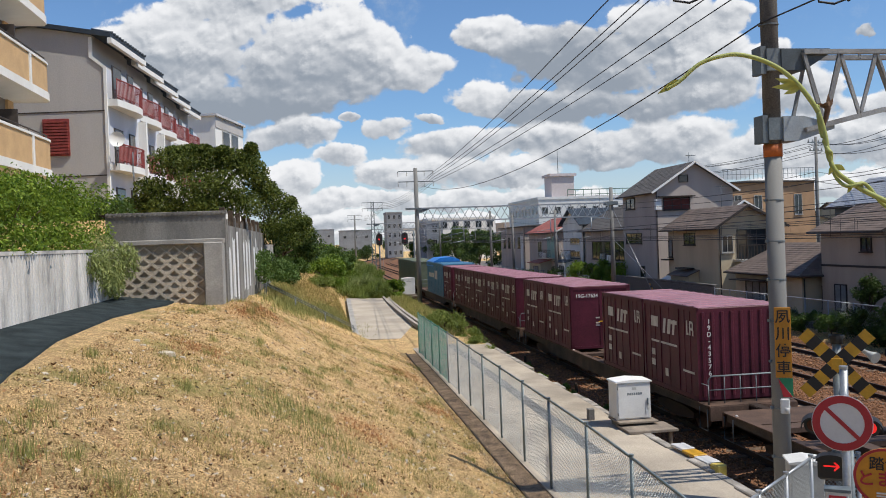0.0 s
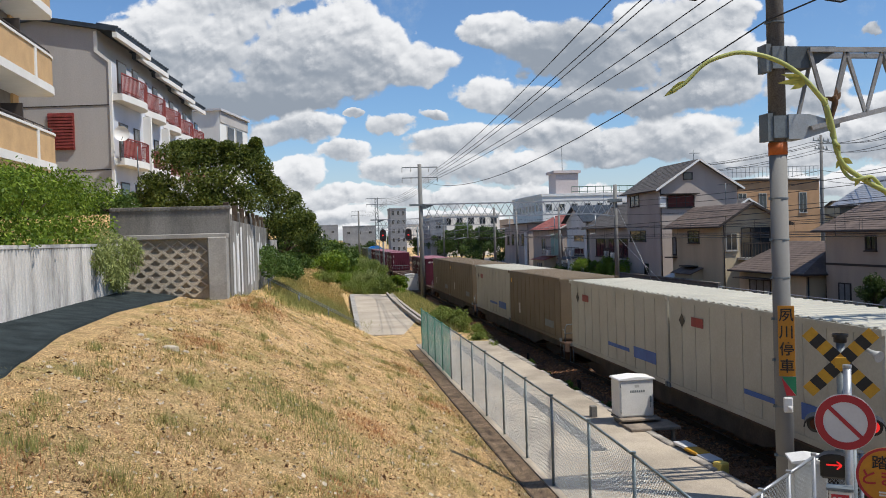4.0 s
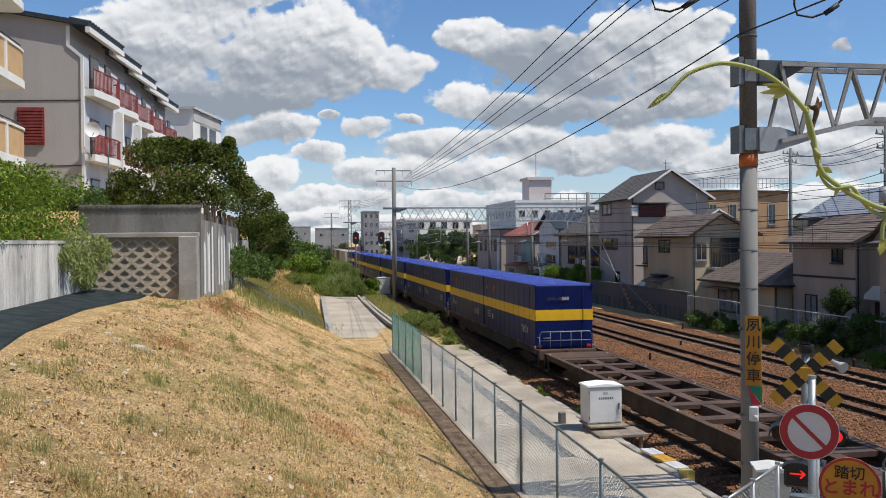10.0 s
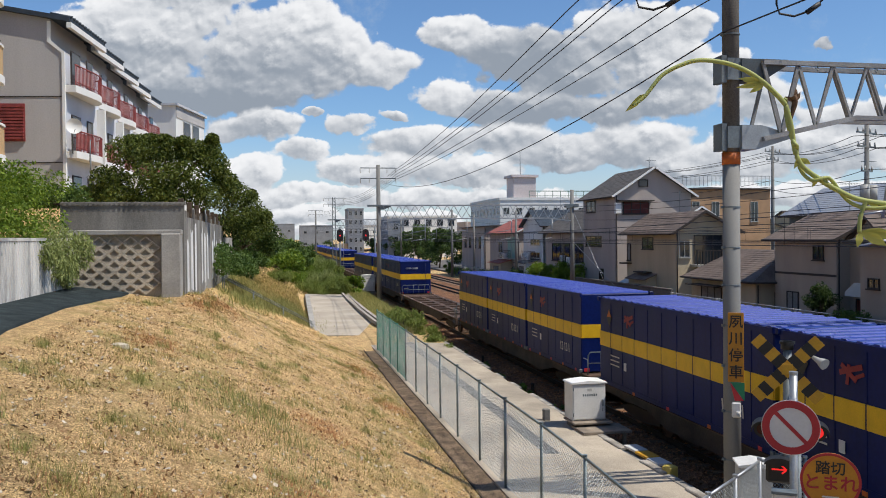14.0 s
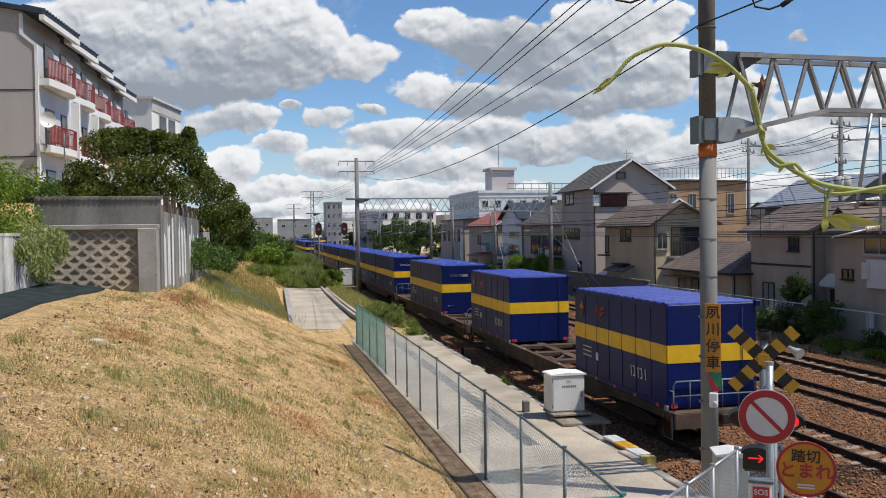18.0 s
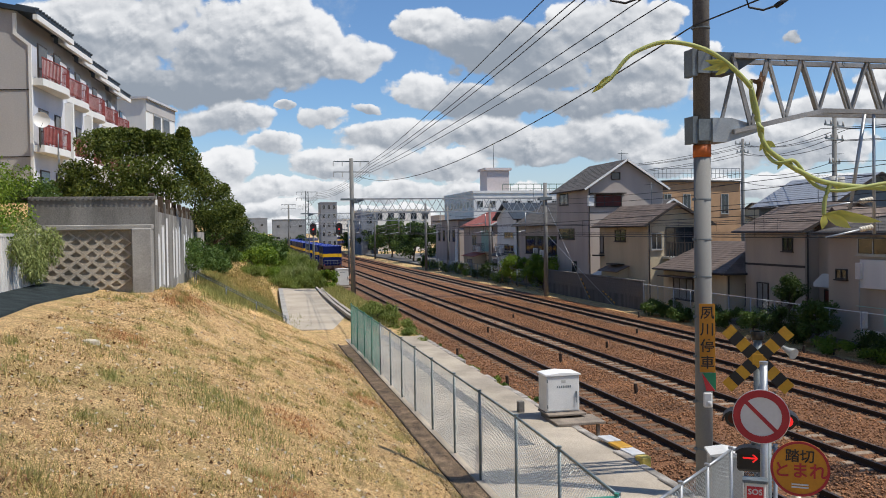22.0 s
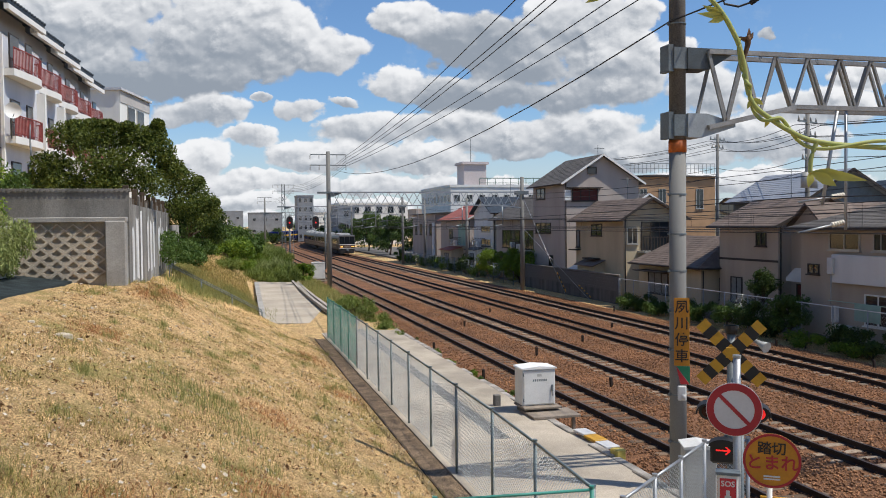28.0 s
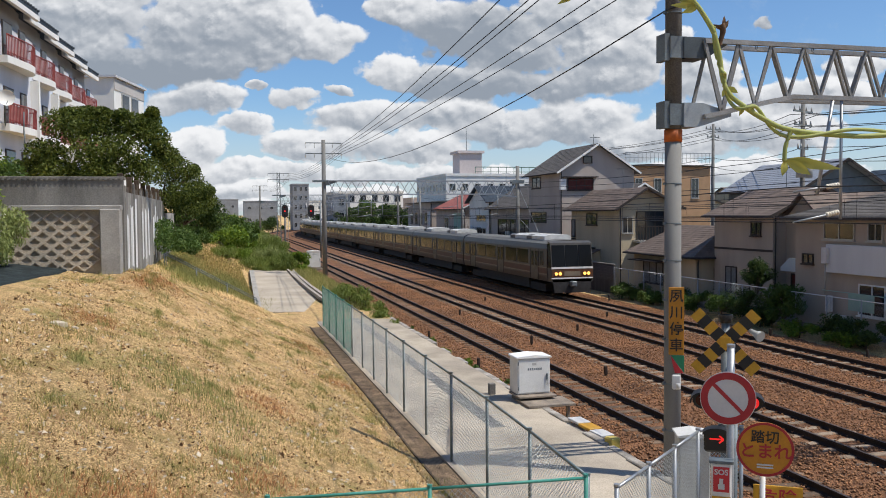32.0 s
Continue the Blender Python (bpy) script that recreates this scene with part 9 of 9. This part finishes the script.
def build_wagon():
    w = thing("container_wagon", 0, 0, 0, label="rust-brown open-frame container flat wagon", category="wagon", group="wagons of the freight train")
    for sx in (-1, 1):
        g = Geo()
        g.prism([(-9.7, 1.0), (9.7, 1.0), (9.7, 0.78), (6.2, 0.74), (5.0, 0.48), (-5.0, 0.48), (-6.2, 0.74), (-9.7, 0.78)], 0, sx * 1.12 - 0.05, sx * 1.12 + 0.05)
        part("side_sill", g, SILL, w)
        g = Geo()
        g.box(sx * 1.16 - 0.09, sx * 1.16 + 0.09, -9.7, 9.7, 0.985, 1.01)
        part("top_flange", g, WAGON_PAINT, w)
    g = Geo()
    g.box(-0.16, 0.16, -9.8, 9.8, 0.7, 0.985)
    part("centre_sill", g, WAGON_PAINT, w)
    for y in (-8.0, -6.4, -4.7, -2.8, -0.95, 0.95, 2.8, 4.7, 6.4, 8.0):
        g = Geo()
        g.box(-1.1, 1.1, y - 0.22, y + 0.22, 0.88, 0.995)
        part("cross_member", g, WAGON_PAINT, w)
    for y in (-3.7, 0.0, 3.7):
        g = Geo()
        g.beam((-1.0, y - 0.8, 0.92), (0.0, y + 0.6, 0.92), 0.06, 0.06)
        g.beam((1.0, y - 0.8, 0.92), (0.1, y + 0.6, 0.92), 0.06, 0.06)
        part("diagonal_brace", g, WAGON_PAINT, w)
    for sy in (-1, 1):
        g = Geo()
        g.box(-1.2, 1.2, min(sy * 8.3, sy * 9.85), max(sy * 8.3, sy * 9.85), 0.96, 1.0)
        part("end_deck", g, WAGON_PAINT, w)
        g = Geo()
        g.box(-1.2, 1.2, sy * 9.85 - 0.04, sy * 9.85 + 0.04, 0.62, 0.98)
        part("end_beam", g, WAGON_PAINT, w)
        g = Geo()
        g.cbox(-0.14, 0.14, min(sy * 9.8, sy * 10.2), max(sy * 9.8, sy * 10.2), 0.76, 1.0, 0.03)
        part("coupler", g, RAIL_SIDE, w)
        for sx in (-1, 1):
            g = Geo()
            a = sx * 1.22
            g.tube([(a, sy * 9.3, 0.9), (a, sy * 9.3, 0.35), (a, sy * 9.75, 0.35), (a, sy * 9.75, 0.9)], 0.018, 6)
            part("footstep", g, STEEL_GREY, w)
        bg = Geo()
        bg.box(-0.9, 0.9, sy * 7.1 - 0.2, sy * 7.1 + 0.2, 0.5, 0.7)
        for sx in (-0.86, 0.86):
            bg.prism([(sy * 7.1 - 1.25, 0.52), (sy * 7.1 - 0.6, 0.62), (sy * 7.1 + 0.6, 0.62), (sy * 7.1 + 1.25, 0.52), (sy * 7.1 + 1.2, 0.36), (sy * 7.1 + 0.3, 0.25), (sy * 7.1 - 0.3, 0.25), (sy * 7.1 - 1.2, 0.36)], 0, sx - 0.08, sx + 0.08)
        bogie = part("bogie", bg, RAIL_SIDE, w)
        for q in (-0.95, 0.95):
            g = Geo()
            for sx in (-0.54, 0.54):
                g.tube([(sx - 0.06, sy * 7.1 + q, 0.43), (sx + 0.06, sy * 7.1 + q, 0.43)], 0.43, 20)
            g.tube([(-0.9, sy * 7.1 + q, 0.43), (0.9, sy * 7.1 + q, 0.43)], 0.07, 8)
            part("wheelset", g, RUST, bogie)
    g = Geo()
    y = -9.6
    for xa, xb in ((-1.1, 1.1),):
        g.tube([(xa, y, 1.0), (xa, y, 1.62), (xa + 0.08, y, 1.72), (xb - 0.08, y, 1.72), (xb, y, 1.62), (xb, y, 1.0)], 0.022, 7)
        g.tube([(xa, y, 1.36), (xb, y, 1.36)], 0.018, 6)
        for k in range(1, 5):
            x = xa + (xb - xa) * k / 5
            g.tube([(x, y, 1.0), (x, y, 1.72)], 0.014, 5)
    g.tube([(-1.15, y + 0.35, 1.0), (-1.15, y + 0.35, 1.5), (-1.15, y - 0.1, 1.5), (-1.15, y - 0.1, 1.0)], 0.02, 6)
    part("handrail", g, STEEL_GREY, w)
    for sx in (-1.17, 1.17):
        for y in (-9.2, -5.55, -1.85, 1.85, 5.55, 9.2):
            g = Geo()
            g.tube([(sx, y, 1.0), (sx, y, 1.035)], [0.05, 0.03], 8)
            part("twist_lock", g, PALE_MARK, w)
    for y in (-4.4, 0.6, 3.6):
        g = Geo()
        g.cbox(-1.0, -0.3, y, y + 1.1, 0.32, 0.72, 0.03)
        part("brake_gear", g, RAIL_SIDE, w)
    return w


def freight():
    proto = {"wagon": build_wagon()}
    for kind in ("navy", "khaki", "white", "blue"):
        proto[kind, 31] = long_container(kind, 9.35, 3.62)
    proto["navy", 20] = long_container("navy", 6.1, 3.62)
    proto["wineD"], proto["wineG"], proto["olive"] = short_container("wine", False), short_container("wine", True), short_container("olive", True)
    used = set()

    def put(key, s_mid):
        if key in used:
            ob = copy_thing(proto[key], Matrix.Identity(4))
        else:
            ob = proto[key]
            used.add(key)
        MOVERS.append((ob, FREIGHT_X, s_mid, SPEED))
        return ob

    L12, front = 3.75, 20.2 + 4 * WAGON
    loads = ["olive5", "mix", "wine5", "wine4", "empty", "wine3", "khaki2", "white_khaki", "white2", "navy1:38059", "navy2", "navy2", "navy2", "navy2", "navy2:38202", "empty", "navy2", "navy2:38277", "empty", "navy3", "navy2", "navy2", "navy2:38256", "navy1:38273", "navy_ends"]
    for load in loads:
        mid = front - WAGON / 2
        put("wagon", mid)
        load, _, number = load.partition(":")
        last = None
        if load in ("olive5", "wine5", "wine4", "wine3"):
            for k in {"olive5": range(5), "wine5": range(5), "wine4": (0, 1, 3, 4), "wine3": (1, 2, 3)}[load]:
                key = "olive" if load == "olive5" else ("wineG" if (load, k) in (("wine4", 1), ("wine3", 3), ("wine5", 4)) else "wineD")
                ob = put(key, mid + 7.5 - L12 * k)
                if load == "wine4" and k == 4:
                    for i, ch in enumerate("19D-43576"):
                        words(ch, 0.17, SIGN_WHITE, ob, -0.94, -1.9, 3.12 - 0.17 * i, bold=0.003)
                if load == "wine4" and k == 1:
                    words("19G-17624", 0.2, SIGN_WHITE, ob, -0.55, -1.865, 3.1, bold=0.003)
                if load == "wine3" and k == 3:
                    words("19G-52124", 0.2, SIGN_WHITE, ob, -0.55, -1.865, 3.1, bold=0.003)
                    g = Geo()
                    g.box(0.25, 1.1, -1.87, -1.86, 2.75, 3.0)
                    part("white_panel", g, SIGN_WHITE, ob)
        elif load == "mix":
            ob = put(("blue", 31), mid - 0.8)
            put("wineD", mid - 7.6)
            t = Geo()
            t.prism([(-1.25, 3.3), (1.25, 3.3), (1.1, 3.75), (0.5, 4.05), (-0.6, 4.0), (-1.15, 3.7)], 1, 0.6, 4.9)
            part("tarpaulin", t, TARP, ob, "bright blue tarpaulin tied over the roof")
        elif load == "navy1":
            last = put(("navy", 31), mid)
        elif load == "navy3":
            for k in (1, 0, -1):
                put(("navy", 20), mid + 6.3 * k)
        elif load == "navy_ends":
            put(("navy", 20), mid + 6.5)
            last = put(("navy", 20), mid - 6.5)
            g = Geo()
            g.ring(-0.95, 0, 0.75, 0.13, 18, 1, -3.32, -3.28)
            part("tail_disc", g, RED, last)
        elif load != "empty":
            two = {"khaki2": ("khaki", "khaki"), "white_khaki": ("white", "khaki"), "white2": ("white", "white"), "navy2": ("navy", "navy")}[load]
            put((two[0], 31), mid + 4.75)
            last = put((two[1], 31), mid - 4.75)
        if number:
            words("U54A-" + number, 0.19, SIGN_WHITE, last, -0.3, -4.7, 3.05, bold=0.003)
            bars(1, 0.35, 0.05, 0.1, SIGN_WHITE, last, -0.75, -4.68, 1.45)
        front -= WAGON


freight()

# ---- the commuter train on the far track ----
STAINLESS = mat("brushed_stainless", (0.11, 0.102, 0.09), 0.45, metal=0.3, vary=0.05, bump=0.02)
CAR_ROOF = mat("grey_car_roof", (0.15, 0.15, 0.145), 0.7, vary=0.1, bump=0.05)
BROWN_BAND = mat("brown_waist_band", (0.1, 0.045, 0.025), 0.5, vary=0.08, bump=0.0)
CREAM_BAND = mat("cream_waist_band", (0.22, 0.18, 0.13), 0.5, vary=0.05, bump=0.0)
UNDER = mat("dark_underframe", (0.03, 0.03, 0.032), 0.8, vary=0.15, bump=0.1)
HEADLAMP = glow("lit_headlamp", (1.0, 0.5, 0.1), 2.2)
CAR_GLASS = glassy("tinted_car_glass", (0.012, 0.013, 0.014), 0.12, 0.07)


def build_car(front=False):
    c = thing("commuter_car", 0, 0, 0, label="leading stainless commuter railcar with a black cab front and lit headlamps" if front else "stainless commuter railcar with dark windows and a brown band", category="railcar", group="cars of the commuter train")
    prof = [(-1.4, 1.0), (-1.475, 1.35), (-1.475, 3.1), (-1.36, 3.42), (-1.0, 3.6), (0, 3.68), (1.0, 3.6), (1.36, 3.42), (1.475, 3.1), (1.475, 1.35), (1.4, 1.0)]
    y0 = -9.3 if front else -9.85
    g = Geo()
    g.prism(prof, 1, y0, 9.85)
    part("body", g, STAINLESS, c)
    g = Geo()
    g.prism([(-1.37, 3.43), (-1.0, 3.615), (0, 3.7), (1.0, 3.615), (1.37, 3.43)], 1, y0 + 0.05, 9.8)
    part("roof", g, CAR_ROOF, c)
    for sx in (-1, 1):
        a, b = (-1.486, -1.47) if sx < 0 else (1.47, 1.486)
        for z0, z1, m in ((1.86, 1.92, CREAM_BAND), (1.5, 1.84, BROWN_BAND), (1.42, 1.48, CREAM_BAND)):
            g = Geo()
            g.box(a, b, y0 + 0.02, 9.8, z0, z1)
            part("waist_band", g, m, c)
        for yd in (-7.1, 0.0, 7.1):
            g = Geo()
            a2, b2 = (-1.492, -1.47) if sx < 0 else (1.47, 1.492)
            g.box(a2, b2, yd - 0.68, yd - 0.02, 1.1, 3.0)
            g.box(a2, b2, yd + 0.02, yd + 0.68, 1.1, 3.0)
            d = part("door", g, STAINLESS, c)
            a3, b3 = (-1.5, -1.49) if sx < 0 else (1.49, 1.5)
            for k in (-1, 1):
                g = Geo()
                g.box(a3, b3, yd + k * 0.36 - 0.22, yd + k * 0.36 + 0.22, 1.95, 2.9)
                part("pane", g, CAR_GLASS, d)
            g = Geo()
            for e in (-0.72, 0.72):
                g.box(a3, b3, yd + e - 0.035, yd + e + 0.035, 1.05, 3.05)
            part("door_seal", g, UNDER, d)
        for ya, yb in ((-5.9, -3.7), (-3.5, -1.2), (1.2, 3.5), (3.7, 5.9), (8.2, 9.4), (-9.2 if not front else -8.7, -8.1)):
            g = Geo()
            g.box(a, b, ya, yb, 2.02, 2.95)
            part("window", g, CAR_GLASS, c)
    for ya in (-6.2, 3.2) if not front else (-7.6, -4.2):
        g = Geo()
        g.prism([(-0.95, 3.6), (-0.95, 3.86), (-0.6, 3.98), (0.6, 3.98), (0.95, 3.86), (0.95, 3.6)], 1, ya, ya + 2.4)
        u = part("air_conditioner", g, mat_ac, c)
        g = Geo()
        g.prism([(-0.96, 3.6), (-0.96, 3.83), (-0.6, 3.93), (0.6, 3.93), (0.96, 3.83), (0.96, 3.6)], 1, ya + 2.4, ya + 3.4)
        part("duct", g, CAR_ROOF, u)
    g = Geo()
    g.box(-1.25, 1.25, -5.5, 5.5, 0.32, 1.0)
    part("underfloor_gear", g, UNDER, c)
    for sy in (-1, 1):
        g = Geo()
        g.box(-1.15, 1.15, sy * 6.9 - 1.4, sy * 6.9 + 1.4, 0.25, 0.75)
        for q in (-1.05, 1.05):
            for sx in (-0.54, 0.54):
                g.tube([(sx - 0.06, sy * 6.9 + q, 0.43), (sx + 0.06, sy * 6.9 + q, 0.43)], 0.43, 16)
        part("bogie", g, UNDER, c)
    if front:
        g = Geo()
        g.prism([(-9.3, 1.0), (-9.3, 3.62), (-9.75, 3.5), (-10.0, 1.9), (-10.0, 1.0)], 0, -1.42, 1.42)
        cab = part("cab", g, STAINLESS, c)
        for xa, xb in ((-1.36, -0.48), (-0.44, 0.44), (0.48, 1.36)):
            g = Geo()
            g.add([(xa, -10.02, 1.98), (xb, -10.02, 1.98), (xb, -9.79, 3.36), (xa, -9.79, 3.36), (xa, -9.9, 1.98), (xb, -9.9, 1.98), (xb, -9.7, 3.36), (xa, -9.7, 3.36)], [(0, 1, 2, 3), (0, 4, 5, 1), (3, 2, 6, 7), (0, 3, 7, 4), (1, 5, 6, 2)])
            part("windscreen", g, CAR_GLASS, cab)
        g = Geo()
        g.add([(-1.43, -9.97, 1.9), (-1.43, -9.73, 3.45), (-1.43, -9.2, 3.45), (-1.43, -9.2, 1.9), (-1.425, -9.97, 1.9), (-1.425, -9.73, 3.45), (-1.425, -9.2, 3.45), (-1.425, -9.2, 1.9)], [(0, 1, 2, 3), (7, 6, 5, 4), (0, 4, 5, 1)])
        part("side_glass", g, CAR_GLASS, cab)
        g = Geo()
        g.box(-1.43, 1.43, -10.03, -9.95, 1.84, 1.96)
        g.box(-1.43, 1.43, -10.04, -9.95, 1.2, 1.28)
        part("front_trim", g, WHITE_PAINT, cab)
        g = Geo()
        g.box(-0.55, 0.55, -10.03, -9.98, 1.38, 1.68)
        part("front_panel", g, CREAM_BAND, cab)
        g = Geo()
        g.box(-1.42, 1.42, -10.02, -9.97, 1.3, 1.82)
        part("lamp_band", g, BROWN_BAND, cab)
        for x in (-1.12, -0.85, 0.85, 1.12):
            part("headlamp", Geo().ring(x, 0, 1.53, 0.1, 16, 1, -10.06, -10.03), HEADLAMP, cab)
        g = Geo()
        g.prism([(-1.35, 1.15), (1.35, 1.15), (1.2, 0.3), (-1.2, 0.3)], 1, -10.0, -9.85)
        part("skirt", g, UNDER, cab)
        g = Geo()
        g.cbox(-0.2, 0.2, -10.35, -9.9, 0.72, 1.05, 0.05)
        part("coupler", g, STEEL_GREY, cab)
    else:
        g = Geo()
        g.box(-1.2, 1.2, -10.15, -9.85, 1.05, 3.4)
        part("gangway", g, UNDER, c)
    return c


mat_ac = mat("white_roof_unit", (0.62, 0.62, 0.6), 0.5, vary=0.06, bump=0.02)


def pantograph(c):
    g = Geo()
    g.box(-0.8, 0.8, -1.2, 1.2, 3.72, 3.8)
    for sx in (-0.5, 0.5):
        g.tube([(sx, -0.9, 3.8), (sx * 0.8, 0.6, 4.45), (sx * 0.5, -0.3, 5.15)], 0.03, 6)
    g.tube([(-0.8, -0.3, 5.17), (0.8, -0.3, 5.17)], 0.035, 6)
    part("pantograph", g, STEEL_GREY, c)


def commuter():
    lead, mid, power = build_car(True), build_car(), build_car()
    pantograph(power)
    first = {1: mid, 2: power}
    for k in range(12):
        if k == 0:
            ob = lead
        elif k in first:
            ob = first[k]
        else:
            ob = copy_thing(power if k % 3 == 2 else mid, Matrix.Identity(4))
        MOVERS.append((ob, TRACKS[3], 50.8 + 26 * 32 + 10 + 20 * k, -26.0))


commuter()


# ---- the climbing shoot close to the lens ----
SHOOT_GREEN = leaf_material("yellow_green_shoot", (0.38, 0.42, 0.13), (0.5, 0.52, 0.19), 0.55, 0.25)
SHOOT_LEAF = leaf_material("young_yellow_leaf", (0.44, 0.43, 0.09), (0.55, 0.5, 0.13), 0.5, 0.4)
DRY_BUD = mat("dry_brown_bud", (0.16, 0.09, 0.05), 0.9, vary=0.2, scale=60, fine=300, bump=0.1)
TENDRIL = [(0, 0.3713, 0.5720, 5.5854), (1, 0.3735, 0.5736, 5.5876), (2, 0.3724, 0.5737, 5.5887), (3, 0.3697, 0.5738, 5.5886), (6, 0.3849, 0.5669, 5.5907), (7, 0.3841, 0.5646, 5.5764), (8, 0.3812, 0.5638, 5.5921), (9, 0.3740, 0.5641, 5.5918), (10, 0.3767, 0.5634, 5.5915), (11, 0.3798, 0.5612, 5.5907), (12, 0.3737, 0.5620, 5.5973), (13, 0.3771, 0.5599, 5.5974), (14, 0.3715, 0.5599, 5.5959), (17, 0.3539, 0.5598, 5.5899), (18, 0.3621, 0.5568, 5.6000), (19, 0.3578, 0.5580, 5.5941), (20, 0.3519, 0.5601, 5.6026), (21, 0.3519, 0.5592, 5.6018), (22, 0.3647, 0.5548, 5.6025), (23, 0.3646, 0.5540, 5.5979), (24, 0.3679, 0.5534, 5.6139), (25, 0.3661, 0.5526, 5.6077), (25.4, 0.3540, 0.5551, 5.6050), (27.6, 0.3486, 0.5546, 5.6187), (28, 0.3714, 0.5486, 5.6296), (29, 0.3664, 0.5504, 5.6297), (30, 0.3646, 0.5506, 5.6254), (31, 0.3665, 0.5507, 5.6290), (32, 0.3570, 0.5533, 5.6308)]
SHOOT = [(0, 4.1), (1, 4.3), (2, 1.3), (3, 0.4), (6, -0.0), (7, -3.9), (8, -5.3), (9, -6.7), (10, -2.5), (11, -6.1), (12, -2.3), (13, 0.0), (14, -6.6), (17, -21.6), (18, -5.6), (19, -8.8), (20, -9.2), (21, -6.3), (22, -6.2), (23, -11.7), (24, -4.2), (25, -5.6), (25.4, -8.1), (27.6, 1.1), (28, 10.0), (29, 9.0), (30, -6.6), (31, 8.0), (32, 5.0)]
K, HEADING = 0.62 / 1510, -10.9


def rounded(pts, n=5):
    """A smooth way through points."""
    p = [Vector(q) for q in pts]
    out = []
    for i in range(len(p) - 1):
        a, b, c, d = p[max(i - 1, 0)], p[i], p[i + 1], p[min(i + 2, len(p) - 1)]
        for k in range(n):
            t = k / n
            out.append(0.5 * (2 * b + (c - a) * t + (2 * a - 5 * b + 4 * c - d) * t * t + (3 * b - a - 3 * c + d) * t ** 3))
    return out + [p[-1]]


def small_leaf(g, base, tip, width, fold=0.25):
    """A pointed leaf, folded along its midrib."""
    b, t = Vector(base), Vector(tip)
    way = t - b
    side = way.cross(Vector((0, 1, 0.2))).normalized() * width
    lift = Vector((0, -1, 0)) * width * fold
    rows = [(0.0, 0.05), (0.25, 0.75), (0.5, 1.0), (0.75, 0.6), (1.0, 0.0)]
    v = []
    for f, w in rows:
        m = b + way * f + lift * math.sin(f * 3.1) * 1.5
        v += [m - side * w + lift * w, m, m + side * w + lift * w]
    g.add(v, [(3 * i + k, 3 * i + k + 1, 3 * i + k + 4, 3 * i + k + 3) for i in range(4) for k in (0, 1)], True)


def build_tendril():
    def at(x, y, d=0.0):
        return (x * K, d, -y * K)
    t = thing("tendril", 0, 0, 0, label="yellow-green climbing plant shoot with young leaves", category="plant")
    way = [at(-14, 5), at(-4, 45), at(2, 85), at(14, 112), at(40, 133), at(75, 155), at(128, 176), at(246, 187), at(400, 190), at(560, 260, 0.02)]
    g = Geo()
    g.tube(rounded(way) + [Vector((0.26, 0.05, -0.6)), Vector((0.3, 0.1, -2.0)), Vector((0.32, 0.1, -3.6))], 0.0019, 8)
    stem = part("stem", g, SHOOT_GREEN, t)
    g = Geo()
    pts = rounded(way[:9], 8)
    g.tube([p + Vector((0.0, 0.0042 * math.sin(i * 0.33), 0.0052 * math.cos(i * 0.33))) for i, p in enumerate(pts)], 0.0014, 7)
    part("twining_stem", g, SHOOT_GREEN, t)
    for bx, by in ((40, 133), (128, 176), (8, 100)):
        g = Geo()
        small_leaf(g, at(bx, by), at(bx + 22, by + 10), 0.0022)
        small_leaf(g, at(bx, by), at(bx - 8, by + 18), 0.0018)
        part("leaf_bud", g, SHOOT_LEAF, t)
    g = Geo()
    g.tube(rounded([at(128, 176), at(118, 205), at(116, 232)]), 0.0017, 6)
    stalk = part("leaf_stalk", g, SHOOT_GREEN, t)
    for tip, w in (((222, 246), 0.0036), ((165, 256), 0.004), ((112, 258), 0.003), ((178, 232), 0.003)):
        g = Geo()
        small_leaf(g, at(116, 230), at(*tip), w)
        part("leaf", g, SHOOT_LEAF, stalk)
    g = Geo()
    g.tube(rounded([at(-8, 40), at(-2, 18), at(2, 0), at(-2, -10)]), [0.0009 + 0.00014 * k for k in range(16)], 6)
    for q in ((12, -18), (-16, -10), (4, -26)):
        small_leaf(g, at(2, 0), at(*q), 0.0016)
    part("dry_bud", g, DRY_BUD, t)
    g = Geo()
    tip = [at(-14, 5), at(-25, -11), at(-50, -41), at(-80, -66), at(-115, -83), at(-155, -92), at(-185, -89), at(-225, -74), at(-260, -41), at(-284, -27)]
    line = rounded(tip)
    g.tube(line, [0.002 - 0.0007 * i / len(line) for i in range(len(line))], 8)
    shoot = part("shoot", g, SHOOT_GREEN, t)
    g = Geo()
    small_leaf(g, at(-262, -41), at(-298, -18), 0.0022)
    small_leaf(g, at(-255, -44), at(-284, -33), 0.002)
    part("tip_leaf", g, SHOOT_LEAF, shoot)
    for q in ((-92, -52), (-98, -36), (-76, -24), (-84, -46)):
        g = Geo()
        small_leaf(g, at(-46, -38), at(*q), 0.0024)
        part("side_leaf", g, SHOOT_LEAF, shoot)
    return t, shoot


PLANT, PLANT_SHOOT = build_tendril()


def motions():
    for ob, x0, s0, speed in MOVERS:
        walk(ob, rows_on(x0, s0, speed))
    # the shoot sways in the wind, its tip more than its stem
    walk(PLANT, [(t, pose(x, y, z, 0, 0, HEADING)) for t, x, y, z in TENDRIL])
    pivot = Vector((-14 * K, 0, -5 * K))
    walk(PLANT_SHOOT, [(t, Matrix.Translation(pivot) @ pose(0, 0, 0, 0, a, 0) @ Matrix.Translation(-pivot)) for t, a in SHOOT])


motions()
